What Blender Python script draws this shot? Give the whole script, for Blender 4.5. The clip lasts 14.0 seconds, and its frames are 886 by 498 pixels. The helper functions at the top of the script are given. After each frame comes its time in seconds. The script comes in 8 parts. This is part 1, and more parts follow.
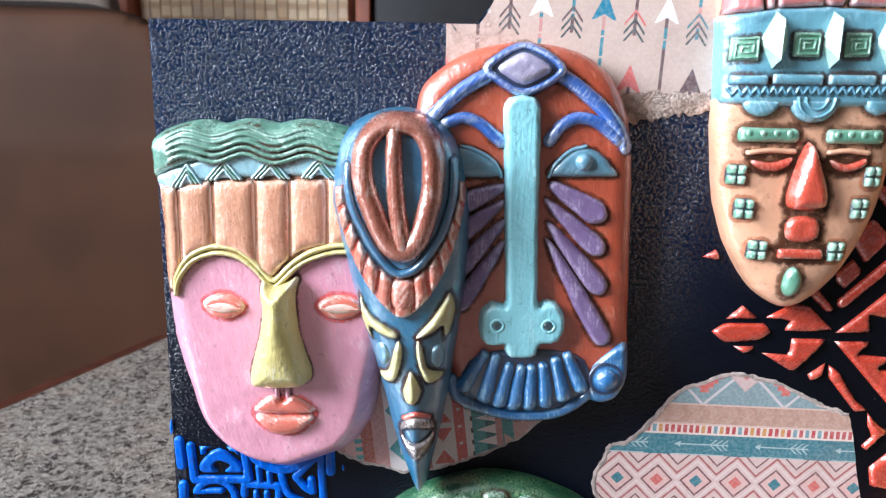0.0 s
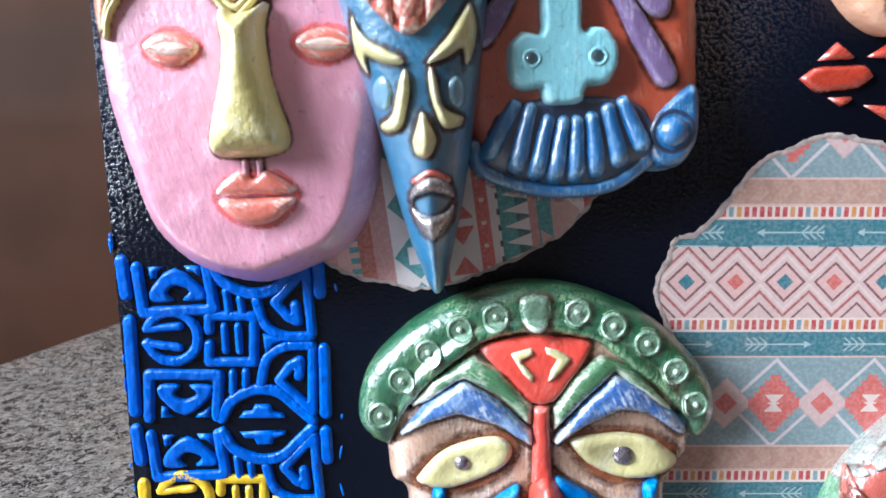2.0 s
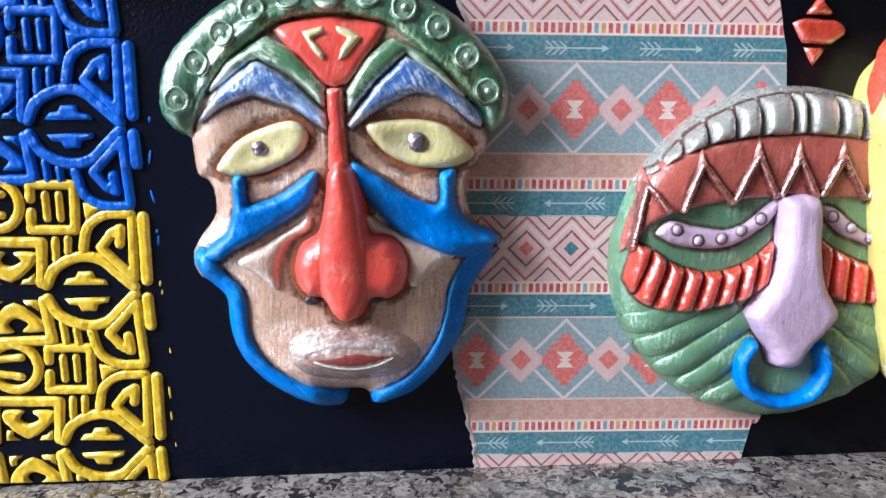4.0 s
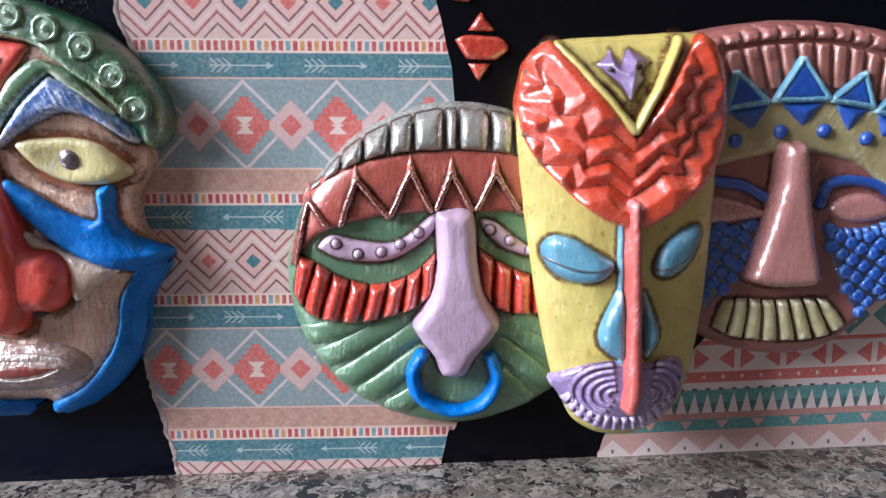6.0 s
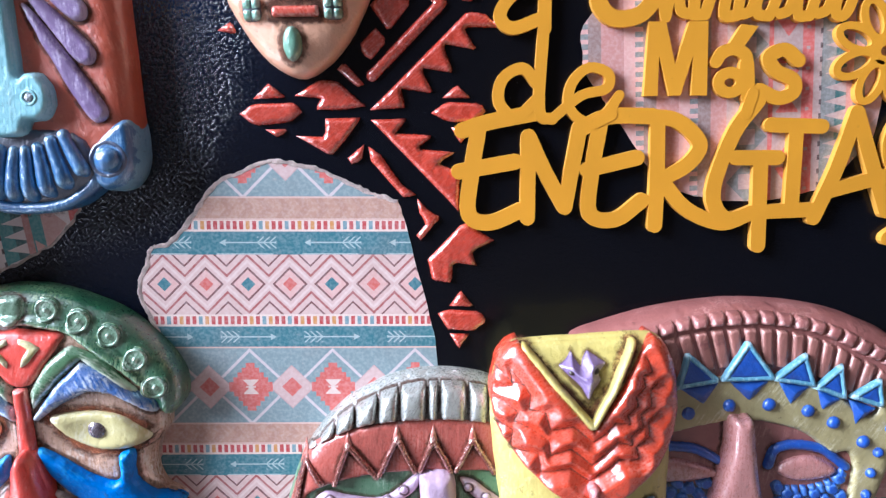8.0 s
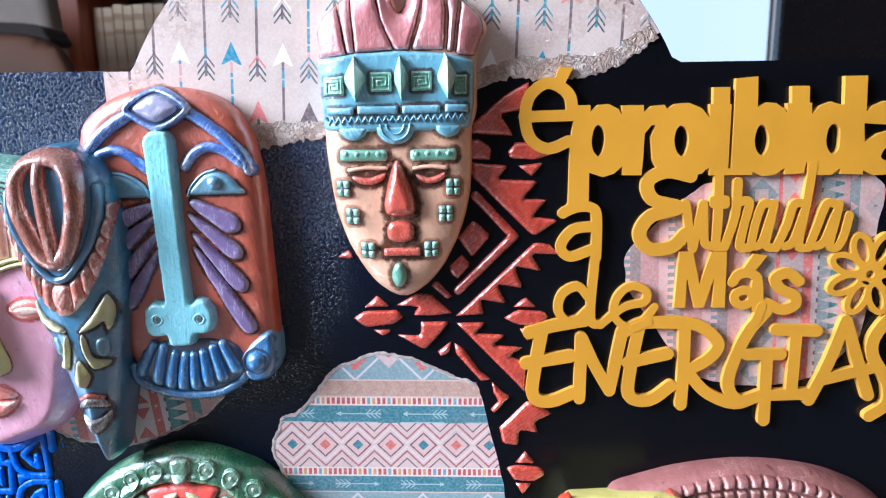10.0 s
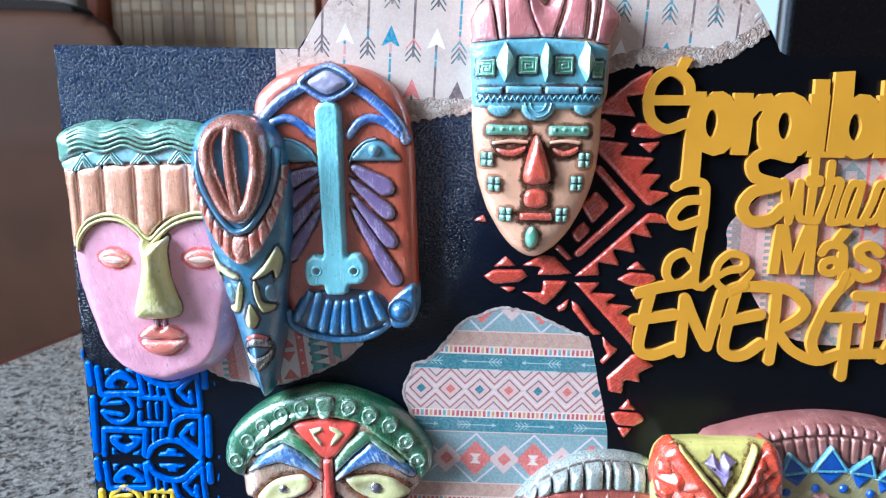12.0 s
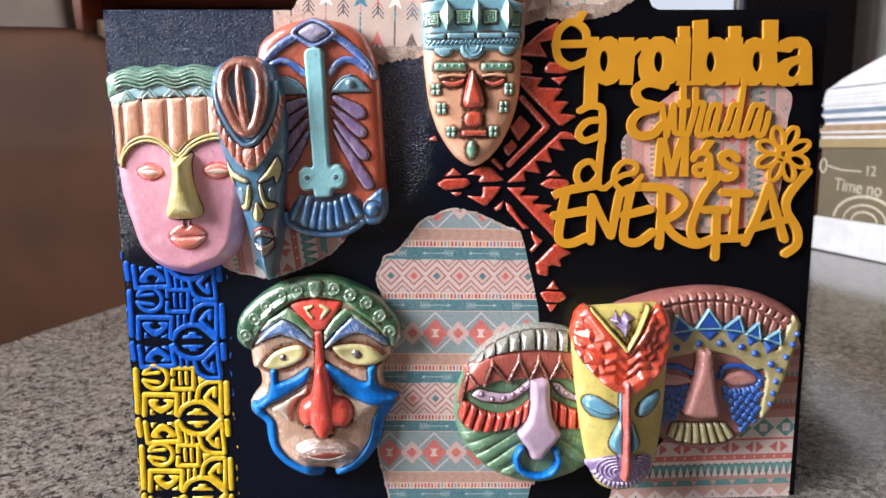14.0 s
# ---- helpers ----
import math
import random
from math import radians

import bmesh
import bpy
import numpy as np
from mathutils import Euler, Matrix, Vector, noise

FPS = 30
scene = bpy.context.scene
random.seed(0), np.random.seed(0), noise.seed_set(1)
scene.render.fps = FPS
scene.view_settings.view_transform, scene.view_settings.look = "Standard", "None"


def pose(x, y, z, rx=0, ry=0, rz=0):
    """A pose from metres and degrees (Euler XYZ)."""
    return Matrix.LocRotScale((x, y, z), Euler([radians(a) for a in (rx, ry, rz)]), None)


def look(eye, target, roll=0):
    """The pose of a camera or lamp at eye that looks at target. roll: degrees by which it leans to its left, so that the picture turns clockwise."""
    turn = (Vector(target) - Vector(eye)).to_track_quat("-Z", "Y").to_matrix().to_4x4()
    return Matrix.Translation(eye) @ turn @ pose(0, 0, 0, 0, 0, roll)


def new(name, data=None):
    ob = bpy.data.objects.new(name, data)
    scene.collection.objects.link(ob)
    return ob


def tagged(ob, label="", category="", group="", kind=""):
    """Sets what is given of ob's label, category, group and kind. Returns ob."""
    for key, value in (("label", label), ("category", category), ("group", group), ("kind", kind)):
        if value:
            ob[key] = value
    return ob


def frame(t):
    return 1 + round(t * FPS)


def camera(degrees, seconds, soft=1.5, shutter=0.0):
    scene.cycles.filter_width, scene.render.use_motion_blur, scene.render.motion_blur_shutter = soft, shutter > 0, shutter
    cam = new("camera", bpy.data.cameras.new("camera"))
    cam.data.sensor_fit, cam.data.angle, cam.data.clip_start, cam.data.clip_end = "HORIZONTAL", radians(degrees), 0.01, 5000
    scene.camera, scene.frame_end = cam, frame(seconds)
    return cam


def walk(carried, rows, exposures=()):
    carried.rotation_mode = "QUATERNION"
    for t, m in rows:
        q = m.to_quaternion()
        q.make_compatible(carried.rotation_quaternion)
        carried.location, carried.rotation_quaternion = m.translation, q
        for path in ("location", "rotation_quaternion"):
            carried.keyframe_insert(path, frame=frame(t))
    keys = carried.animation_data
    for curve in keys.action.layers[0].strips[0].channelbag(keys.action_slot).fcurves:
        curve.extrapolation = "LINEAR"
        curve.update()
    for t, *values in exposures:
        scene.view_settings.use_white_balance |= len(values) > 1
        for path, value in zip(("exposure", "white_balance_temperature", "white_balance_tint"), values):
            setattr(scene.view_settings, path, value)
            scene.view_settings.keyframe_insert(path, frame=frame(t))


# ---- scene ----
cam = camera(66.0, 14.0, soft=1.15)
# the room beyond the board lies out of focus
cam.data.dof.use_dof = True
cam.data.dof.focus_distance = 0.26
cam.data.dof.aperture_fstop = 20.0
PATH = [
    (0, (-0.102, -0.218, 0.266), (-0.149, 1.746, -0.11), 1.1),
    (0.5, (-0.112, -0.196, 0.263), (-0.145, 1.765, -0.129), 0.8),
    (1, (-0.111, -0.185, 0.247), (-0.12, 1.775, -0.152), 0.7),
    (1.5, (-0.107, -0.181, 0.212), (-0.101, 1.79, -0.128), -0.7),
    (2, (-0.112, -0.181, 0.184), (-0.105, 1.795, -0.123), -1.0),
    (2.5, (-0.113, -0.186, 0.154), (-0.072, 1.786, -0.177), -0.9),
    (2.7, (-0.111, -0.188, 0.143), (-0.068, 1.783, -0.196), -0.6),
    (4.8, (-0.028, -0.203, 0.102), (0.055, 1.763, -0.253), -0.8),
    (5, (-0.019, -0.204, 0.105), (0.051, 1.761, -0.261), -1.1),
    (5.5, (0.005, -0.205, 0.11), (0.071, 1.76, -0.255), -1.1),
    (6, (0.03, -0.205, 0.111), (0.102, 1.76, -0.257), -0.9),
    (6.5, (0.044, -0.203, 0.12), (0.103, 1.758, -0.27), -0.8),
    (7, (0.045, -0.206, 0.142), (0.084, 1.761, -0.214), -0.9),
    (7.5, (0.042, -0.213, 0.165), (0.059, 1.76, -0.164), -1.0),
    (8, (0.041, -0.216, 0.189), (0.068, 1.76, -0.118), -0.9),
    (8.2, (0.04, -0.217, 0.192), (0.066, 1.763, -0.09), -0.8),
    (10.3, (0.01, -0.268, 0.288), (-0.034, 1.694, -0.096), -0.5),
    (10.5, (-0.009, -0.272, 0.294), (-0.058, 1.698, -0.05), -0.1),
    (11, (-0.034, -0.259, 0.306), (-0.055, 1.705, -0.071), 0.8),
    (11.5, (-0.035, -0.263, 0.297), (-0.07, 1.696, -0.107), 0.6),
    (12, (-0.036, -0.294, 0.271), (-0.04, 1.666, -0.131), 0.9),
    (12.5, (-0.026, -0.322, 0.246), (-0.05, 1.636, -0.164), 1.1),
    (13, (-0.018, -0.351, 0.236), (-0.004, 1.608, -0.166), -0.4),
    (13.5, (-0.022, -0.374, 0.219), (0.033, 1.589, -0.162), -0.4),
    (14, (-0.025, -0.392, 0.222), (0.025, 1.584, -0.085), -0.3),
]
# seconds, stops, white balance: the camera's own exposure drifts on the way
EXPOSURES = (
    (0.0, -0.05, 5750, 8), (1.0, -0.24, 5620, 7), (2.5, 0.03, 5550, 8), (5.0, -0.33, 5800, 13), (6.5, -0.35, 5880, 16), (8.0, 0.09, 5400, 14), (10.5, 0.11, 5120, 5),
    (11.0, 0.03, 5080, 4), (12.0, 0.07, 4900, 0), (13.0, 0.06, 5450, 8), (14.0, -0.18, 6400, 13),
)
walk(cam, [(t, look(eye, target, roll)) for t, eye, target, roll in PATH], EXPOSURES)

# ---- world and lights ----
world = bpy.data.worlds.new("sky")
scene.world = world
world.use_nodes = True
sky = world.node_tree.nodes.new("ShaderNodeTexSky")
sky.sky_type = "NISHITA"
sky.sun_disc = False
sky.sun_elevation, sky.sun_rotation = radians(35), radians(250)
world.node_tree.links.new(sky.outputs[0], world.node_tree.nodes["Background"].inputs[0])
world.node_tree.nodes["Background"].inputs[1].default_value = 0.12


def window_light(name, place, target, width, height, power, colour):
    lamp = bpy.data.lights.new(name, "AREA")
    lamp.shape, lamp.size, lamp.size_y, lamp.energy, lamp.color = "RECTANGLE", width, height, power, colour
    ob = new(name, lamp)
    ob.matrix_world = look(place, target)
    return ob


# daylight through the room's window, up on the left and in front of the board
window_light("window_daylight", (-1.93, -0.82, 1.15), (0.2, -0.25, 0.15), 0.95, 1.1, 164, (0.96, 0.96, 0.96))
scene.view_settings.exposure = 0.0

# ---- materials ----
def tone(r, g, b):
    """A colour from 0 to 255 display values."""
    return tuple((c / 255 / 12.92) if c < 11 else ((c / 255 + 0.055) / 1.055) ** 2.4 for c in (r, g, b)) + (1.0,)


class Net:
    """A node material and short ways to add nodes to it."""

    def __init__(self, name):
        self.mat = bpy.data.materials.new(name)
        self.mat.use_nodes = True
        self.tree = self.mat.node_tree
        self.bsdf = self.tree.nodes["Principled BSDF"]
        self.place = self.add("ShaderNodeTexCoord").outputs["Object"]

    def add(self, kind):
        return self.tree.nodes.new(kind)

    def put(self, socket, value):
        if isinstance(value, Val):
            value = value.out
        if isinstance(value, bpy.types.NodeSocket):
            self.tree.links.new(value, socket)
        elif isinstance(value, tuple) and len(value) == 3 and socket.type == "RGBA":
            socket.default_value = (*value, 1)
        else:
            socket.default_value = value

    def math(self, op, *values):
        node = self.add("ShaderNodeMath")
        node.operation = op
        for socket, value in zip(node.inputs, values):
            self.put(socket, value)
        return Val(self, node.outputs[0])

    def noise(self, scale, detail=3.0, rough=0.55, stretch=None, place=None, distort=0.0):
        place = place or self.place
        if stretch:
            mapping = self.add("ShaderNodeMapping")
            mapping.inputs["Scale"].default_value = stretch
            self.put(mapping.inputs["Vector"], place)
            place = mapping.outputs[0]
        node = self.add("ShaderNodeTexNoise")
        self.put(node.inputs["Vector"], place)
        for key, value in (("Scale", scale), ("Detail", detail), ("Roughness", rough), ("Distortion", distort)):
            node.inputs[key].default_value = value
        return Val(self, node.outputs[0])

    def step(self, value, low, high):
        node = self.add("ShaderNodeMapRange")
        node.interpolation_type = "SMOOTHSTEP"
        for key, v in (("Value", value), ("From Min", low), ("From Max", high)):
            self.put(node.inputs[key], v)
        return Val(self, node.outputs[0])

    def mix(self, factor, a, b, blend="MIX"):
        node = self.add("ShaderNodeMix")
        node.data_type, node.blend_type = "RGBA", blend
        for socket, value in ((node.inputs[0], factor), (node.inputs[6], a), (node.inputs[7], b)):
            self.put(socket, value)
        return node.outputs[2]

    def bump(self, height, strength, distance, before=None):
        node = self.add("ShaderNodeBump")
        self.put(node.inputs["Height"], height)
        node.inputs["Strength"].default_value, node.inputs["Distance"].default_value = strength, distance
        if before:
            self.put(node.inputs["Normal"], before)
        return node.outputs[0]

    def done(self, colour, rough=0.5, metal=0.0, normal=None, specular=0.5, coat=0.0):
        for key, value in (("Base Color", colour), ("Roughness", rough), ("Metallic", metal), ("Specular IOR Level", specular), ("Coat Weight", coat)):
            self.put(self.bsdf.inputs[key], value)
        if coat:
            self.bsdf.inputs["Coat Roughness"].default_value = 0.24
            self.bsdf.inputs["Coat IOR"].default_value = 1.75
        if normal is not None:
            self.put(self.bsdf.inputs["Normal"], normal)
            self.put(self.bsdf.inputs["Coat Normal"], normal)
        return self.mat


class Val:
    """A number in a material, with arithmetic."""

    def __init__(self, net, out):
        self.net, self.out = net, out

    def __add__(self, o): return self.net.math("ADD", self, o)
    def __radd__(self, o): return self.net.math("ADD", o, self)
    def __sub__(self, o): return self.net.math("SUBTRACT", self, o)
    def __rsub__(self, o): return self.net.math("SUBTRACT", o, self)
    def __mul__(self, o): return self.net.math("MULTIPLY", self, o)
    def __rmul__(self, o): return self.net.math("MULTIPLY", o, self)
    def __truediv__(self, o): return self.net.math("DIVIDE", self, o)
    def __lt__(self, o): return self.net.math("LESS_THAN", self, o)
    def __gt__(self, o): return self.net.math("GREATER_THAN", self, o)
    def __abs__(self): return self.net.math("ABSOLUTE", self)
    def floor(self): return self.net.math("FLOOR", self)
    def wrap(self, period, start=0.0):
        """Folded into [start, start + period)."""
        return self.net.math("WRAP", self, start + period, start)
    def within(self, low, high): return (self > low) * (self < high)
    def chance(self):
        """A fixed random number for each whole value."""
        node = self.net.add("ShaderNodeTexWhiteNoise")
        node.noise_dimensions = "1D"
        self.net.put(node.inputs["W"], self)
        return Val(self.net, node.outputs[0])


def scaled(c, k):
    return tuple(min(1.0, v * k) for v in c[:3]) + (1.0,)


def paint(name, colour, dry=None, much=0.35, rough=0.40, metal=0.0, grain=None, old=None, coat=0.85, wash=None, washed=0.0, streaks=0.3):
    """Hand-brushed craft paint: uneven cover, bristle lines, a paler pearly colour dry-brushed over raised edges, flecks of dark glaze,
    and a thin wash of a second colour in uneven patches. grain: the stretch of the bristle lines; without it each paint has a slant of its own; streaks: how plainly they show."""
    n = Net(name)
    brush_place = n.place
    if not grain:
        slant = n.add("ShaderNodeMapping")
        slant.inputs["Rotation"].default_value = (0, radians(sum(map(ord, name)) * 37 % 120 - 60), 0)
        n.put(slant.inputs["Vector"], n.place)
        brush_place, grain = slant.outputs[0], (1, 1, 0.22)
    broad = n.noise(45, 4)
    patchy = n.noise(170, 4, 0.6)
    fine = n.noise(1100, 4, 0.65)
    brush = n.noise(430, 5, 0.65, grain, brush_place)
    bristle = n.noise(1500, 3, 0.6, (grain[0], grain[1], grain[2] * 0.5), brush_place)
    c = n.mix(n.step(broad, 0.3, 0.7), scaled(colour, 0.86), scaled(colour, 1.1))
    c = n.mix(n.step(patchy, 0.42, 0.66) * 0.3, c, scaled(colour, 0.74))
    c = n.mix(n.step(brush, 0.5, 0.7) * (0.3 * streaks), c, scaled(colour, 0.62))
    c = n.mix(n.step(bristle, 0.54, 0.7) * (0.28 * streaks), c, scaled(colour, 1.3))
    if wash:
        c = n.mix(n.step(n.noise(75, 5, 0.65, distort=0.6) + (brush - 0.5) * 0.4 + (fine - 0.5) * 0.2, 0.62 - washed * 0.3, 0.82 - washed * 0.25) * 0.85, c, wash)
    if dry:
        # dry brush on raised edges, and pearly strokes in patches
        raised = n.step(Val(n, n.add("ShaderNodeNewGeometry").outputs["Pointiness"]), 0.515, 0.6)
        c = n.mix(n.step(bristle * 0.6 + brush * 0.4 + raised * (0.16 + much * 0.5), 0.58, 0.82) * 0.8, c, dry)
        patch = n.step(n.noise(95, 3, 0.6), 0.55 - much * 0.16, 0.68 - much * 0.12)
        c = n.mix(patch * n.step(bristle * 0.6 + fine * 0.4, 0.46, 0.6) * min(0.9, 0.3 + much * 0.9), c, dry)
    speck = n.noise(420, 5, 0.7)
    c = n.mix(n.step(speck, 0.62, 0.68) * 0.5, c, old or scaled(colour, 0.3))
    n.bsdf.inputs["IOR"].default_value = 1.75 if coat >= 0.6 else 1.45
    bump = n.bump(bristle, 0.16 + 0.2 * streaks, 0.0004, n.bump(brush, 0.15 + 0.35 * streaks, 0.0007, n.bump(fine, 0.1 + 0.2 * streaks, 0.0003, n.bump(patchy, 0.12 + 0.6 * streaks, 0.0018))))
    return n.done(c, n.step(bristle * 0.5 + fine * 0.5, 0.3, 0.7) * 0.24 + (rough - 0.12), metal, bump, specular=0.8 if coat >= 0.2 else 0.4, coat=coat)


def plain_paint(name, colour, rough):
    """Even roller-laid paint on cut board, with a faint orange-peel surface."""
    n = Net(name)
    cloud, peel = n.noise(30, 3), n.noise(1400, 2)
    c = n.mix(n.step(cloud, 0.3, 0.7), scaled(colour, 0.94), scaled(colour, 1.05))
    c = n.mix(n.step(n.noise(500, 4, 0.7), 0.66, 0.74) * 0.3, c, scaled(colour, 0.6))
    return n.done(c, n.step(peel, 0.3, 0.7) * 0.1 + rough, 0.0, n.bump(peel, 0.1, 0.0002), 0.5)


def glaze_wash(name, colour, strength=0.68):
    """Thinned dark paint left in a crevice, ragged and fading outwards."""
    n = Net(name)
    node = n.add("ShaderNodeAttribute")
    node.attribute_name = "cover"
    cover = Val(n, node.outputs["Fac"])
    n.put(n.bsdf.inputs["Alpha"], n.step(n.noise(620, 4, 0.7) * 0.8 + (n.noise(90, 3) - 0.5) * 0.9 + cover * 0.62, 0.66, 1.08) * strength)
    return n.done(n.mix(n.step(n.noise(120, 3), 0.35, 0.65), colour, scaled(colour, 2.0)), 0.45)


PINK = paint("pink_paint", tone(228, 156, 178), tone(244, 216, 226), 0.2, 0.42, coat=0.7, streaks=0.15)
GREEN_WAVE = paint("sea_green_paint", tone(88, 140, 120), tone(190, 220, 205), 0.5, coat=0.6)
PALE_BLUE = paint("pale_blue_paint", tone(158, 204, 216), tone(226, 240, 242), 0.5)
COPPER = paint("copper_orange_paint", tone(234, 168, 134), tone(250, 224, 206), 0.3, 0.34, 0.05, (1, 1, 0.2), wash=tone(206, 132, 98), washed=0.08, streaks=0.3)
OCHRE = paint("ochre_paint", tone(218, 204, 132), tone(226, 222, 196), 0.35, 0.38, 0, (1, 1, 0.25), wash=tone(178, 164, 84), washed=0.15, coat=0.3, streaks=0.6)
LIP_RED = paint("coral_paint", tone(222, 112, 92), tone(246, 216, 204), 0.55)
EYE_WHITE = paint("pearl_white_paint", tone(228, 196, 180), None, 0.3, 0.35)
BLUE = paint("teal_blue_paint", tone(28, 98, 138), tone(95, 150, 180), 0.25, wash=tone(14, 56, 88), washed=0.15)
BLUE_SIDE = paint("worn_blue_paint", tone(34, 108, 146), tone(120, 150, 165), 0.35, wash=tone(70, 84, 84), washed=0.12)
BROWN_COPPER = paint("bronze_copper_paint", tone(168, 98, 78), tone(246, 226, 214), 0.4, 0.3, 0.2, (1, 1, 0.15), wash=tone(112, 56, 40), washed=0.1, coat=1.0, streaks=0.2)
ROPE = paint("salmon_paint", tone(200, 110, 88), tone(238, 205, 190), 0.55, 0.36, 0.1)
CREAM = paint("cream_paint", tone(206, 198, 140), tone(230, 226, 196), 0.3, coat=0.5)
SILVER = paint("silver_paint", tone(165, 155, 152), tone(215, 212, 212), 0.5, 0.3, 0.55)
LIP_SILVER = paint("silver_brown_paint", tone(170, 152, 146), tone(222, 214, 212), 0.5, 0.34, 0.2, (1, 1, 0.2), wash=tone(140, 104, 90), washed=0.2, streaks=0.8)
LIP_PEARL = paint("pearl_lip_paint", tone(214, 206, 200), tone(236, 234, 232), 0.5, 0.32, 0.1)
DARK_TEAL = paint("dark_teal_paint", tone(28, 55, 66), tone(70, 100, 110), 0.2)
RUST = paint("rust_orange_paint", tone(190, 80, 48), tone(214, 136, 108), 0.25, coat=0.65, wash=tone(140, 50, 30), washed=0.14)
TURQ = paint("turquoise_paint", tone(150, 214, 224), tone(190, 230, 236), 0.4, 0.42, 0, (1, 1, 0.12), coat=0.4, streaks=0.4)
LILAC_BLUE = paint("blue_lilac_paint", tone(44, 94, 176), tone(196, 208, 230), 0.5, 0.36, wash=tone(150, 166, 204), washed=0.2)
LILAC = paint("lilac_paint", tone(178, 168, 200), tone(220, 215, 230), 0.5)
PURPLE = paint("purple_paint", tone(130, 106, 150), tone(186, 170, 200), 0.6, wash=tone(96, 64, 108), washed=0.15, coat=0.4)
SKY_EYE = paint("grey_blue_paint", tone(96, 145, 168), tone(160, 195, 210), 0.3)
SKIRT = paint("bright_blue_paint", tone(26, 104, 164), tone(140, 185, 212), 0.4, 0.38, 0, (1, 1, 0.3), wash=tone(14, 62, 112), washed=0.2)
NAVY = paint("navy_paint", tone(18, 45, 82), tone(50, 85, 130), 0.2)
ROSE = paint("rose_paint", tone(206, 122, 122), tone(232, 190, 190), 0.35, 0.4, 0, (1, 1, 0.2), coat=0.8)
BAND_BLUE = paint("band_blue_paint", tone(112, 170, 190), tone(186, 216, 224), 0.25, wash=tone(58, 110, 138), washed=0.18)
BAND_DEEP = paint("deep_band_blue_paint", tone(84, 144, 170), None)
JADE = paint("jade_paint", tone(106, 164, 136), tone(190, 220, 204), 0.3, wash=tone(56, 114, 96), washed=0.2)
SKIN = paint("sand_skin_paint", tone(234, 176, 140), tone(242, 208, 182), 0.2, 0.42, old=tone(130, 76, 48), wash=tone(186, 116, 76), washed=0.14, coat=0.7)
GLAZE = glaze_wash("dark_antique_glaze", tone(66, 38, 24))
CORAL = paint("glossy_coral_paint", tone(206, 80, 58), tone(226, 165, 150), 0.2, 0.3, coat=0.7, streaks=0.25)
HAT_GREEN = paint("forest_green_paint", tone(34, 96, 62), tone(165, 190, 140), 0.35, 0.34, wash=tone(120, 150, 90), washed=0.2)
PEARL_GREEN = paint("pearl_green_paint", tone(120, 158, 128), tone(210, 225, 210), 0.5, 0.3, 0.3)
MID_GREEN = paint("leaf_green_paint", tone(76, 128, 84), tone(215, 222, 200), 0.6, 0.34, wash=tone(186, 196, 166), washed=0.34)
ROYAL = paint("royal_blue_paint", tone(62, 114, 190), tone(212, 222, 234), 0.65, 0.34, wash=tone(150, 176, 206), washed=0.35, streaks=0.7)
CLEAR_BLUE = paint("clear_blue_paint", tone(0, 118, 214), tone(60, 165, 236), 0.25, 0.42, wash=tone(0, 84, 164), washed=0.25, coat=0.1, streaks=0.8)
SKIN_BROWN = paint("beige_skin_paint", tone(210, 170, 144), tone(250, 240, 232), 0.5, 0.32, 0.08, (1, 1, 0.2), coat=0.9, wash=tone(156, 98, 68), washed=0.2, streaks=0.5)
PALE_SKIN = paint("pale_skin_paint", tone(204, 178, 158), tone(236, 224, 214), 0.4, 0.34, 0, (1, 1, 0.2), wash=tone(165, 125, 102), washed=0.06, coat=0.8, streaks=0.5)
BEIGE_GLOW = paint("silver_beige_paint", tone(162, 134, 122), tone(220, 210, 204), 0.5, 0.34, 0.1, (0.2, 1, 1), wash=tone(170, 88, 66), washed=0.25, streaks=0.8)
RED_NOSE = paint("poppy_red_paint", tone(226, 78, 64), tone(238, 150, 140), 0.2, 0.36, coat=0.4, streaks=0.25)
EYE_CREAM = paint("yellow_cream_paint", tone(220, 210, 148), tone(238, 232, 200), 0.5, 0.36, wash=tone(186, 172, 100), washed=0.1, coat=0.45)
PEWTER = paint("pewter_paint", tone(120, 108, 118), tone(195, 190, 200), 0.5, 0.25, 0.6)
BRICK = paint("brick_red_paint", tone(176, 90, 78), tone(208, 142, 128), 0.2, 0.3, coat=0.35, streaks=0.25)
GUNSILVER = paint("grey_silver_paint", tone(158, 160, 152), tone(205, 208, 204), 0.3, 0.3, 0.25)
BRONZE_LINE = paint("bronze_line_paint", tone(138, 70, 58), tone(230, 190, 174), 0.12, 0.24, 0.35, coat=1.0)
TEETH_RED = paint("vermilion_paint", tone(212, 64, 42), tone(226, 140, 125), 0.1, 0.28, 0.0, (1, 1, 0.2), coat=0.8, streaks=0.25)
LAVENDER = paint("lavender_paint", tone(194, 168, 192), tone(214, 198, 216), 0.3, 0.42, 0, (1, 1, 0.15), coat=0.3, streaks=0.3)
SAGE = paint("sage_green_paint", tone(96, 136, 104), tone(165, 192, 165), 0.45, 0.36, coat=0.5, streaks=0.25)
MUSTARD = paint("mustard_yellow_paint", tone(208, 192, 108), tone(220, 210, 148), 0.3, 0.38, 0, (1, 1, 0.3), old=tone(70, 48, 25), wash=tone(166, 146, 68), washed=0.16, coat=0.3, streaks=0.25)
SCARLET = paint("scarlet_paint", tone(214, 70, 36), tone(226, 165, 150), 0.15, 0.3, coat=0.9, streaks=0.25)
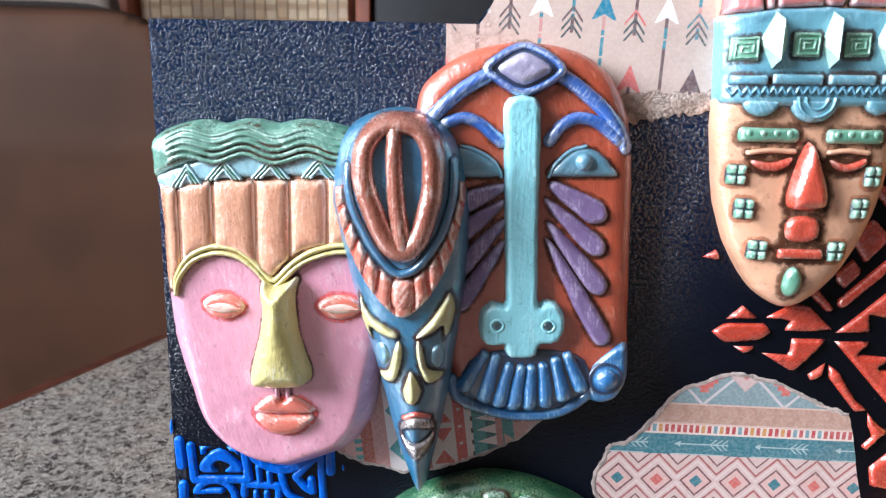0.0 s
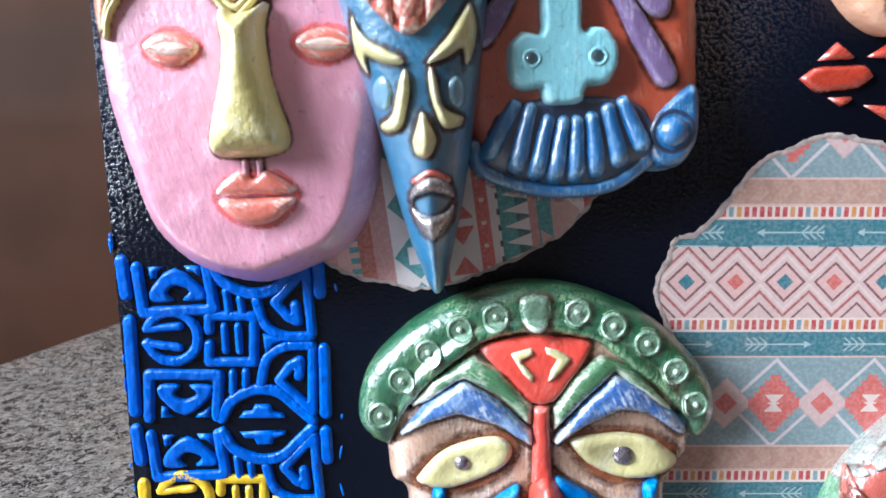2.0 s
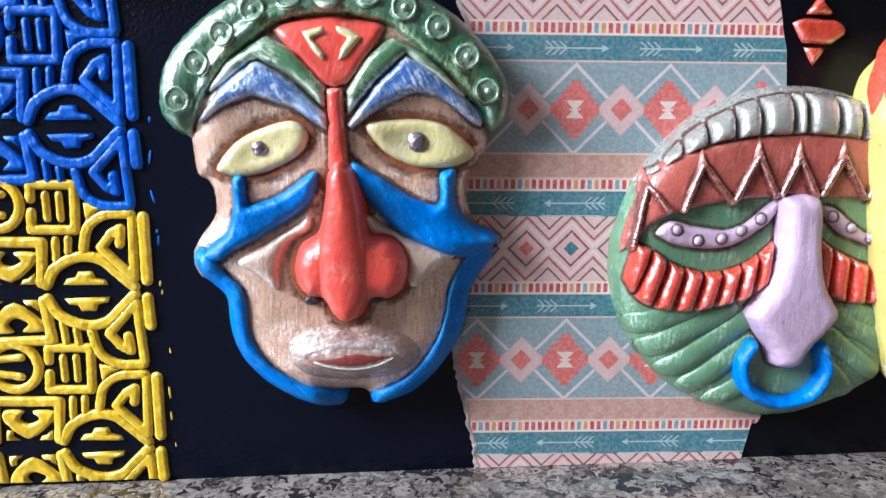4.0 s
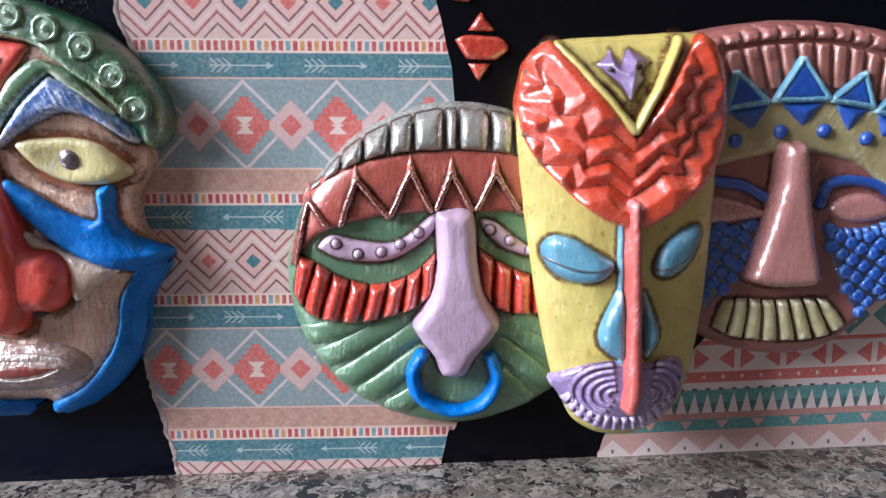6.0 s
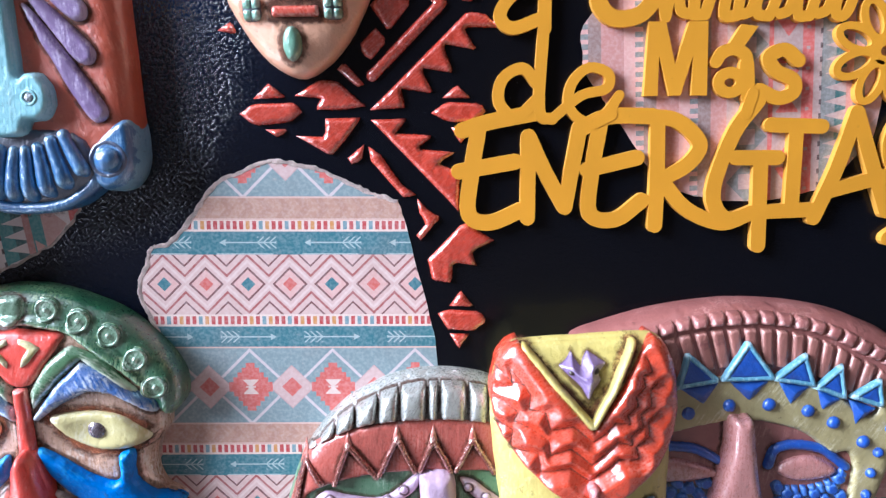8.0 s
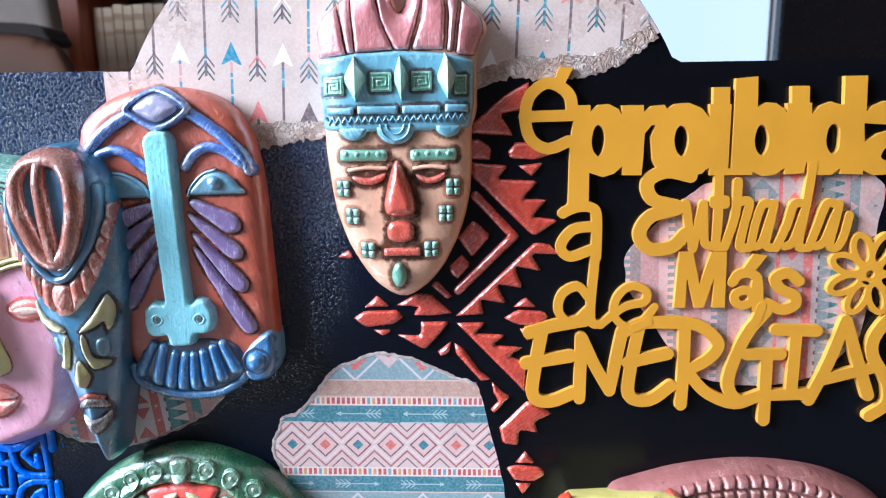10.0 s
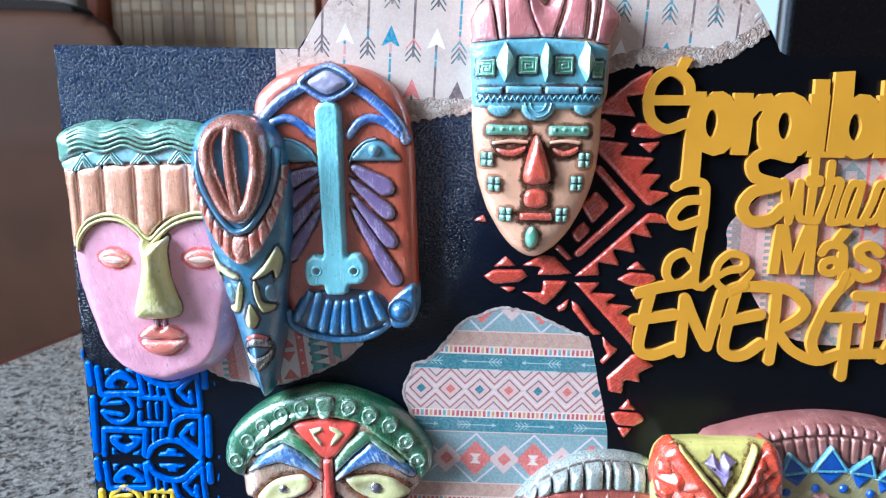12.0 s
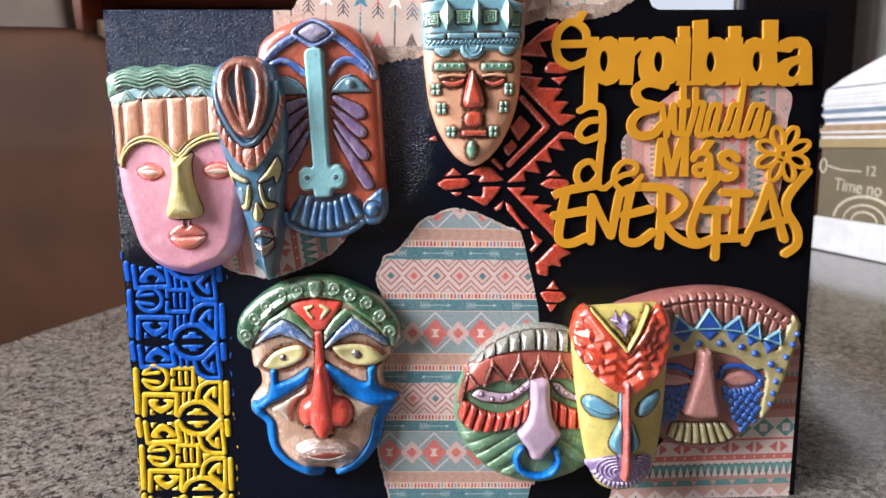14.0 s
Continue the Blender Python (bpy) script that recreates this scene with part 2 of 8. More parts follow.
AQUA = paint("aqua_paint", tone(96, 156, 182), tone(176, 212, 222), 0.4, wash=tone(50, 96, 124), washed=0.2, coat=0.5)
CORAL_BAR = paint("rose_coral_paint", tone(198, 96, 88), tone(225, 160, 160), 0.4, coat=0.4)
VIOLET = paint("violet_paint", tone(140, 118, 164), tone(200, 186, 216), 0.5, old=tone(45, 28, 55), wash=tone(84, 58, 100), washed=0.25, coat=0.5)
FAN_BROWN = paint("rosy_brown_paint", tone(150, 98, 88), tone(190, 140, 128), 0.25, coat=0.25, wash=tone(104, 58, 58), washed=0.15)
MAUVE = paint("mauve_brown_paint", tone(150, 94, 88), tone(196, 146, 138), 0.3, coat=0.4, wash=tone(106, 60, 60), washed=0.12)
DUSTY_ROSE = paint("dusty_rose_paint", tone(196, 134, 128), tone(210, 160, 154), 0.1, 0.3, coat=1.0, streaks=0.08)
ANTIQUE_GOLD = paint("antique_gold_paint", tone(178, 166, 118), tone(214, 208, 172), 0.45, 0.4, 0.1, old=tone(60, 45, 25), coat=0.3, streaks=0.25)
COBALT = paint("cobalt_paint", tone(34, 84, 178), tone(90, 140, 214), 0.25, 0.4, wash=tone(16, 40, 108), washed=0.25, coat=0.4, streaks=0.5)
IVORY = paint("ivory_gold_paint", tone(186, 178, 134), tone(218, 212, 180), 0.4, 0.36, 0.1, (1, 1, 0.2), wash=tone(120, 104, 66), washed=0.2, coat=0.4, streaks=0.7)
STENCIL_BLUE = paint("wet_blue_relief_paste", tone(0, 88, 196), tone(20, 120, 226), 0.1, 0.42, coat=0.1, wash=tone(0, 36, 110), washed=0.2)
STENCIL_YELLOW = paint("yellow_relief_paste", tone(230, 190, 12), tone(238, 212, 80), 0.2, 0.32, coat=0.5, wash=tone(170, 124, 4), washed=0.12)
STENCIL_RED = paint("red_relief_paste", tone(196, 62, 40), tone(215, 100, 85), 0.1, 0.26, coat=0.9, streaks=0.25)
GOLD_PAINT = plain_paint("mustard_gold_paint", tone(212, 148, 36), 0.36)
MDF_EDGE = plain_paint("mustard_painted_edge", tone(206, 148, 52), 0.5)


def board_black():
    """Near-black navy paint, smooth on one side, stippled by the roller and tinted with a painted blue sheen towards
    the upper corner.
    """
    n = Net("black_stippled_board_paint")
    patch = n.noise(9, 3)
    stipple = n.noise(900, 2, 0.5) + (n.noise(190, 3) - 0.5) * 0.2
    c = n.mix(n.step(patch, 0.3, 0.7), tone(9, 11, 18), tone(11, 11, 15))
    dust = n.noise(1500, 1, 0.4)
    c = n.mix((dust > 0.8) * 0.5, c, tone(140, 140, 150))
    sep = n.add("ShaderNodeSeparateXYZ")
    n.put(sep.inputs[0], n.place)
    # bluish reflection put into the colour of the left half
    c = n.mix(n.step(Val(n, sep.outputs[0]) * -1.0 + (patch - 0.5) * 0.1, -0.06, 0.06) * 0.8, c, tone(8, 14, 29))
    coarse = n.step(Val(n, sep.outputs[2]) + (patch - 0.5) * 0.06, 0.10, 0.25) * n.step(Val(n, sep.outputs[0]) * -1.0 + (patch - 0.5) * 0.05, -0.005, 0.04)
    # stronger blue sheen painted over the stippled upper left
    c = n.mix(coarse * n.step(Val(n, sep.outputs[2]), 0.17, 0.26) * 0.85, c, tone(12, 33, 62))
    node = n.add("ShaderNodeBump")
    n.put(node.inputs["Height"], n.step(stipple, 0.42, 0.78))
    n.put(node.inputs["Strength"], coarse * 0.66 + 0.05)
    node.inputs["Distance"].default_value = 0.0013
    return n.done(c, coarse * -0.1 + 0.26, 0.0, node.outputs[0], coarse * 0.36 + 0.2)


def granite():
    n = Net("speckled_grey_granite")
    cells = []
    for scale in (265, 600):
        node = n.add("ShaderNodeTexVoronoi")
        warp = n.add("ShaderNodeMixRGB")
        warp.blend_type = "ADD"
        warp.inputs[0].default_value = 0.011
        n.put(warp.inputs[1], n.place)
        turb = n.add("ShaderNodeTexNoise")
        turb.inputs["Scale"].default_value = 260
        n.put(turb.inputs["Vector"], n.place)
        n.put(warp.inputs[2], turb.outputs["Color"])
        n.put(node.inputs["Vector"], warp.outputs[0])
        node.inputs["Scale"].default_value = scale
        sep = n.add("ShaderNodeSeparateColor")
        n.put(sep.inputs[0], node.outputs["Color"])
        cells.append(Val(n, sep.outputs[0]))
    cloud = n.noise(45, 3)
    c = n.mix(n.step(cells[0], 0.1, 0.9), tone(100, 95, 90), tone(148, 142, 135))
    c = n.mix((cells[1] > 0.66) * 0.75, c, tone(94, 88, 83))
    c = n.mix((cells[0] * 0.75 + cells[1] * 0.25 + (cloud - 0.5) * 0.9 < 0.28) * 0.92, c, tone(36, 34, 36))
    c = n.mix((cells[1] < 0.13) * 0.85, c, tone(56, 52, 51))
    c = n.mix(n.step(n.noise(18, 3), 0.5, 0.7) * 0.25, c, tone(150, 132, 118))
    return n.done(c, 0.13, 0.0, None, 0.7)


def leather():
    n = Net("brown_leather")
    grain = n.noise(380, 4)
    broad = n.noise(4, 3)
    c = n.mix(n.step(broad, 0.3, 0.7), tone(52, 33, 22), tone(68, 43, 30))
    return n.done(c, 0.72, 0.0, n.bump(grain, 0.15, 0.001), 0.14)


def wood(name, dark, light, scale=6.0, rough=0.4):
    n = Net(name)
    rings = n.noise(scale, 5, 0.6, (8, 8, 0.6), distort=0.6)
    pores = n.noise(scale * 40, 2, 0.5, (6, 6, 0.3))
    c = n.mix(n.step(rings, 0.3, 0.7), dark, light)
    c = n.mix(n.step(pores, 0.6, 0.75) * 0.3, c, scaled(dark, 0.5))
    return n.done(c, rough, 0.0, n.bump(rings, 0.1, 0.001))


def plain(name, colour, rough=0.6, metal=0.0, vary=0.12, size=6.0, bump=0.05):
    n = Net(name)
    broad, fine = n.noise(size, 4), n.noise(size * 30, 3)
    c = n.mix(n.step(broad, 0.3, 0.7), scaled(colour, 1 - vary), scaled(colour, 1 + vary))
    return n.done(c, n.step(fine, 0.2, 0.8) * 0.1 + (rough - 0.05), metal, n.bump(fine, bump, 0.001))


def paper_base(n, c, grime=0.25):
    """Fibres, creases and a little grime over printed paper."""
    fibre = n.noise(900, 3)
    cloud = n.noise(40, 4)
    c = n.mix(n.step(cloud, 0.5, 0.8) * grime, c, tone(150, 120, 108))
    wear = n.noise(260, 5, 0.7)
    c = n.mix(n.step(wear, 0.58, 0.74) * 0.3, c, tone(196, 176, 168))
    c = n.mix(n.step(fibre, 0.35, 0.7) * 0.12, c, (1, 1, 1))
    return n.done(c, n.step(cloud, 0.3, 0.7) * 0.2 + 0.38, 0.0, n.bump(cloud, 0.25, 0.0012, n.bump(fibre, 0.12, 0.0002)))


def sheet_axes(n):
    """Across and up on a sheet, in millimetres."""
    sep = n.add("ShaderNodeSeparateXYZ")
    n.put(sep.inputs[0], n.place)
    return Val(n, sep.outputs[0]) * 1000.0, Val(n, sep.outputs[2]) * 1000.0


def aztec_print():
    """Printed bands: rhombs, ticks, arrows on teal, and stepped stars, repeating every 75 mm."""
    n = Net("printed_aztec_paper")
    u, v0 = sheet_axes(n)
    v = v0.wrap(75.0, -65.0)
    white, rose, teal, mist, brown, red = tone(214, 184, 178), tone(168, 92, 90), tone(62, 118, 130), tone(132, 152, 156), tone(190, 150, 132), tone(205, 102, 94)
    # rhombs on white
    du = u.wrap(13.4, -6.7)
    q = abs(du) + abs(v)
    kind = (((u + 6.7) / 13.4).floor()).wrap(2.0) < 0.5
    c = n.mix(q < 5.0, white, tone(218, 176, 170))
    c = n.mix(q.within(4.75, 5.65) + q.within(12.2, 13.0), c, tone(122, 76, 76))
    c = n.mix(q.within(8.9, 9.9), c, rose)
    c = n.mix(q.within(7.0, 8.0) * 0.45, c, tone(232, 214, 210))
    c = n.mix((q < 2.3) * kind, c, teal)
    c = n.mix((q < 2.3) * (1.0 - kind), c, red)
    # teal bands with white arrows
    for low, high, way in ((-21.0, -14.0, 1.0), (-65.0, -58.0, -1.0), (9.6, 10.1, 1.0)):
        mid = (low + high) / 2
        s = (u * way).wrap(27.0, -13.5)
        w = abs(v - mid)
        shaft = s.within(-9.0, 8.0) * (w < 0.22)
        head = s.within(6.6, 8.6) * (w < (8.6 - s) * 0.55)
        feather = s.within(-9.5, -3.5) * (w < 1.9) * ((s + w * 1.1).wrap(1.9) < 0.6)
        band = n.mix((shaft + head + feather).net.math("MINIMUM", shaft + head + feather, 1.0) * 0.75, teal, tone(190, 205, 205))
        c = n.mix(v.within(low, high), c, band)
    # rows of coloured ticks
    tick = u.wrap(2.05) < 1.25
    hue = (u / 2.05).floor().chance()
    tint = n.mix(hue > 0.58, tone(186, 70, 70), tone(206, 146, 84))
    tint = n.mix(hue > 0.82, tint, tone(120, 150, 160))
    for low, high in ((-14.0, -10.0), (-58.0, -54.0)):
        row = n.mix(tick * v.within(low + 0.7, high - 0.6), tone(228, 206, 196), tint)
        c = n.mix(v.within(low, high), c, row)
    # stars on grey teal
    dv = abs(v + 34.5)
    su = abs((u + 0.5).wrap(27.0, -13.5))
    steps = (su / 1.42).floor() + (dv / 1.64).floor()
    star = mist
    big = su + dv
    star = n.mix(big.within(11.9, 13.2), star, tone(206, 194, 196))
    pu = abs((u + 14.0).wrap(27.0, -13.5))
    pq = pu + dv
    star = n.mix(pq < 7.4, star, tone(206, 176, 172))
    star = n.mix(pq.within(7.0, 7.5), star, tone(196, 160, 158))
    star = n.mix(pq < 3.3, star, red)
    star = n.mix(steps < 4.5, star, red)
    glass = (su < dv * 0.95 + 0.35) * (dv < 2.5) + (su < 1.6) * (dv < 0.28)
    star = n.mix((glass * (su < 2.5)) > 0.5, star, tone(222, 200, 190))
    c = n.mix(v.within(-47.0, -21.0), c, star)
    # plain brown band with faint chevrons
    chevron = (u + abs(v + 50.5) * 0.8).wrap(6.0) < 2.6
    c = n.mix(v.within(-54.0, -47.0), c, n.mix(chevron * 0.5, brown, tone(176, 134, 118)))
    c = n.mix(v.within(-47.4, -46.8) + v.within(-54.4, -53.8) + v.within(-21.3, -20.8), c, tone(214, 180, 168))
    return paper_base(n, c, 0.2)


def arrow_print():
    """Printed upright arrows in staggered columns on marbled beige."""
    n = Net("printed_arrow_paper")
    u, v = sheet_axes(n)
    cloud = n.noise(28, 5, 0.6)
    c = n.mix(n.step(cloud, 0.35, 0.7), tone(214, 190, 178), tone(196, 170, 158))
    col = ((u + 5.25) / 9.5).floor()
    s = u + 0.5 - col * 9.5
    side = abs(s)
    odd = col.wrap(2.0) > 0.5
    along_v = v + 1.6 + odd * 24.7
    w = along_v.wrap(45.5)
    hue = (col * 3.0 + (along_v / 45.5).floor() * 7.0).chance()
    # even columns carry brown tips and every third one a coral tip, odd columns white ones and every third one blue
    third = (col / 2.0).floor().wrap(3.0)
    tip = n.mix(third.within(0.5, 1.5), tone(104, 78, 80), tone(214, 112, 108))
    tip = n.mix(odd, tip, n.mix(third < 0.5, tone(240, 232, 228), tone(44, 132, 162)))
    dash = (w / 6.1 + hue * 40.0).floor().chance()
    rod = n.mix(dash > 0.5, tone(108, 82, 84), tone(70, 140, 158))
    rod = n.mix(dash > 0.8, rod, tone(206, 150, 146))
    c = n.mix((side < 0.5) * w.within(6.0, 38.0) * (1.0 - (w.wrap(6.1) > 5.5) * (dash > 0.5)), c, rod)
    barb = (side < 3.2) * w.within(4.4, 13.8) * ((w + side * 1.3).wrap(2.6) < 1.05) * ((w + side * 1.3) > 7.2) * ((w + side * 1.3) < 14.0)
    c = n.mix(barb, c, n.mix((w + side * 1.3 > 12.2), tone(74, 82, 86), n.mix(hue > 0.4, tone(70, 128, 140), tip)))
    c = n.mix((w > 35.0) * (side < (43.2 - w) * 0.46) * ((w - 35.0) > (3.0 - side) * 0.55), c, tip)
    # crackle of glue and sand high up on the sheet
    crust = n.noise(330, 4, 0.7)
    du, dv = u - 73.6, v + 36.2
    far = n.math("SQRT", du * du + dv * dv)
    zone = n.step(n.noise(26, 4) + n.step(far, 76.0, 106.0) * 0.24, 0.62, 0.72)
    c = n.mix(zone * n.step(crust, 0.4, 0.6) * 0.8, c, tone(184, 152, 138))
    c = n.mix(zone * n.step(crust, 0.62, 0.68) * 0.8, c, tone(240, 230, 224))
    c = n.mix(zone * n.step(crust, 0.38, 0.32) * 0.7, c, tone(128, 92, 80))
    return paper_base(n, c, 0.3)


def crust_paper():
    """Swollen torn paper: pinkish grey, crinkled by thin dark veins."""
    n = Net("cracked_torn_paper_crust")
    veins = abs(n.noise(230, 3, 0.6, distort=2.2) - 0.5)
    c = n.mix(n.step(n.noise(120, 4), 0.35, 0.65), tone(176, 150, 136), tone(204, 184, 172))
    c = n.mix((1.0 - n.step(veins, 0.004, 0.03)) * 0.65, c, tone(104, 78, 68))
    return n.done(c, 0.85, 0.0, n.bump(n.step(veins, 0.0, 0.08), 0.8, 0.0006), 0.3)


def tribal_print(name, upper, white=tone(230, 214, 210), teal=tone(86, 150, 150)):
    """Printed bands of red, brown and teal triangles, read upwards from the sheet's lower edge."""
    n = Net(name)
    u, v = sheet_axes(n)
    red, brown, pink = tone(212, 106, 98), tone(196, 140, 132), tone(218, 168, 160)
    c = white
    tri = abs(u.wrap(12.0, -6.0))
    c = n.mix((v < 8.5), c, n.mix(v < 7.6 - tri * 0.95, tone(208, 164, 154), white))
    c = n.mix((tri < 0.45) * v.within(2.8, 4.2), c, tone(120, 96, 94))
    c = n.mix(v < 0.7, c, red)
    c = n.mix(v.within(8.5, 9.6), c, tone(208, 164, 154))
    c = n.mix(v.within(9.6, 13.4), c, n.mix((tri < (v - 10.0) * 0.75) * (v < 12.9), teal, pink))
    c = n.mix(v.within(13.4, 15.6), c, brown)
    tooth = abs(u.wrap(4.3, -2.15))
    c = n.mix(v.within(15.6, 23.5), c, n.mix(tooth < (22.4 - v) * 0.26, n.mix(v < 19, teal, tone(66, 104, 104)), white))
    c = n.mix(v.within(23.3, 24.1) * (tooth < 0.8), c, tone(90, 70, 70))
    c = n.mix(v.within(26.0, 29.6), c, n.mix((abs(u.wrap(6.2, -3.1)) < 0.5) * v.within(27.2, 28.4), red, white))
    arrow = abs(v - 34.0)
    s = u.wrap(15.0)
    c = n.mix((s.within(1.0, 6.0) * (arrow < (s - 1.0) * 0.75) + s.within(8.0, 13.0) * (arrow < (13.0 - s) * 0.75)) * (arrow < 3.4), c, red)
    c = n.mix(v.within(38.6, 40.0), c, red)
    zig = abs(u.wrap(14.0, -7.0))
    c = n.mix(v.within(40.0, 53.0), c, n.mix(abs(v - 46.5) < 6.3 - zig * 0.95, white, teal))
    c = n.mix(v.within(44.0, 49.0) * (zig < 2.4), c, white)
    stripe = v.wrap(17.0)
    c = n.mix(v > 53.0, c, n.mix(stripe < 7.0, n.mix(stripe < 11.0, pink, upper), brown))
    c = n.mix((v > 53.0) * (stripe.within(11.0, 13.5)) * (u.wrap(3.0) < 1.6), c, teal)
    return paper_base(n, c, 0.3)


BOARD = board_black()
GRANITE = granite()
LEATHER = leather()
AZTEC, ARROWS = aztec_print(), arrow_print()
TRIBAL = tribal_print("printed_tribal_paper", tone(176, 96, 78))
PINK_TRIBAL = tribal_print("pink_printed_tribal_paper", tone(150, 124, 118), tone(186, 158, 152), tone(132, 134, 132))
RED_WASH = glaze_wash("coral_wash", tone(206, 84, 78), 0.62)
BROWN_WASH = glaze_wash("brown_antique_wash", tone(146, 84, 54), 0.5)
MOUTH_RED = paint("dull_red_mouth_paint", tone(128, 52, 44), None, 0.0, 0.45, coat=0.3)
# dark colour for the shade inside small holes that are not cut
HOLLOW_SHADE = paint("dark_hollow_paint", tone(44, 28, 20), None, 0.0, 0.5, coat=0.2)
TORN = plain("torn_paper_fibre", tone(218, 198, 190), 0.85, 0, 0.3, 260, 0.9)
CRUST = crust_paper()
CRACK = plain("dark_crack_line", tone(74, 52, 44), 0.9)

# ---- shapes: outlines in millimetres on the board's face (across, up), relief towards the viewer ----
from mathutils import geometry

MM = 0.001


def smooth(pts, n=5, closed=True):
    """A rounded curve through the points."""
    p = np.array(pts, float)
    if closed:
        a, b, c, d = np.roll(p, 1, 0), p, np.roll(p, -1, 0), np.roll(p, -2, 0)
    else:
        e = np.vstack([2 * p[0] - p[1], p, 2 * p[-1] - p[-2]])
        a, b, c, d = e[:-3], e[1:-2], e[2:-1], e[3:]
    s = (np.arange(n) / n)[None, :, None]
    a, b, c, d = (x[:, None, :] for x in (a, b, c, d))
    out = (0.5 * (2 * b + (c - a) * s + (2 * a - 5 * b + 4 * c - d) * s**2 + (3 * b - a - 3 * c + d) * s**3)).reshape(-1, 2)
    return out if closed else np.vstack([out, p[-1]])


def oval(x, y, rx, ry, turn=0.0, n=24):
    a = np.arange(n) * 2 * math.pi / n
    c, s = math.cos(radians(turn)), math.sin(radians(turn))
    px, py = rx * np.cos(a), ry * np.sin(a)
    return np.stack([x + c * px - s * py, y + s * px + c * py], 1)


def rect(x0, y0, x1, y1, r=0.0, n=4):
    """A rectangle with rounded corners."""
    if r <= 0:
        return np.array([(x0, y0), (x1, y0), (x1, y1), (x0, y1)], float)
    out = []
    for cx, cy, start in ((x1 - r, y1 - r, 0), (x0 + r, y1 - r, 90), (x0 + r, y0 + r, 180), (x1 - r, y0 + r, 270)):
        for k in range(n + 1):
            a = radians(start + 90 * k / n)
            out.append((cx + r * math.cos(a), cy + r * math.sin(a)))
    return np.array(out)


def along(path, gap):
    """Points at even gaps along a line."""
    p = np.array(path, float)
    size = np.hypot(*(np.diff(p, axis=0).T))
    run = np.r_[0, np.cumsum(size)]
    at = np.linspace(0, run[-1], max(2, int(round(run[-1] / gap)) + 1))
    return np.stack([np.interp(at, run, p[:, 0]), np.interp(at, run, p[:, 1])], 1)


def reach(p, a, b):
    """The distance of points to the nearest of the segments a-b."""
    best = np.full(len(p), 1e9)
    ab = b - a
    size = (ab**2).sum(1) + 1e-12
    for k in range(0, len(p), 2000):
        q = p[k : k + 2000, None, :] - a
        s = np.clip((q * ab).sum(2) / size, 0, 1)
        best[k : k + 2000] = np.sqrt(((q - s[..., None] * ab) ** 2).sum(2)).min(1)
    return best


def inside(p, poly):
    x, y = p[:, 0], p[:, 1]
    hit = np.zeros(len(p), bool)
    for (x0, y0), (x1, y1) in zip(poly, np.roll(poly, -1, 0)):
        if y0 != y1:
            hit ^= ((y0 > y) != (y1 > y)) & (x < (x1 - x0) * (y - y0) / (y1 - y0) + x0)
    return hit


def level(base, p):
    return base(p) if callable(base) else np.full(len(p), float(base))


class Dome:
    """A swelling front: rim high at its outline, and full height from radius on inwards; lumps add local swellings (x, y, rx, ry, height)."""

    def __init__(self, outline, rim, height, radius, lumps=(), power=2.0):
        self.poly, self.rim, self.height, self.radius, self.lumps, self.power = np.array(outline, float), rim, height, radius, lumps, power

    def __call__(self, p):
        p = np.asarray(p, float)
        d = reach(p, self.poly, np.roll(self.poly, -1, 0)) * inside(p, self.poly)
        s = 1 - np.minimum(d / self.radius, 1)
        h = self.rim + (self.height - self.rim) * (1 - s**self.power) ** (1 / self.power)
        for x, y, rx, ry, k in self.lumps:
            h = h + k * np.exp(-(((p[:, 0] - x) / rx) ** 2) - ((p[:, 1] - y) / ry) ** 2)
        return h


def cut_fine(poly, step):
    """The outline with points added along its long edges."""
    out = []
    for a, b in zip(poly, np.roll(poly, -1, 0)):
        k = max(1, int(math.ceil(np.hypot(*(b - a)) / step)))
        out.extend(a + (b - a) * i / k for i in range(k))
    return np.array(out)


def filled(polys, step, holes=()):
    """One triangulated face over all the outlines together: points, triangles, and the edges of the border."""
    polys = [np.array(q, float) for q in polys]
    polys = [q[::-1] if (q[:, 0] * np.roll(q[:, 1], -1) - q[:, 1] * np.roll(q[:, 0], -1)).sum() < 0 else q for q in polys]
    if len(polys) > 1:
        polys = [cut_fine(q, step) for q in polys]
    polys = polys + [np.array(q, float) for q in holes]
    allp = np.vstack(polys)
    lo, hi = allp.min(0), allp.max(0)
    a, b = np.vstack(polys), np.vstack([np.roll(q, -1, 0) for q in polys])
    gx = np.arange(lo[0], hi[0] + step, step)
    gy = np.arange(lo[1], hi[1] + step, step * 0.87)
    grid = np.array([(x + (j % 2) * step / 2, y) for j, y in enumerate(gy) for x in gx])
    keep = np.zeros(len(grid), bool)
    for q in polys:
        keep |= inside(grid, q)
    grid = grid[keep]
    if len(grid):
        grid = grid[reach(grid, a, b) > step * 0.45]
    faces, k = [], 0
    for q in polys:
        faces.append(list(range(k, k + len(q))))
        k += len(q)
    co, _, tris, _, _, covers = geometry.delaunay_2d_cdt([Vector(p) for p in (*allp, *grid)], [], faces, 1, 1e-4)
    tris = [t for t, cover in zip(tris, covers) if cover]
    if len(holes):
        mids = np.array([np.mean([tuple(co[i]) for i in t], axis=0) for t in tris])
        gone = np.zeros(len(tris), bool)
        for q in holes:
            gone |= inside(mids, np.array(q, float))
        tris = [t for t, g in zip(tris, gone) if not g]
    count = {}
    for t in tris:
        for i in range(len(t)):
            e = (t[i], t[(i + 1) % len(t)])
            if (e[1], e[0]) in count:
                count[(e[1], e[0])] = None
            else:
                count[e] = True
    return np.array([tuple(c) for c in co]), [tuple(t) for t in tris], [e for e, on in count.items() if on]


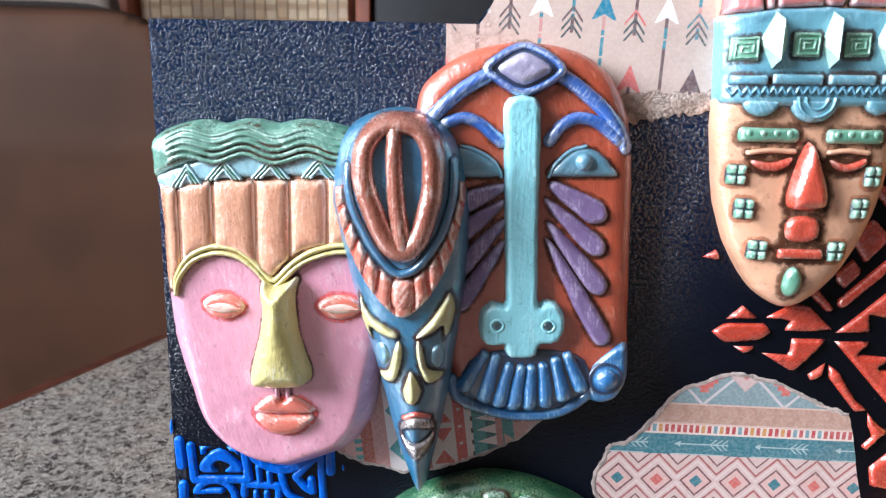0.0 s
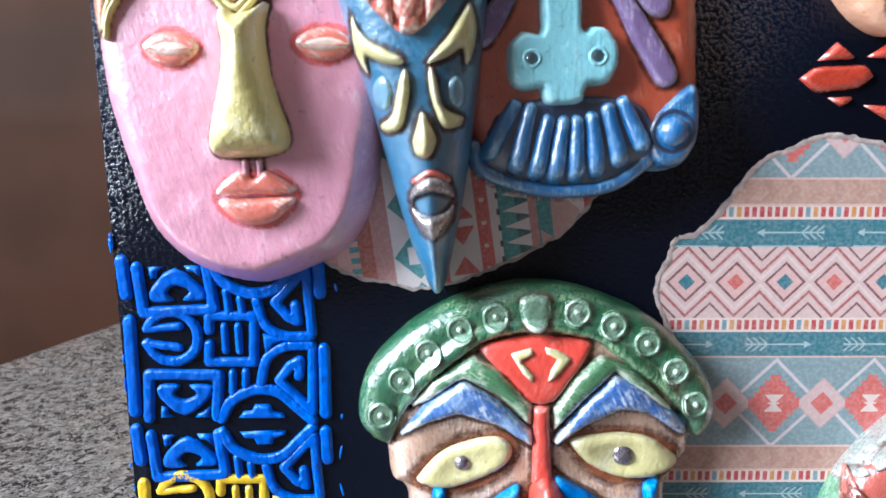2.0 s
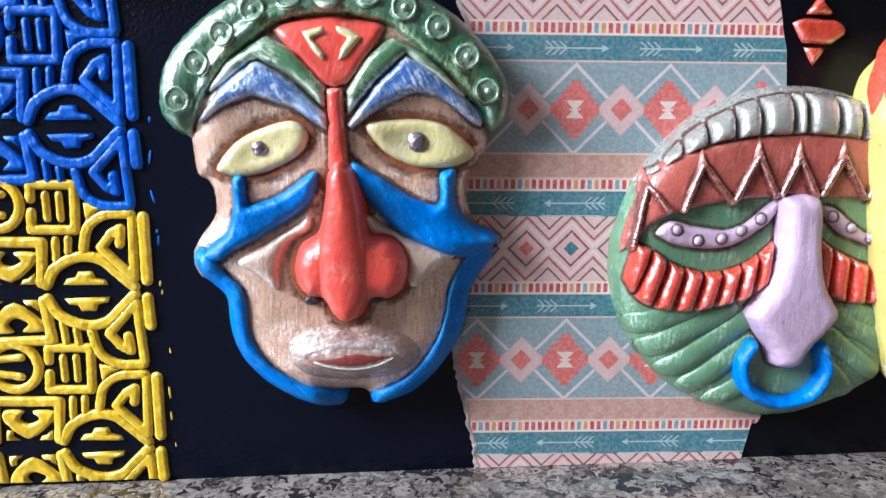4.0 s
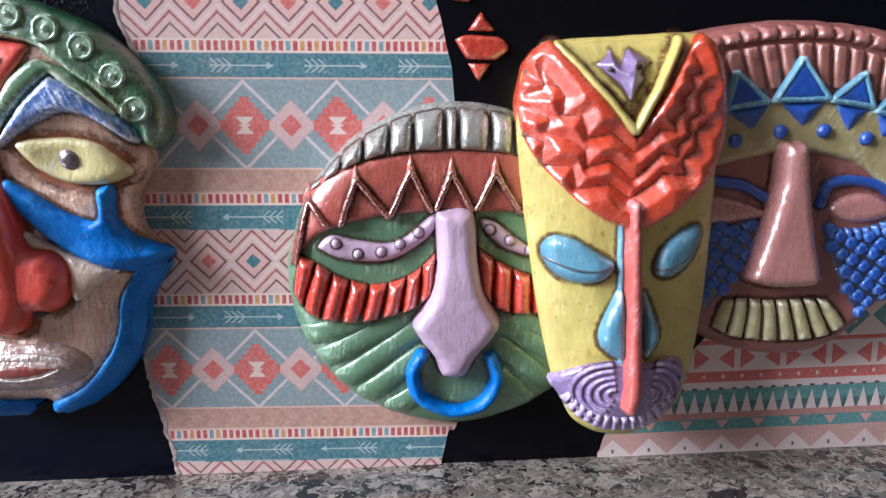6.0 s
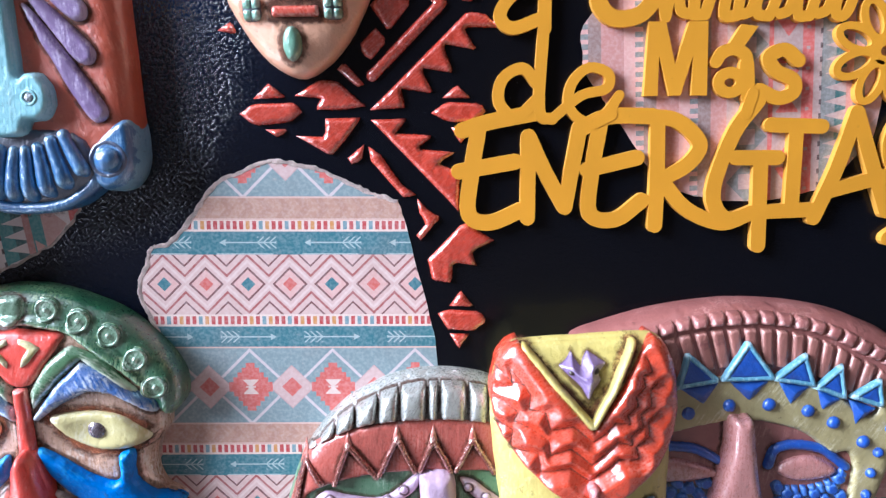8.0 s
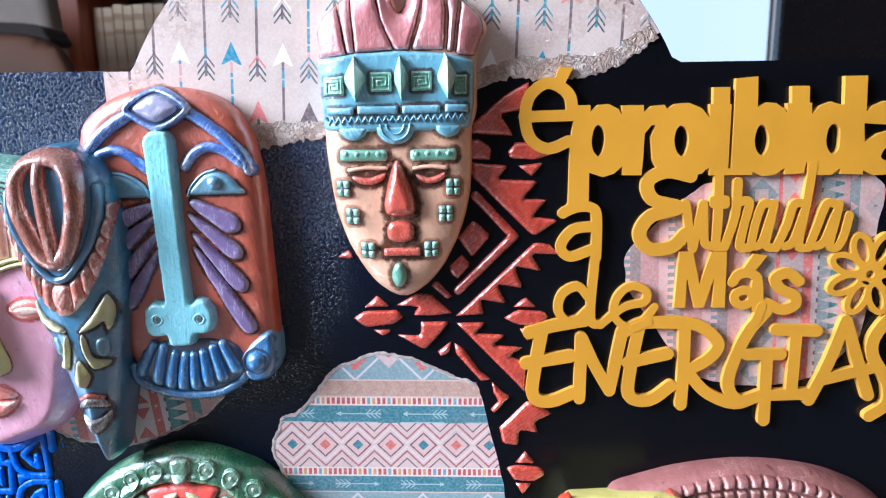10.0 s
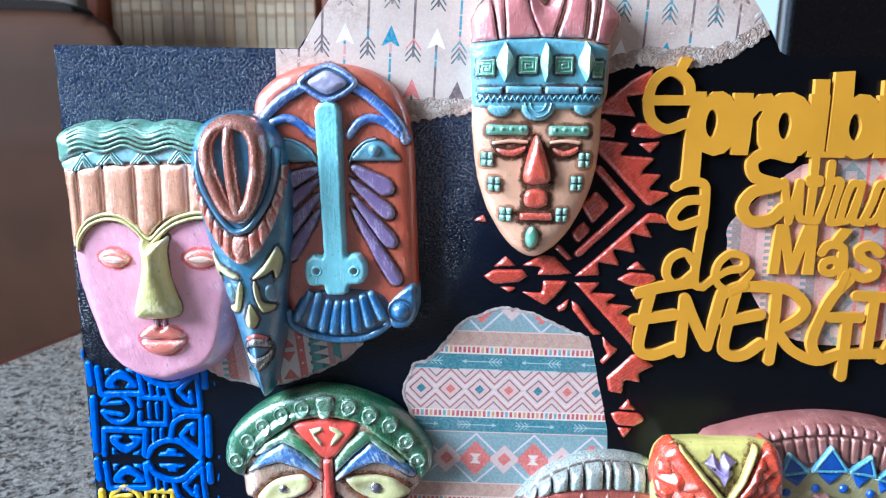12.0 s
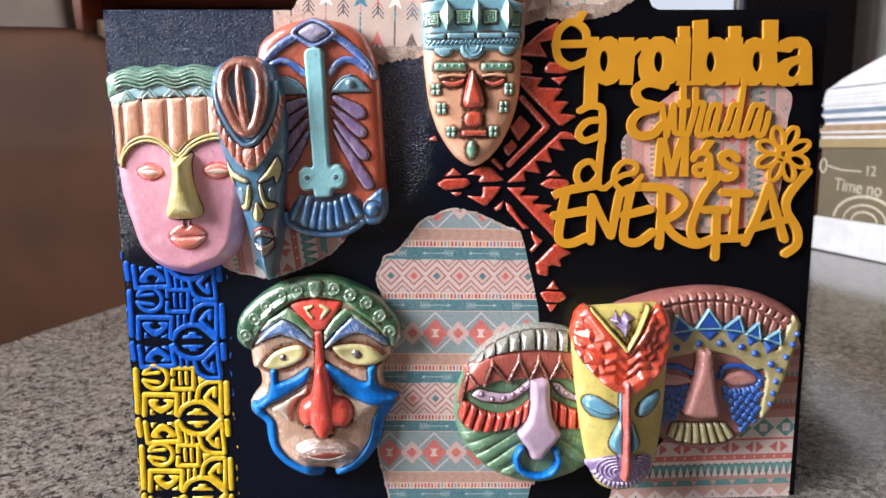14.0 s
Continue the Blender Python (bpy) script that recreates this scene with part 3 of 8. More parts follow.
def relief(polys, height, radius, base=0.0, step=1.0, sink=1.5, power=2.0, edge=0.0, bumps=None, holes=(), tuck=1.0):
    """A raised piece over the outlines: it swells from its border to its full height over the radius, on top of the base. tuck: how far the sides draw in towards the back."""
    if isinstance(polys, np.ndarray) or not isinstance(polys[0], (list, np.ndarray)):
        polys = [polys]
    co, tris, border = filled(polys, step, holes)
    mid = co.mean(0)
    under = level(base, co)
    ends = np.array(border)
    d = reach(co, co[ends[:, 0]], co[ends[:, 1]])
    s = 1 - np.minimum(d / max(radius, 1e-6), 1)
    top = under + edge + height * (1 - s**power) ** (1 / power)
    if bumps is not None:
        top = top + bumps(co)
    verts = [(x * MM, -h * MM, z * MM) for (x, z), h in zip(co, top)]
    faces = list(tris)
    low = {}
    for a, b in border:
        for i in (a, b):
            if i not in low:
                low[i] = len(verts)
                x, z = mid + (co[i] - mid) * tuck
                verts.append((x * MM, -(under[i] - sink) * MM, z * MM))
        faces.append((low[a], low[b], b, a))
    return verts, faces


def ridge(path, width, height, base=0.0, closed=False, ends=(1.0, 1.0), n=8, sink=0.6):
    """A rounded bead along a line, tapering from ends[0] to ends[1] of its width, with round ends."""
    p = np.array(path, float)
    if closed:
        q = np.vstack([p[-1:], p, p[:1]])
    else:
        q = np.vstack([2 * p[0] - p[1], p, 2 * p[-1] - p[-2]])
    t0, t1 = q[1:-1] - q[:-2], q[2:] - q[1:-1]
    t0, t1 = t0 / (np.linalg.norm(t0, axis=1, keepdims=True) + 1e-9), t1 / (np.linalg.norm(t1, axis=1, keepdims=True) + 1e-9)
    tan = t0 + t1
    tan = tan / (np.linalg.norm(tan, axis=1, keepdims=True) + 1e-9)
    nor = np.stack([-tan[:, 1], tan[:, 0]], 1)
    mitre = 1 / np.clip((nor * np.stack([-t0[:, 1], t0[:, 0]], 1)).sum(1), 0.55, 1)
    size = np.linspace(ends[0], ends[1], len(p)) if not closed else np.ones(len(p))
    rows = [(c, m, k, k) for c, m, k in zip(p, nor * mitre[:, None], size)]
    if not closed:
        first, last = [], []
        for a in (80, 55, 28):
            s, c = math.sin(radians(a)), math.cos(radians(a))
            first.append((p[0] - tan[0] * width / 2 * ends[0] * s, nor[0], ends[0] * c, ends[0] * max(c, 0.1)))
            last.insert(0, (p[-1] + tan[-1] * width / 2 * ends[1] * s, nor[-1], ends[1] * c, ends[1] * max(c, 0.1)))
        rows = first + rows + last
    ang = np.linspace(0, math.pi, n)
    pts, lift = [], []
    for c, m, k, kh in rows:
        for a in ang:
            pts.append(c + m * (math.cos(a) * width / 2 * k))
            lift.append(math.sin(a) * height * kh - (sink if a in (ang[0], ang[-1]) else 0))
    pts = np.array(pts)
    top = level(base, pts) + np.array(lift)
    verts = [(x * MM, -h * MM, z * MM) for (x, z), h in zip(pts, top)]
    faces = []
    total = len(rows)
    for i in range(total if closed else total - 1):
        j = (i + 1) % total
        for k in range(n - 1):
            faces.append((i * n + k, i * n + k + 1, j * n + k + 1, j * n + k))
    bead = Bead(verts, faces, p, width, base, closed, ends)
    bead.cover = [math.sin(a) * max(kh, 0.0) for c, m, k, kh in rows for a in ang]
    return bead


class Bead:
    """The mesh of a ridge, which remembers its line."""

    def __init__(self, verts, faces, *line):
        self.mesh, self.line = (verts, faces), line

    def __getitem__(self, k):
        return self.mesh[k]


def knob(x, z, r, height, base=0.0, rings=6, n=16):
    """A small dome."""
    under = float(level(base, np.array([[x, z]]))[0])
    verts, faces = [(x * MM, -(under + height) * MM, z * MM)], []
    for i in range(1, rings + 2):
        a = math.pi / 2 * min(i / rings, 1)
        h = under + height * math.cos(a) if i <= rings else under - 1.0
        for k in range(n):
            b = 2 * math.pi * k / n
            verts.append(((x + r * math.sin(a) * math.cos(b)) * MM, -h * MM, (z + r * math.sin(a) * math.sin(b)) * MM))
    for k in range(n):
        faces.append((0, 1 + k, 1 + (k + 1) % n))
        for i in range(rings):
            p, q = 1 + i * n, 1 + (i + 1) * n
            faces.append((p + k, q + k, q + (k + 1) % n, p + (k + 1) % n))
    return verts, faces


def stroke(path, width, caps=True):
    """Convex pieces that together cover a line of that width."""
    p = np.array(path, float)
    out = []
    for a, b in zip(p[:-1], p[1:]):
        t = (b - a) / (np.linalg.norm(b - a) + 1e-9)
        m = np.array([-t[1], t[0]]) * width / 2
        out.append(np.array([a - m, b - m, b + m, a + m]))
    for i, c in enumerate(p):
        if caps or 0 < i < len(p) - 1:
            out.append(oval(c[0], c[1], width / 2, width / 2, i * 7.0, 12))
    return out


def hand_made(verts):
    """Small unevenness of a hand-cast and hand-painted piece, the same for all pieces that lie on one another."""
    v = np.array(verts)
    x, z = v[:, 0] / MM, v[:, 2] / MM
    v[:, 0] += MM * (0.06 * np.sin(0.61 * z + 0.23 * x) + 0.04 * np.sin(1.97 * z - 0.41 * x + 1.0 + 1.3 * np.sin(0.31 * x)))
    v[:, 2] += MM * (0.06 * np.sin(0.57 * x - 0.29 * z + 2.0) + 0.04 * np.sin(1.83 * x + 0.37 * z + 1.3 * np.sin(0.27 * z)))
    return [tuple(p) for p in v.tolist()]


def part(name, geo, material, parent=None, label="", flat=False):
    """Links one mesh, as a part of a thing."""
    mesh = bpy.data.meshes.new(name)
    root = parent
    while root and root.parent:
        root = root.parent
    mesh.from_pydata(hand_made(geo[0]) if root and root.name.endswith("_mask") else geo[0], [], geo[1])
    mesh.materials.append(material)
    mesh.polygons.foreach_set("use_smooth", [not flat] * len(mesh.polygons))
    mesh.update()
    if isinstance(geo, Bead) and material in (GLAZE, BROWN_WASH, RED_WASH):
        # the wash thins out towards its edges
        mesh.attributes.new("cover", "FLOAT", "POINT").data.foreach_set("value", geo.cover)
    ob = new(name, mesh)
    ob.parent = parent
    if isinstance(geo, Bead) and geo.line[1] > 1.3 and material not in (GLAZE, RED_WASH) and name != "stone_wash" and parent and not parent.parent:
        path, width, base, closed, ends = geo.line
        part("glaze_line", ridge(path, width + 2.6, 0.2, base, closed, ends, 7, 0.04), GLAZE, ob)
    return tagged(ob, label)


def thing(name, x, z, label, category, group="", y=0.0):
    """An Empty on the board's face, in millimetres, that carries a thing's parts."""
    ob = new(name)
    ob.empty_display_size = 0.01
    ob.location = (x * MM, y * MM, z * MM)
    return tagged(ob, label, category, group)


def glazed(parent, outline, base, width=2.8, height=0.2):
    """The thin dark line of antique glaze round a raised detail."""
    line = along(np.vstack([outline, outline[:1]]), 0.8)[:-1]
    return part("glaze_line", ridge(line, width, height, base, True, n=7, sink=0.04), GLAZE, parent)


def block(name, a, b, material, parent=None, label="", bevel=0.0, segments=2):
    """A box between two corners in metres, its edges rounded."""
    bm = bmesh.new()
    bmesh.ops.create_cube(bm, size=1)
    for v in bm.verts:
        for i in range(3):
            v.co[i] = a[i] + (v.co[i] + 0.5) * (b[i] - a[i])
    if bevel:
        bmesh.ops.bevel(bm, geom=bm.edges[:], offset=bevel, segments=segments, profile=0.5, affect="EDGES", clamp_overlap=True)
    mesh = bpy.data.meshes.new(name)
    bm.to_mesh(mesh)
    bm.free()
    mesh.materials.append(material)
    ob = new(name, mesh)
    ob.parent = parent
    return tagged(ob, label)

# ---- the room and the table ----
# walls mostly out of view, their tones chosen to limit and warm bounced light
WALL = plain("warm_tan_bounce_wall", tone(112, 86, 66), 0.8, 0, 0.05, 2.0)
LOW_BOUNCE_WALL = plain("taupe_low_bounce_wall", tone(82, 68, 58), 0.85, 0, 0.06, 2.0)
CEILING = plain("white_ceiling", tone(200, 196, 190), 0.85, 0, 0.04, 2.0)
FLOOR = plain("brown_floor_tile", tone(112, 86, 68), 0.35, 0, 0.1, 3.0)
SHELF_WOOD = wood("reddish_shelf_wood", tone(118, 56, 34), tone(164, 86, 56), 5)
DARK_WOOD = wood("dark_table_wood", tone(48, 24, 16), tone(84, 44, 30), 6)
FLOOR_Z = -0.78


def structure(ob):
    return tagged(ob, kind="structure")


structure(block("floor", (-2.1, -2.5, FLOOR_Z - 0.1), (2.9, 2.75, FLOOR_Z), FLOOR))
structure(block("ceiling", (-2.1, -2.5, 2.0), (2.9, 2.75, 2.1), CEILING))
structure(block("wall_east", (2.75, -2.5, FLOOR_Z), (2.9, 2.6, 2.0), WALL))
# unseen, kept dim so that the glossy board reflects little
structure(block("wall_south", (-1.98, -2.5, FLOOR_Z), (2.75, -2.38, 2.0), LOW_BOUNCE_WALL))
# the west wall leaves one window open, the north wall a gap for the far pale panel
west = structure(new("wall_west"))
for y0, y1, z0, z1 in ((-2.5, -1.5, FLOOR_Z, 2.0), (-0.15, 2.6, FLOOR_Z, 2.0), (-1.5, -0.15, FLOOR_Z, 0.5), (-1.5, -0.15, 1.8, 2.0)):
    block("wall_panel", (-2.1, y0, z0), (-1.98, y1, z1), WALL, west)
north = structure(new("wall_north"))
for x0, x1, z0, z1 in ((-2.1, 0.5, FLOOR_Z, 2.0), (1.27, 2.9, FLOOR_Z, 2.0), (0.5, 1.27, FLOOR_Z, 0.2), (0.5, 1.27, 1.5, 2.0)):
    block("wall_panel", (x0, 2.4, z0), (x1, 2.55, z1), LOW_BOUNCE_WALL, north)
panel_frame = structure(new("pale_panel_frame"))
for x0, x1, z0, z1 in ((0.5, 0.525, 0.2, 1.5), (1.245, 1.27, 0.2, 1.5), (0.525, 1.245, 0.2, 0.225), (0.525, 1.245, 1.475, 1.5)):
    block("frame", (x0, 2.41, z0), (x1, 2.46, z1), CEILING, panel_frame)
# glowing sheet added to give the far pale panel its brightness
glow = Net("pale_panel_glow")
glow.bsdf.inputs["Emission Color"].default_value = (0.80, 0.88, 1.0, 1)
glow.bsdf.inputs["Emission Strength"].default_value = 0.95
structure(block("backdrop", (0.2, 3.2, -0.3), (2.2, 3.22, 2.2), glow.done((0.1, 0.1, 0.1), 0.9)))

# granite worktop
table = new("granite_table")
tagged(table, "grey table with a polished speckled granite top", "table")
table.matrix_basis = pose(-0.113, 0, FLOOR_Z, 0, 0, -16)
SLOPE = radians(0.62)
top_slab = block("tabletop", (-0.495, -0.9, -0.03 - FLOOR_Z), (1.5, 1.42, -FLOOR_Z), GRANITE, table, "speckled grey and black polished granite slab", 0.004)
rim = block("wooden_rim", (-0.55, -0.9, -0.055 - FLOOR_Z), (-0.4955, 1.42, -0.018 - FLOOR_Z), wood("red_brown_rim_wood", tone(46, 20, 13), tone(74, 36, 25), 6), table, "red-brown wooden rim", 0.003)
for slanted in (top_slab, rim):
    slanted.matrix_basis = pose(0, 0, -FLOOR_Z) @ Matrix.Rotation(-SLOPE, 4, "Y") @ pose(0, 0, FLOOR_Z)
for x, y in ((-0.4, -0.8), (1.38, -0.8), (-0.4, 1.3), (1.38, 1.3)):
    block("leg", (x, y, 0.0), (x + 0.07, y + 0.07, -0.024 - FLOOR_Z + x * math.tan(SLOPE)), DARK_WOOD, table, bevel=0.004)


# leather armchair beyond the table's edge
def slab(name, outline, y0, y1, material, parent, label="", round_edge=0.03):
    """An upright cushion: an outline in metres (x, z), from y0 to y1, with soft edges."""
    bm = bmesh.new()
    vs = [bm.verts.new((x, y0, z)) for x, z in outline]
    face = bm.faces.new(vs)
    made = bmesh.ops.extrude_face_region(bm, geom=[face])
    bmesh.ops.translate(bm, vec=(0, y1 - y0, 0), verts=[v for v in made["geom"] if isinstance(v, bmesh.types.BMVert)])
    bmesh.ops.recalc_face_normals(bm, faces=bm.faces[:])
    rims = [e for e in bm.edges if abs(e.verts[0].co.y - e.verts[1].co.y) < 1e-6]
    bmesh.ops.bevel(bm, geom=rims, offset=round_edge, segments=5, profile=0.5, affect="EDGES", clamp_overlap=True)
    mesh = bpy.data.meshes.new(name)
    bm.to_mesh(mesh)
    bm.free()
    mesh.materials.append(material)
    mesh.polygons.foreach_set("use_smooth", [True] * len(mesh.polygons))
    ob = new(name, mesh)
    ob.parent = parent
    return tagged(ob, label)


PIPING = plain("dark_piping", tone(26, 18, 14), 0.95)
chair = new("armchair")
tagged(chair, "brown leather armchair with a rounded back beside the table", "armchair")
chair.location = (0, 0, FLOOR_Z)
lift = -FLOOR_Z
back = smooth([(-1.3, 0.1), (-1.32, 0.8), (-1.3, 1.08), (-1.2, 1.155), (-1.0, 1.172), (-0.75, 1.177), (-0.64, 1.176), (-0.56, 1.174), (-0.52, 1.168), (-0.494, 1.156), (-0.477, 1.138), (-0.463, 1.11), (-0.45, 1.07), (-0.44, 1.02), (-0.428, 0.9), (-0.42, 0.5), (-0.42, 0.1), (-0.8, 0.08)], 5)


def swelling(p):
    """Thickness of the cushion by height: it bulges over the seat and leans back at the top."""
    return np.interp(p[:, 1], (80, 500, 800, 1000, 1100, 1190), (92, 102, 134, 146, 134, 102))


cushion = part("backrest", relief([back * 1000], 8, 14, swelling, 14, 0, tuck=0.7), LEATHER, chair, "brown leather rounded backrest")
cushion.location = (0, 0.78, 0)
block("seat", (-1.28, 0.78, 0.2), (-0.48, 1.28, 0.46), LEATHER, chair, bevel=0.05, segments=4)
for x in (-1.24, -0.58):
    for y in (0.72, 1.2):
        block("leg", (x, y, 0.0), (x + 0.05, y + 0.05, 0.22), DARK_WOOD, chair, bevel=0.004)

# second seat behind it, dark piped rim over a pale cover
PALE_COVER = plain("grey_beige_fabric", tone(104, 92, 84), 0.85, 0, 0.1, 8.0, 0.2)
rear = new("upholstered_chair")
tagged(rear, "grey-beige upholstered chair with a dark rail behind the armchair", "chair")
rear.location = (0, 0, FLOOR_Z)
slab("backrest", smooth([(-1.6, 0.4), (-1.62, 1.3), (-1.55, 1.5), (-1.2, 1.54), (-0.99, 1.5), (-0.93, 1.3), (-0.92, 0.4)], 5), 1.42, 1.5, PALE_COVER, rear, "", 0.03)
slab("rail", smooth([(-1.64, 1.225), (-1.66, 1.26), (-1.2, 1.278), (-0.92, 1.275), (-0.872, 1.25), (-0.88, 1.228), (-1.0, 1.24), (-1.3, 1.243)], 5), 1.3, 1.4, PIPING, rear, "dark padded rail", 0.015)
for x in (-1.55, -0.9):
    for y in (1.32, 1.46):
        block("leg", (x, y, 0.0), (x + 0.04, y + 0.04, 0.45), DARK_WOOD, rear, bevel=0.004)
block("seat", (-1.6, 1.3, 0.4), (-0.82, 1.48, 0.5), PALE_COVER, rear, bevel=0.02)

# bookcase on the far side
case = new("bookcase")
tagged(case, "reddish-brown wooden bookcase with a row of pale books", "bookcase")
case.location = (0, 0, FLOOR_Z)
for a, b in (((-1.32, 2.02, 0.0), (-1.17, 2.39, 2.3)), ((-0.445, 2.02, 0.0), (-0.4, 2.39, 2.3))):
    block("side", a, b, SHELF_WOOD, case, bevel=0.004)
for z in (0.06, 1.155, 1.52, 1.9, 2.26):
    block("shelf", (-1.17, 2.04, z), (-0.445, 2.385, z + 0.035), SHELF_WOOD, case, bevel=0.003)
block("back", (-1.17, 2.385, 0.0), (-0.445, 2.395, 2.3), DARK_WOOD, case)
for x0, x1 in ((-1.165, -0.81), (-0.8, -0.45)):
    door = block("door", (x0, 2.02, 0.1), (x1, 2.04, 1.155), SHELF_WOOD, case, bevel=0.004)
    for a, b in (((x0 + 0.02, 1.03), (x1 - 0.02, 1.12)), ((x0 + 0.02, 0.12), (x1 - 0.02, 0.2)), ((x0 + 0.02, 0.2), (x0 + 0.1, 1.03)), ((x1 - 0.1, 0.2), (x1 - 0.02, 1.03))):
        block("moulding", (a[0], 2.008, a[1]), (b[0], 2.02, b[1]), SHELF_WOOD, door, bevel=0.003)
COVERS = [plain("book_cover", tone(*c), 0.75, 0, 0.15, 20.0) for c in ((206, 182, 154), (192, 168, 144), (208, 186, 156), (184, 160, 138), (198, 168, 134), (178, 156, 134))]
SPINE_BAND = plain("tan_spine_band", tone(180, 150, 120), 0.7)
x, pick = -1.165, random.Random(4)
while x < -0.485:
    w, h = pick.uniform(0.03, 0.04), pick.uniform(0.24, 0.252)
    book = new("book")
    tagged(book, "pale cloth-bound book standing in the bookcase", "book", "books in the bookcase")
    book.location = (x + w / 2, 2.1, FLOOR_Z + 1.19)
    cover = pick.choice(COVERS)
    block("spine", (-w / 2 + 0.001, 0.0, 0.0), (w / 2 - 0.001, 0.012, h), cover, book, bevel=0.003)
    block("cover", (-w / 2 + 0.001, 0.01, 0.0), (w / 2 - 0.001, 0.2, h), cover, book)
    for low, high in ((0.1, 0.16), (0.62, 0.68), (0.8, 0.88)):
        block("spine_band", (-w / 2 + 0.002, -0.0012, h * low), (w / 2 - 0.002, 0.003, h * high), SPINE_BAND, book)
    x += w
flat = new("blue_book")
tagged(flat, "dark blue book lying flat in front of the other books", "book")
flat.location = (-0.92, 2.06, FLOOR_Z + 1.19)
block("cover", (-0.11, 0.0, 0.0), (0.11, 0.035, 0.02), plain("navy_cover", tone(34, 40, 66), 0.6), flat, bevel=0.002)
block("page_block", (-0.105, -0.004, 0.004), (0.108, 0.03, 0.016), COVERS[0], flat)

# dark cabinet next to it
GREY_CABINET = plain("charcoal_lacquer", tone(40, 40, 44), 0.35, 0, 0.08, 3.0)
cab = new("cabinet")
tagged(cab, "charcoal-grey tall cabinet beside the bookcase", "cabinet")
cab.location = (0, 0, FLOOR_Z)
block("body", (-0.39, 2.05, 0.0), (0.44, 2.39, 2.1), GREY_CABINET, cab, bevel=0.004)
for x0, x1 in ((-0.38, 0.02), (0.03, 0.43)):
    d = block("door", (x0, 2.03, 0.05), (x1, 2.05, 2.05), GREY_CABINET, cab, bevel=0.004)
    block("handle", ((-0.005 if x0 < 0 else 0.04), 2.01, 0.9), ((0.01 if x0 < 0 else 0.055), 2.03, 1.1), PEWTER, d, bevel=0.003)

# black screen on a low sideboard
BLACK_GLASS = plain("black_screen_glass", tone(10, 12, 18), 0.25, 0, 0.05, 3.0, 0.0)
side = new("sideboard")
tagged(side, "dark wooden sideboard under the black screen", "sideboard")
side.location = (0, 0, FLOOR_Z)
block("body", (1.2, 1.95, 0.08), (2.3, 2.38, 0.96), DARK_WOOD, side, bevel=0.006)
for x0, x1 in ((1.22, 1.74), (1.76, 2.28)):
    block("door", (x0, 1.935, 0.12), (x1, 1.95, 0.92), DARK_WOOD, side, bevel=0.004)
for xx in (1.22, 2.22):
    block("leg", (xx, 1.98, 0.0), (xx + 0.06, 2.04, 0.08), DARK_WOOD, side)
tv = new("television")
tagged(tv, "black flat television screen on the sideboard", "television")
tv.location = (1.315, 2.12, FLOOR_Z + 0.96)
block("foot", (-0.14, -0.1, 0.0), (0.14, 0.1, 0.015), BLACK_GLASS, tv, bevel=0.004)
block("neck", (-0.03, -0.01, 0.015), (0.03, 0.02, 0.1), BLACK_GLASS, tv)
block("frame", (-0.205, -0.02, 0.1), (0.205, 0.03, 0.95), BLACK_GLASS, tv, bevel=0.006)
block("screen", (-0.196, -0.024, 0.115), (0.196, -0.02, 0.935), BLACK_GLASS, tv)

# box and papers on the far end of the table
OLIVE = plain("olive_box_paper", tone(116, 106, 86), 0.7, 0, 0.1, 14.0)
CREAM_INK = plain("cream_ink", tone(206, 198, 176), 0.7)
WHITE_PAPER = plain("white_paper", tone(228, 229, 233), 0.8, 0, 0.06, 30.0)
BEIGE_PAPER = plain("beige_card", tone(176, 148, 118), 0.8, 0, 0.12, 60.0)
BLUE_PAPER = plain("blue_grey_card", tone(120, 138, 160), 0.75, 0, 0.1, 60.0)
TURNED = radians(-81.0)


def pile(name, label, category, z, origin=(0.755, 0.955)):
    ob = new(name)
    tagged(ob, label, category)
    ob.location, ob.rotation_euler = (*origin, z + origin[0] * math.tan(SLOPE)), (0, 0, TURNED)
    return ob


# along the visible side (x) and away from it (y)
tray = pile("white_tray", "white paper tray under the olive box", "tray", 0.0)
block("tray_body", (0.0, 0.0, 0.0), (0.46, 0.3, 0.066), WHITE_PAPER, tray, bevel=0.003)
carton = pile("keepsake_box", "olive cardboard box with cream clock print", "box", 0.066)
box_body = block("box_body", (0.004, 0.004, 0.0), (0.456, 0.3, 0.135), OLIVE, carton, bevel=0.002)
block("lid", (0.0, 0.0, 0.135), (0.46, 0.304, 0.152), plain("pale_olive_lid", tone(168, 150, 112), 0.6, 0, 0.1, 14.0), carton, bevel=0.002)


def lettered(text, x, z, size, parent, tilt=0.0):
    """Words in the built-in letters, as a thin raised mesh."""
    curve = bpy.data.curves.new("print", "FONT")
    curve.body, curve.size, curve.extrude = text, size, 0.0006
    ob = new("print", curve)
    mesh = bpy.data.meshes.new_from_object(ob)
    bpy.data.objects.remove(ob)
    mesh.materials.clear()
    mesh.materials.append(CREAM_INK)
    ob = new("printed_words", mesh)
    ob.parent = parent
    ob.matrix_basis = pose(x, 0.0035, z, 90, 0, 0) @ pose(0, 0, 0, 0, 0, tilt)
    return ob


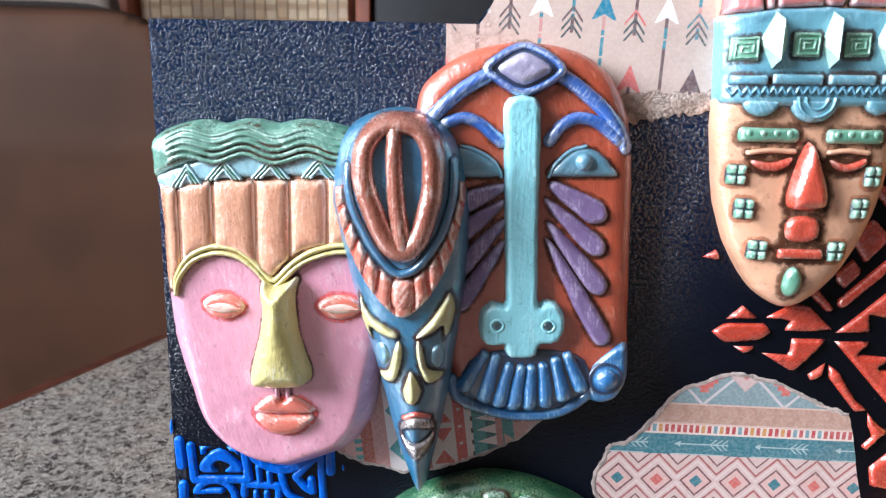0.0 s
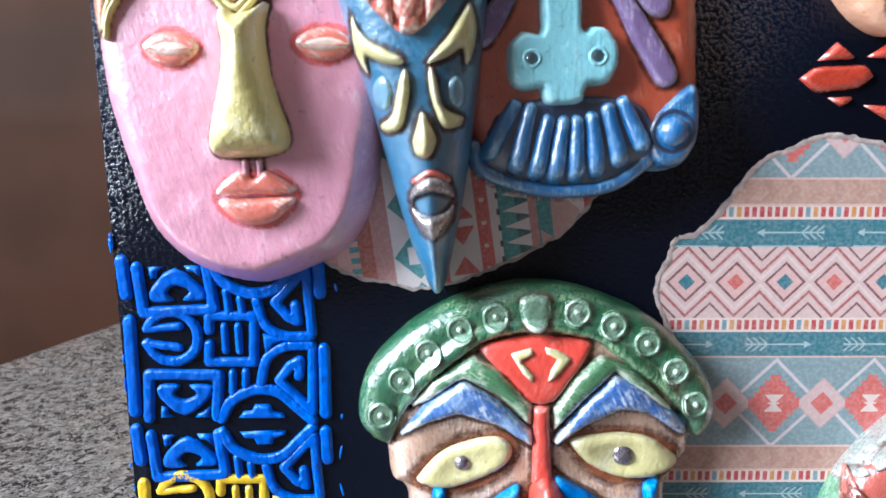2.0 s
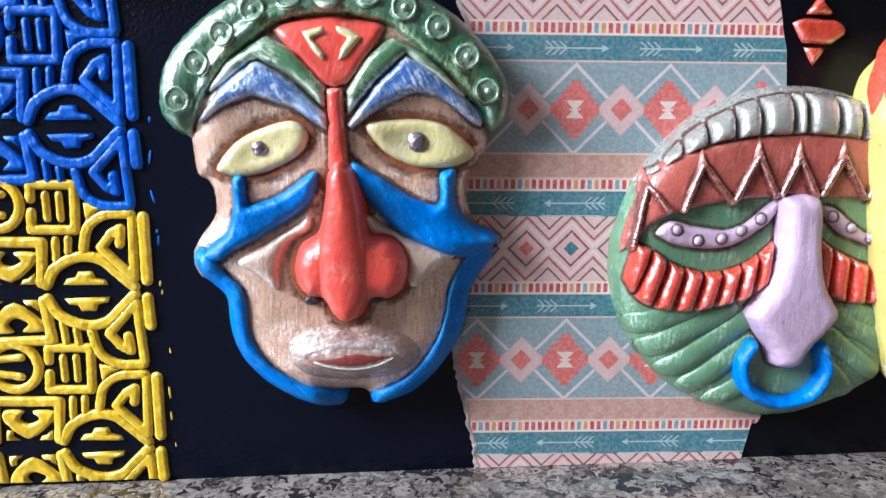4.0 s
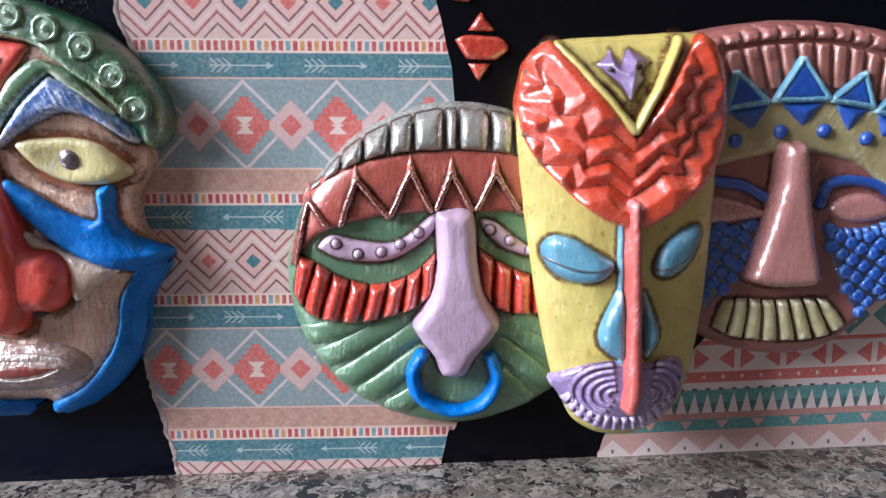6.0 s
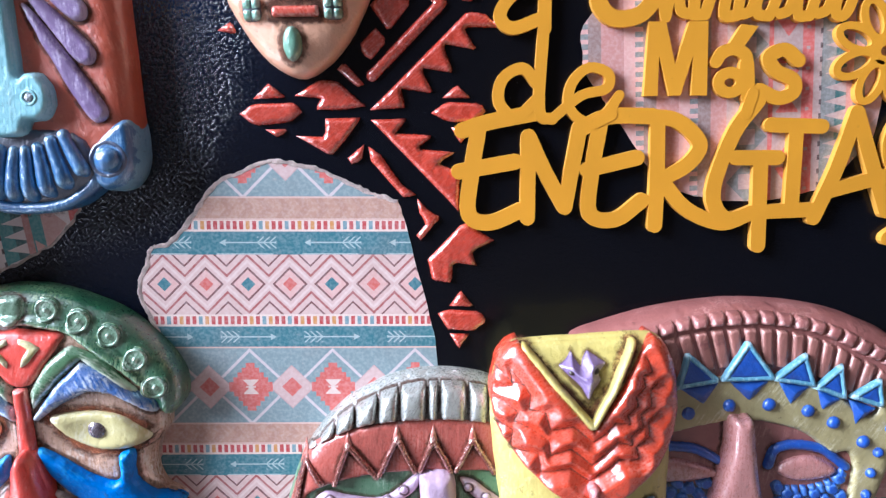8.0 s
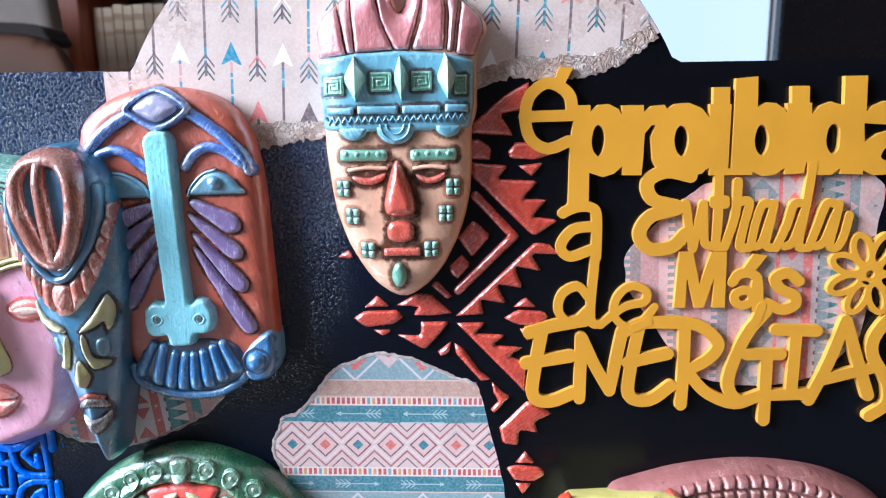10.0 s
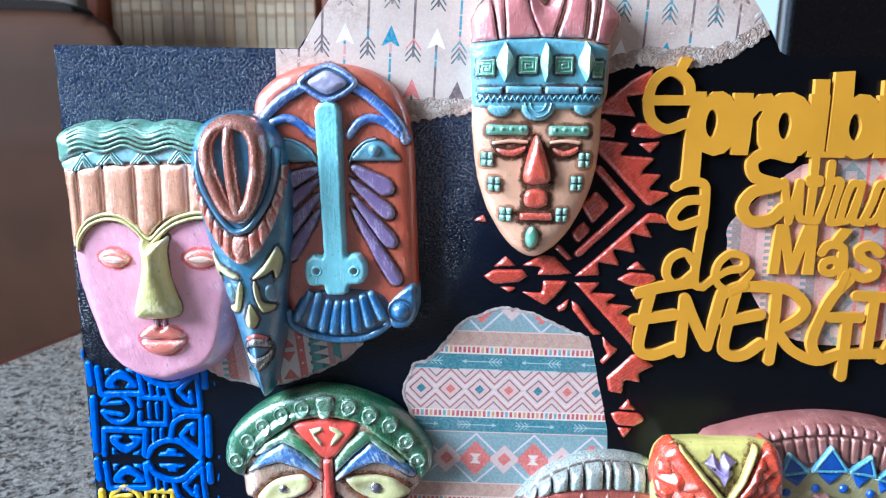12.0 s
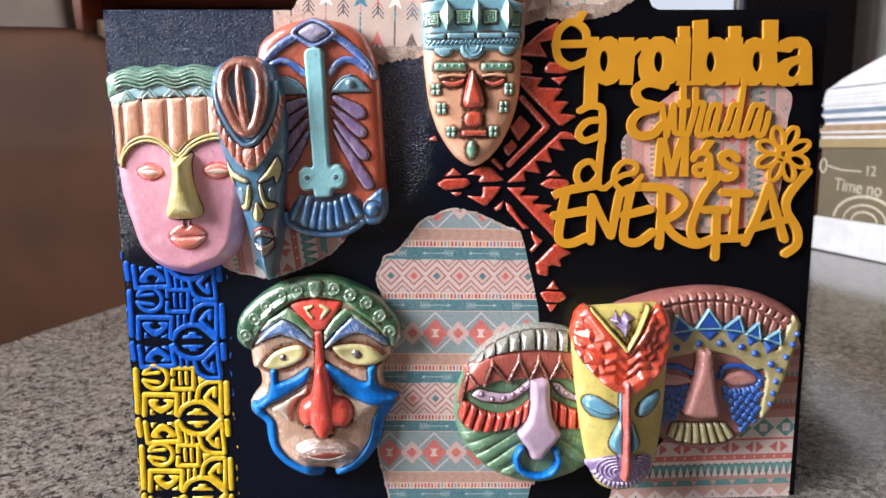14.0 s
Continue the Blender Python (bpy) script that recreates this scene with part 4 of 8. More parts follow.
lettered("12", 0.118, 0.085, 0.026, box_body)
lettered("Time no", 0.045, 0.055, 0.034, box_body, -3)
for k, (r, w) in enumerate(((0.075, 0.006), (0.05, 0.004), (0.03, 0.004))):
    mid = np.array([(125.0 + 1000 * r * math.cos(a), 0.0 + 1000 * r * 0.62 * math.sin(a)) for a in np.linspace(0.12, 3.02, 30)])
    part("printed_arc", ridge(mid, w * 1000, 0.5, -3.6, n=4), CREAM_INK, box_body)
part("printed_pointer", ridge([(25.0, 100.0), (60.0, 93.0), (108.0, 92.0)], 3.0, 0.5, -3.6, n=4), CREAM_INK, box_body)
part("printed_ring", ridge(oval(12.0, 100.0, 9.0, 13.0, 0, 20), 3.5, 0.5, -3.6, True, n=4), CREAM_INK, box_body)
stack = pile("paper_stack", "untidy stack of white, blue and beige papers on the box", "papers", 0.218)
z, shuffle = 0.0, random.Random(7)
for k in range(16):
    h = shuffle.uniform(0.004, 0.009)
    m = BEIGE_PAPER if k in (1, 3, 4) else BLUE_PAPER if k in (6, 9) else WHITE_PAPER
    dx, dy = shuffle.uniform(-0.004, 0.006), shuffle.uniform(0.0, 0.008)
    block("sheaf", (0.0 + dx, dy, z), (0.44 + dx, 0.29, z + h), m, stack, bevel=0.0012)
    z += h
top = pile("loose_papers", "loose white papers bulging on top of the stack", "papers", 0.218 + z, (0.758, 0.94))
for k in range(5):
    v, f = [], []
    for i in range(13):
        u = i / 12
        lift_z = 0.004 * k + (0.045 + 0.004 * k) * math.sin(min(1, u * 1.6) * math.pi / 2)
        v += [(0.42 * u, 0.0 + 0.006 * k, lift_z), (0.42 * u, 0.26, lift_z * 0.8), (0.42 * u, 0.26, lift_z * 0.8 - 0.0015), (0.42 * u, 0.006 * k, 0.0 if k == 0 else lift_z - 0.004)]
    for i in range(12):
        for j in range(4):
            f.append((4 * i + j, 4 * i + (j + 1) % 4, 4 * i + 4 + (j + 1) % 4, 4 * i + 4 + j))
    f += [(0, 1, 2, 3), (51, 50, 49, 48)]
    part("sheet", (v, f), WHITE_PAPER, top, flat=True)
# curtain beside the screen
CURTAIN = plain("grey_white_curtain", tone(214, 214, 216), 0.85, 0, 0.05, 10.0)
folds = [(1.5 + 0.9 * i / 60, 2.3 + 0.03 * math.sin(i * 0.9)) for i in range(61)]
cv = [(x, y, z) for z in (-0.7, 1.9) for x, y in folds] + [(x, y + 0.008, z) for z in (-0.7, 1.9) for x, y in folds]
cf = [(i, i + 1, 62 + i, 61 + i) for i in range(60)] + [(122 + i, 183 + i, 184 + i, 123 + i) for i in range(60)] + [(i, 122 + i, 123 + i, i + 1) for i in range(60)]
curtain = part("curtain", (cv, cf), CURTAIN)
tagged(curtain, "grey-white gathered curtain beside the screen", "curtain")

# ---- the plaque: black board, papers, relief stencils, lettering ----
def jagged(pts, rough, n=8, seed=1, closed=True):
    """An uneven, torn version of an outline."""
    line = smooth(pts, n, closed)
    r = random.Random(seed)
    out = []
    a = b = 0.0
    for x, y in line:
        a, b = a * 0.6 + r.uniform(-rough, rough), b * 0.6 + r.uniform(-rough, rough)
        out.append((x + a, y + b))
    return np.array(out)


ARCH_X, ARCH_Z, ARCH_R, TOP = 3.0, 248.7, 110.0, 294.8
arc = [(ARCH_X + ARCH_R * math.cos(radians(a)), ARCH_Z + ARCH_R * math.sin(radians(a))) for a in range(26, 155, 3)]
BOARD_EDGE = np.array([(-200, -1.9), (204.0, 2.4), (201.4, TOP), (105.5, TOP), (102, 296.6), *arc, (-98, TOP), (-200, TOP)], float)
plaque = thing("plaque_board", 0, 0, "black stippled wooden board with an arched top, upright on the granite", "board")
part("panel", relief([BOARD_EDGE], 0.6, 0.6, 0.0, 8.0, 5.0, edge=-0.6), BOARD, plaque, flat=True)
plaque.location = (0, 0.0, 0.0)
block("back_brace", (-0.03, 0.005, 0.0), (0.03, 0.06, 0.16), BOARD, plaque, bevel=0.002)


def sheet(name, outline, material, label, x, z, turn, torn=None, lift=0.12, rim=1.15, rim_material=None, seed=3, inner=0.0):
    """A torn sheet of printed paper glued on the board: outline in the board's millimetres, print turned about (x, z)."""
    ob = thing(name, x, z, label, "paper")
    ob.rotation_euler = (0, radians(-turn), 0)
    c, s = math.cos(radians(turn)), math.sin(radians(turn))
    q = np.array(outline, float) - (x, z)
    q = np.stack([q[:, 0] * c + q[:, 1] * s, -q[:, 0] * s + q[:, 1] * c], 1)
    part("print", relief([q], 0.08, 0.5, 0.0, 9.0, 0.2, edge=lift), material, ob, flat=True)
    for k, line in enumerate(torn or ()):
        p = np.array(line, float) - (x, z)
        p = np.stack([p[:, 0] * c + p[:, 1] * s, -p[:, 0] * s + p[:, 1] * c], 1)
        r = random.Random(seed + k)
        path = along(p, 0.55)
        left, right = [], []
        loose = np.array([(r.random(), r.random()) for _ in range(len(path) + 4)])
        loose = (loose[:-4] + loose[1:-3] + loose[2:-2]) / 3
        for i in range(len(path)):
            t = path[min(i + 1, len(path) - 1)] - path[max(i - 1, 0)]
            m = np.array([-t[1], t[0]]) / (np.hypot(*t) + 1e-9)
            left.append(path[i] + m * (rim * (0.1 + 0.9 * loose[i][0]) + inner * (0.75 + 0.25 * math.sin(i * 0.06 + 1.0))))
            right.append(path[i] - m * rim * (0.1 + 0.8 * loose[i][1]))
        edge = np.array(left + right[::-1])
        if inner:
            for first in range(4, len(left) - 30, 46):
                part("crack", ridge(smooth(left[first:first + r.randint(20, 42):3], 3, False), 0.7, 0.3, lift, ends=(0.3, 0.3)), CRACK, ob)
        wob = random.Random(seed + k + 9)
        part("torn_edge", relief([edge], 0.14, 0.25, lift, 0.8, 0.4, bumps=lambda co: np.array([wob.uniform(0, 0.22) for _ in co])), rim_material or TORN, ob, "rough torn paper edge", flat=True)
    return ob


left_edge = [(-55.4, 47.1), (-53.3, 75.2), (-49.5, 101.9), (-46.8, 122.7)] + [(-53.6, 142.7), (-51.1, 151.9), (-48.4, 157.8)]
top_edge = [(-48.4, 157.8), (-43, 159), (-35.2, 167), (-27.8, 176.7), (-18.4, 180.9), (-8.2, 183.9), (4.6, 181.5), (18.6, 175), (30, 170.7)]
right_edge = [(30, 170.7), (32.2, 163.1), (36.7, 144.7), (40.6, 127.7)] + [(41.4, 117.3), (43.4, 72.8), (41.8, 19.8), (38.4, 12.3), (35.8, 1.2)]
low_left = [(-48.1, 1.1), (-50.2, 13.6), (-54.5, 32.5), (-55.4, 47.1)]
torn_top = jagged(top_edge, 0.35, 6, 2, False)
torn_left = jagged(left_edge, 0.3, 6, 3, False)
torn_low = jagged(low_left, 0.3, 6, 4, False)
sheet("aztec_paper", np.vstack([torn_low, torn_left[1:], torn_top[1:], jagged(right_edge, 0.2, 5, 5, False)[1:]]), AZTEC,
      "torn printed paper with teal, pink and white aztec bands", -18.8, 145.2, -1.0, [torn_top, torn_left[8:], torn_low], rim=1.25)

scorch = [(-56.2, 265), (-42.1, 268.5), (-27, 271), (0.7, 277.9), (30.1, 287.5), (42.6, 291.3), (58.5, 290.5), (72.1, 291.7), (84.3, 296.7), (96, 304.6)]
torn_scorch = jagged(scorch, 0.35, 8, 6, False)
upper_arc = [(ARCH_X + (ARCH_R - 0.3) * math.cos(radians(a)), ARCH_Z + (ARCH_R - 0.3) * math.sin(radians(a))) for a in range(31, 155, 3)]
arrow_outline = np.vstack([[(-107.5, TOP - 0.3), (-107.5, 263)], torn_scorch, upper_arc, [(-97.4, TOP - 0.3)]])
sheet("arrow_paper", arrow_outline, ARROWS, "beige printed paper with upright coloured arrows glued on the arch", -69.0, 288.0, -2.4,
      [torn_scorch], rim=3.0, rim_material=CRUST, inner=5.5)

tribal_top = jagged([(87.2, 1.7), (88.9, 8.7), (97.7, 23.2), (113.7, 34.4), (132.5, 56.5), (148.8, 77.8)] + [(174.1, 97.6), (196.1, 103.7), (198.2, 107.9)], 0.3, 6, 8, False)
sheet("tribal_paper", np.vstack([tribal_top, [(200.3, 100), (200.3, 2.4), (140, 1.2)]]), TRIBAL, "printed paper with red, teal and white triangle bands", 140.0, 1.2, 0.9)

left_torn = jagged([(-144.8, 154.3), (-136.7, 149.7), (-123.1, 146), (-115.5, 145.3), (-101.7, 149.1), (-91, 153.5), (-78.8, 160), (-70.6, 169.5), (-68.4, 173.8)], 0.4, 6, 9, False)
sheet("small_tribal_paper", np.vstack([left_torn, [(-78, 192), (-128, 192), (-145, 167)]]), TRIBAL, "small torn printed paper with upright bands under the masks", -72.0, 160.0, 97.0, [left_torn], rim=0.8)

text_torn = jagged([(183.6, 249.1), (166.9, 254.5), (131.3, 254), (118.6, 250.9), (109.2, 244.6), (98.2, 235.2), (88.9, 225.8), (87.6, 216.2), (91.2, 206.5), (101.6, 191.8), (112.2, 176.9), (122.4, 171.9), (132.5, 169.4), (152.6, 169.3), (165.7, 173.2), (175.1, 183), (181.1, 192.9), (183.2, 231.7)], 0.5, 5, 10)
sheet("lettering_paper", text_torn, PINK_TRIBAL, "torn pink printed paper with upright bands behind the lettering", 186.0, 205.0, 92.0, None)


# relief stencil columns, blue above and yellow below
def paste(polys, material, parent, height=1.0, step=0.6, radius=0.8):
    """A raised stencil mark with soft uneven edges."""
    def lumps(co):
        return np.array([0.22 * noise.noise((x * 0.45, y * 0.45, 3.0)) + 0.12 * noise.noise((x * 1.3, y * 1.3, 8.0)) for x, y in co])

    return part("stencil_mark", relief(polys, height, radius, 0.15, step, 0.4, bumps=lumps), material, parent)


def above(poly, low):
    """The part of an outline over a level line."""
    out = []
    for a, b in zip(poly, np.roll(poly, -1, 0)):
        if a[1] >= low:
            out.append(a)
        if (a[1] >= low) != (b[1] >= low):
            out.append(a + (b - a) * (low - a[1]) / (b[1] - a[1]))
    return np.array(out)


def stencil_tile(column, dz, material, upper=True, lower=True, box_material=None):
    """One repeat of the column: ring, comb, hook, box and eye, mirrored below the eye's line."""
    def band(path, width):
        return stroke(path, width * 1.2)

    def up(pts):
        return np.array(pts, float) + (0, dz)

    def down(pts):
        q = np.array(pts, float)
        return np.stack([q[:, 0], -q[:, 1]], 1) + (0, dz)

    half = []
    half.append(band([(-30.8, 2.6), (-29.9, 15.1), (-10.7, 14.6), (-12, 2.6)], 2.7))
    half.append([smooth([(-27.3, 12.1), (-21.4, 12), (-23, 9.6), (-20.5, 7.8), (-17.1, 9.4), (-19, 11.9), (-12.8, 11.7), (-13.4, 8.3), (-20.8, 3), (-27.3, 8.3)], 3)])
    half.append([np.array([(-27.3, 5.9), (-25.5, 5.5), (-25.4, 3.8), (-23.4, 2.5), (-27.6, 2.6)])])
    half.append([np.array([(-13.7, 5.7), (-13.9, 2.3), (-18, 2.4), (-17.2, 3.9), (-15.6, 4.2)])])
    half.append(band(smooth([(-10.7, 2), (-7.6, 7.1), (-1, 10.2), (5.4, 9.4), (10, 5.4), (14.5, 1.1)], 5, False), 2.7))
    half.append([np.array([(-6, 2.1), (-4.6, 3.9), (-2.2, 4.2), (-1.3, 5.9), (2.8, 6), (3.5, 4.1), (6.5, 3.3), (7.1, 1.7)])])
    half.append(band([(15.5, 21.6), (14.6, 3.6), (5.9, 12.8), (9.3, 17), (11.8, 18.3), (11.3, 13.8)], 2.4))
    half.append(band([(-6.8, 15.3), (-7.2, 9.5)], 1.9))
    half.append(band([(-3.2, 15.6), (-3.5, 11.5)], 1.9))
    half.append(band(smooth([(0.9, 12.2), (2.7, 18.8), (7.7, 22.3), (15.1, 22.6)], 5, False), 2.4))
    if upper:
        for polys in half:
            paste([up(q) for q in polys], material, column)
        ring = [(a, 7.0) for a in range(-168, 169, 14)]
        cx, cz = (-22.6, 25.7)
        paste([up(q) for q in band([(cx - r * math.cos(radians(a)), cz + r * math.sin(radians(a)) * 1.0) for a, r in ((180 - k, 7.0) for k in range(-166, 167, 14))], 2.4)], material, column)
        for bar in ([(-29.6, 28), (-20.4, 28.6)], [(-30, 24), (-20.9, 22.6)]):
            paste([up(q) for q in band(bar, 2.0)], material, column)
        paste([up(q) for q in band([(-12.5, 27.3), (-12.2, 31.4), (-0, 31.1), (-0.8, 18.1), (-13.1, 18.4), (-12.7, 23.4)], 2.4)], box_material or material, column)
        for bar in ([(-8.3, 28.5), (-8.3, 21.5)], [(-4.5, 28.4), (-4.6, 21.4)]):
            paste([up(q) for q in band(bar, 1.8)], material, column)
        paste([up([(2, 26.1), (8.6, 24.4), (5.4, 23.2), (2.5, 19.8)])], material, column)
        paste([up(q) for q in band([(-34, 30.3), (-34.5, 4.4)], 3.0)], material, column)
        paste([up(q) for q in band([(18.5, 21.5), (18.2, 3)], 2.9)], material, column)
    if lower:
        for polys in half:
            kept = [q for q in (above(down(q)[::-1], -59.6) for q in polys) if len(q) > 2]
            if kept:
                paste(kept, material, column)
        paste([up(q) for q in band([(-34.7, -0.8), (-34.2, -10)], 3.0)], material, column)
        paste([up(q) for q in band([(17.9, -2.3), (18.1, -10.6)], 2.9)], material, column)


blue_column = thing("blue_stencil", -163.0, 60.0, "raised glossy blue tribal stencil relief down the board's edge", "stencil")
stencil_tile(blue_column, 95.0, STENCIL_BLUE, upper=False)
stencil_tile(blue_column, 47.3, STENCIL_BLUE)
yellow_column = thing("yellow_stencil", -163.0, 60.0, "raised yellow tribal stencil relief down the board's edge", "stencil")
stencil_tile(yellow_column, 0.0, STENCIL_YELLOW)
stencil_tile(yellow_column, -48.3, STENCIL_YELLOW)

# flecks of paste that crept under the stencil's edge
flecks = random.Random(11)
for column, material, low, high in ((blue_column, STENCIL_BLUE, 8, 100), (yellow_column, STENCIL_YELLOW, -52, 4)):
    for side, count in ((-36.6, 9), (22.6, 6)):
        for k in range(count):
            x, y = side + flecks.uniform(-0.8, 0.8), flecks.uniform(low, high)
            h = flecks.uniform(0.5, 2.2)
            paste([oval(x, y, flecks.uniform(0.2, 0.4), h, flecks.uniform(-14, 14), 9)], material, column, 0.4, 0.5, 0.4)

# red stepped motif
red = thing("red_stencil", 45.0, 195.0, "raised glossy red stepped kilim stencil on the board", "stencil")


def red_mark(pts):
    """One raised mark of the motif."""
    q = np.array(pts, float)
    paste([along(np.vstack([q, q[:1]]), 2.2)[:-1]], STENCIL_RED, red, 1.3, 0.9, 1.3)


red_mark([(-23.1, 4.4), (7.4, 33.4), (12.9, 32.8), (17.2, 28.5), (6.2, 28.8), (10.5, 21.9), (-0.1, 24), (3.2, 15.2), (-7, 16.9), (-3.1, 9.1), (-13.3, 10.8), (-11.9, 4.9)])
red_mark([(-16.6, 64.5), (-2.5, 63), (-6.9, 58), (8.8, 57), (2.8, 50.4), (12, 49.9), (6.6, 43.5), (16.6, 42), (8.2, 36.2), (6, 36.6), (-16.3, 58.8)])
red_mark([(-16.4, 78.5), (-4.3, 88.9), (4.9, 93.7), (4.2, 83.7), (-5.9, 82.1), (-0.7, 74), (-17.2, 75)])
red_mark([(-18.2, 72.6), (-14.3, 73.3), (-9, 69.9), (-9.5, 65.1), (-17.7, 65.4)])
red_mark([(-2.8, 68.3), (0.1, 71.8), (9.9, 70.9), (13.6, 66.8), (7.1, 64.9), (-2.2, 65.6)])
red_mark([(1, 62.8), (10.8, 64.1), (6.1, 58.7)])
red_mark([(-22.1, 35.6), (-15.9, 42.6), (-9.4, 36.3), (-16.6, 27.7)])
red_mark([(-25.3, 24.5), (-20.4, 29.2), (-17.1, 25.1), (-22.1, 19.4), (-25.1, 21.2)])
red_mark([(-32.7, 16.8), (-30.6, 19.2), (-24.4, 12.3), (-26.8, 11.3)])
red_mark([(-24.3, 5.6), (-32.6, 13.3), (-38.2, 13.9), (-46.3, 9), (-37.9, 8.2), (-40, 4.8), (-32.1, 4.5)])
red_mark([(-63.3, 3.9), (-59.3, 6.8), (-45.8, 7.1), (-43.9, 4), (-47.8, 1.1), (-59.1, 0.1)])
red_mark([(-58.9, 8.3), (-53.9, 13.1), (-48.5, 8.5)])
red_mark([(-55.7, -1), (-48.2, -0.9), (-51.7, -3.8)])
red_mark([(-68.4, 28.8), (-64, 31.7), (-62.6, 27.5)])
red_mark([(-23, 1.5), (-11.3, 1.7), (-15.2, -2.8), (-3.3, -3.6), (-8.7, -7.7), (3.3, -8.9), (-2.1, -12.4), (4.8, -15.1), (4.1, -27.7), (2, -25.2)])
red_mark([(-36.9, 2.1), (-25.6, 2.2), (-31.1, -4.9), (-35.6, -9.6), (-46.4, -3), (-37.2, -3.6)])
red_mark([(-23.8, -6.8), (-20.3, -8.9), (-17.3, -13.5), (-13.5, -18.9), (-9, -22), (-13.1, -23.1), (-17.8, -17.7), (-23.4, -11)])
red_mark([(-30.4, -10.2), (-25, -5.9), (-26, -11.1), (-29.2, -12.3)])
red_mark([(-9, -23.2), (-4.8, -27.6), (-1.3, -29.4), (-4.4, -32.3), (-7.9, -36.9), (-9.6, -35.1), (-6.3, -31.2), (-8.4, -27.9)])
red_mark([(-6, -42.8), (5.5, -31), (15.6, -37), (8.3, -40.5), (9.7, -45.3), (2.1, -44), (1.7, -50.7), (-4.7, -49.8)])
red_mark([(0.7, -58.3), (4.4, -53.1), (8.9, -58.8)])
red_mark([(-3, -60.8), (-0.3, -59.4), (10.7, -60.2), (13.1, -63.6), (8.4, -66.9), (-0, -66.2)])
red_mark([(0.7, -67.5), (7.3, -67.7), (3.6, -72.9)])
red_mark([(-4.2, 3.3), (0.7, 6.6), (11.5, 6), (13.3, 3), (8, 0), (0.6, 0.6)])
red_mark([(-0.5, 7.8), (3.9, 11.9), (8.7, 7.5)])
red_mark([(2, -1.1), (8.7, -1.7), (4.9, -6.5)])
red_mark([(14.3, 29.4), (19.2, 36.4), (19.1, 27.2)])
paste(stroke([(-15.2, 51.7), (-0.5, 36), (-22.1, 14.7)], 3.6), STENCIL_RED, red, 1.2, 0.9, 1.3)


# lettering cut out of thin board
LETTER = 2.4


def cutout(name, polys, parent, label="", lift=0.0, holes=()):
    """A flat letter with cut edges."""
    geo = relief(polys, 0.0, 1.0, 0.0, 6.0, 0.0, edge=LETTER + lift, holes=holes)
    ob = part(name, geo, GOLD_PAINT, parent, label, flat=True)
    ob.data.materials.append(MDF_EDGE)
    ob.data.polygons.foreach_set("material_index", [1 if len(f) == 4 else 0 for f in geo[1]])
    return ob


def ring_of(x, y, rx, ry, width, turn=0.0):
    return stroke(np.vstack([oval(x, y, rx, ry, turn, 28), oval(x, y, rx, ry, turn, 28)[:1]]), width)


words = thing("lettering", 130.0, 215.0, "mustard-gold cut-out wooden lettering with a small flower on the board", "lettering")


def row(t_pts, width, lift=0.0, name="letter", round_off=True):
    polys = []
    for pts in t_pts:
        q = smooth(pts, 4, False) if len(pts) > 2 and round_off else np.array(pts, float)
        polys += stroke(q, width)
    return cutout(name, polys, words, lift=lift)


# heavy first line
heavy = []
heavy.append(np.array([(-62.9, 64.8), (-57.8, 64.8), (-57.8, 62.4), (-55, 64.8), (-51.2, 65.1), (-47.7, 63.3), (-45.7, 60.3), (-45.1, 42.6), (-48.5, 39.5), (-52.6, 38.3), (-56.4, 39.5), (-57.7, 40.1), (-57.6, 25.9), (-65.3, 25.9), (-65, 51.2)]))
heavy.append(np.array([(-46.2, 64.5), (-38.3, 64.5), (-38.2, 62.1), (-35.1, 64.2), (-30.7, 64.5), (-29.7, 62.7), (-29.5, 57.8), (-33.6, 57.2), (-35.1, 57.2), (-37.6, 54.2), (-37.8, 45), (-38.2, 38.8), (-45.3, 38.9)]))
heavy.append(np.array([(-30.9, 62.1), (-26.6, 64.8), (-21.9, 65.1), (-17, 63), (-13.6, 59), (-12.8, 41.8), (-15.9, 39.1), (-20.3, 37.9), (-25.4, 37.9), (-28.7, 38.8), (-32.6, 41.3), (-34.3, 44.4), (-35.3, 52.7), (-33.6, 57.2)]))
heavy.append(np.array([(-14.2, 64.5), (-13, 64.5), (-13.3, 70.5), (-7.2, 70.5), (-6.9, 64.5), (-6.3, 64.2), (-6.1, 40.9), (-5.9, 38.4), (-13, 38.4)]))
heavy.append(np.array([(-6.4, 40.9), (-5.1, 40.9), (-5.2, 73.5), (2.7, 74.1), (3.3, 63.2), (6.7, 64.8), (9.9, 64.5), (12.9, 62.6), (14.6, 60.2), (15.7, 41.5), (11.4, 38.4), (6.6, 37.8), (3, 39.6), (3, 38.4), (-6.3, 38.4)]))
heavy.append(np.array([(14, 64.4), (15.6, 64.4), (15.2, 70.5), (21.6, 70.5), (22, 64.4), (22.9, 64.4), (23.2, 60.2), (23.8, 39.9), (22.7, 43), (22, 38.7), (14.9, 38.4), (14.3, 54.1)]))
heavy.append(np.array([(22.6, 59.6), (25.9, 63.2), (29.9, 64.7), (33.8, 63.5), (34.8, 63.8), (34.1, 73.8), (42.3, 73.8), (43, 60.1), (43.9, 38), (35.5, 38.3), (35.4, 40.5), (32.3, 38), (27.5, 38), (23.2, 39.9)]))
heavy.append(np.array([(42.3, 60.1), (45, 62.9), (49.7, 64.7), (55.4, 64.7), (59.7, 62.9), (62.3, 58.6), (64.2, 38.5), (56.8, 38.2), (56.4, 40.1), (53.3, 37.9), (47.8, 37.6), (44.1, 39.5), (43.1, 40.8)]))
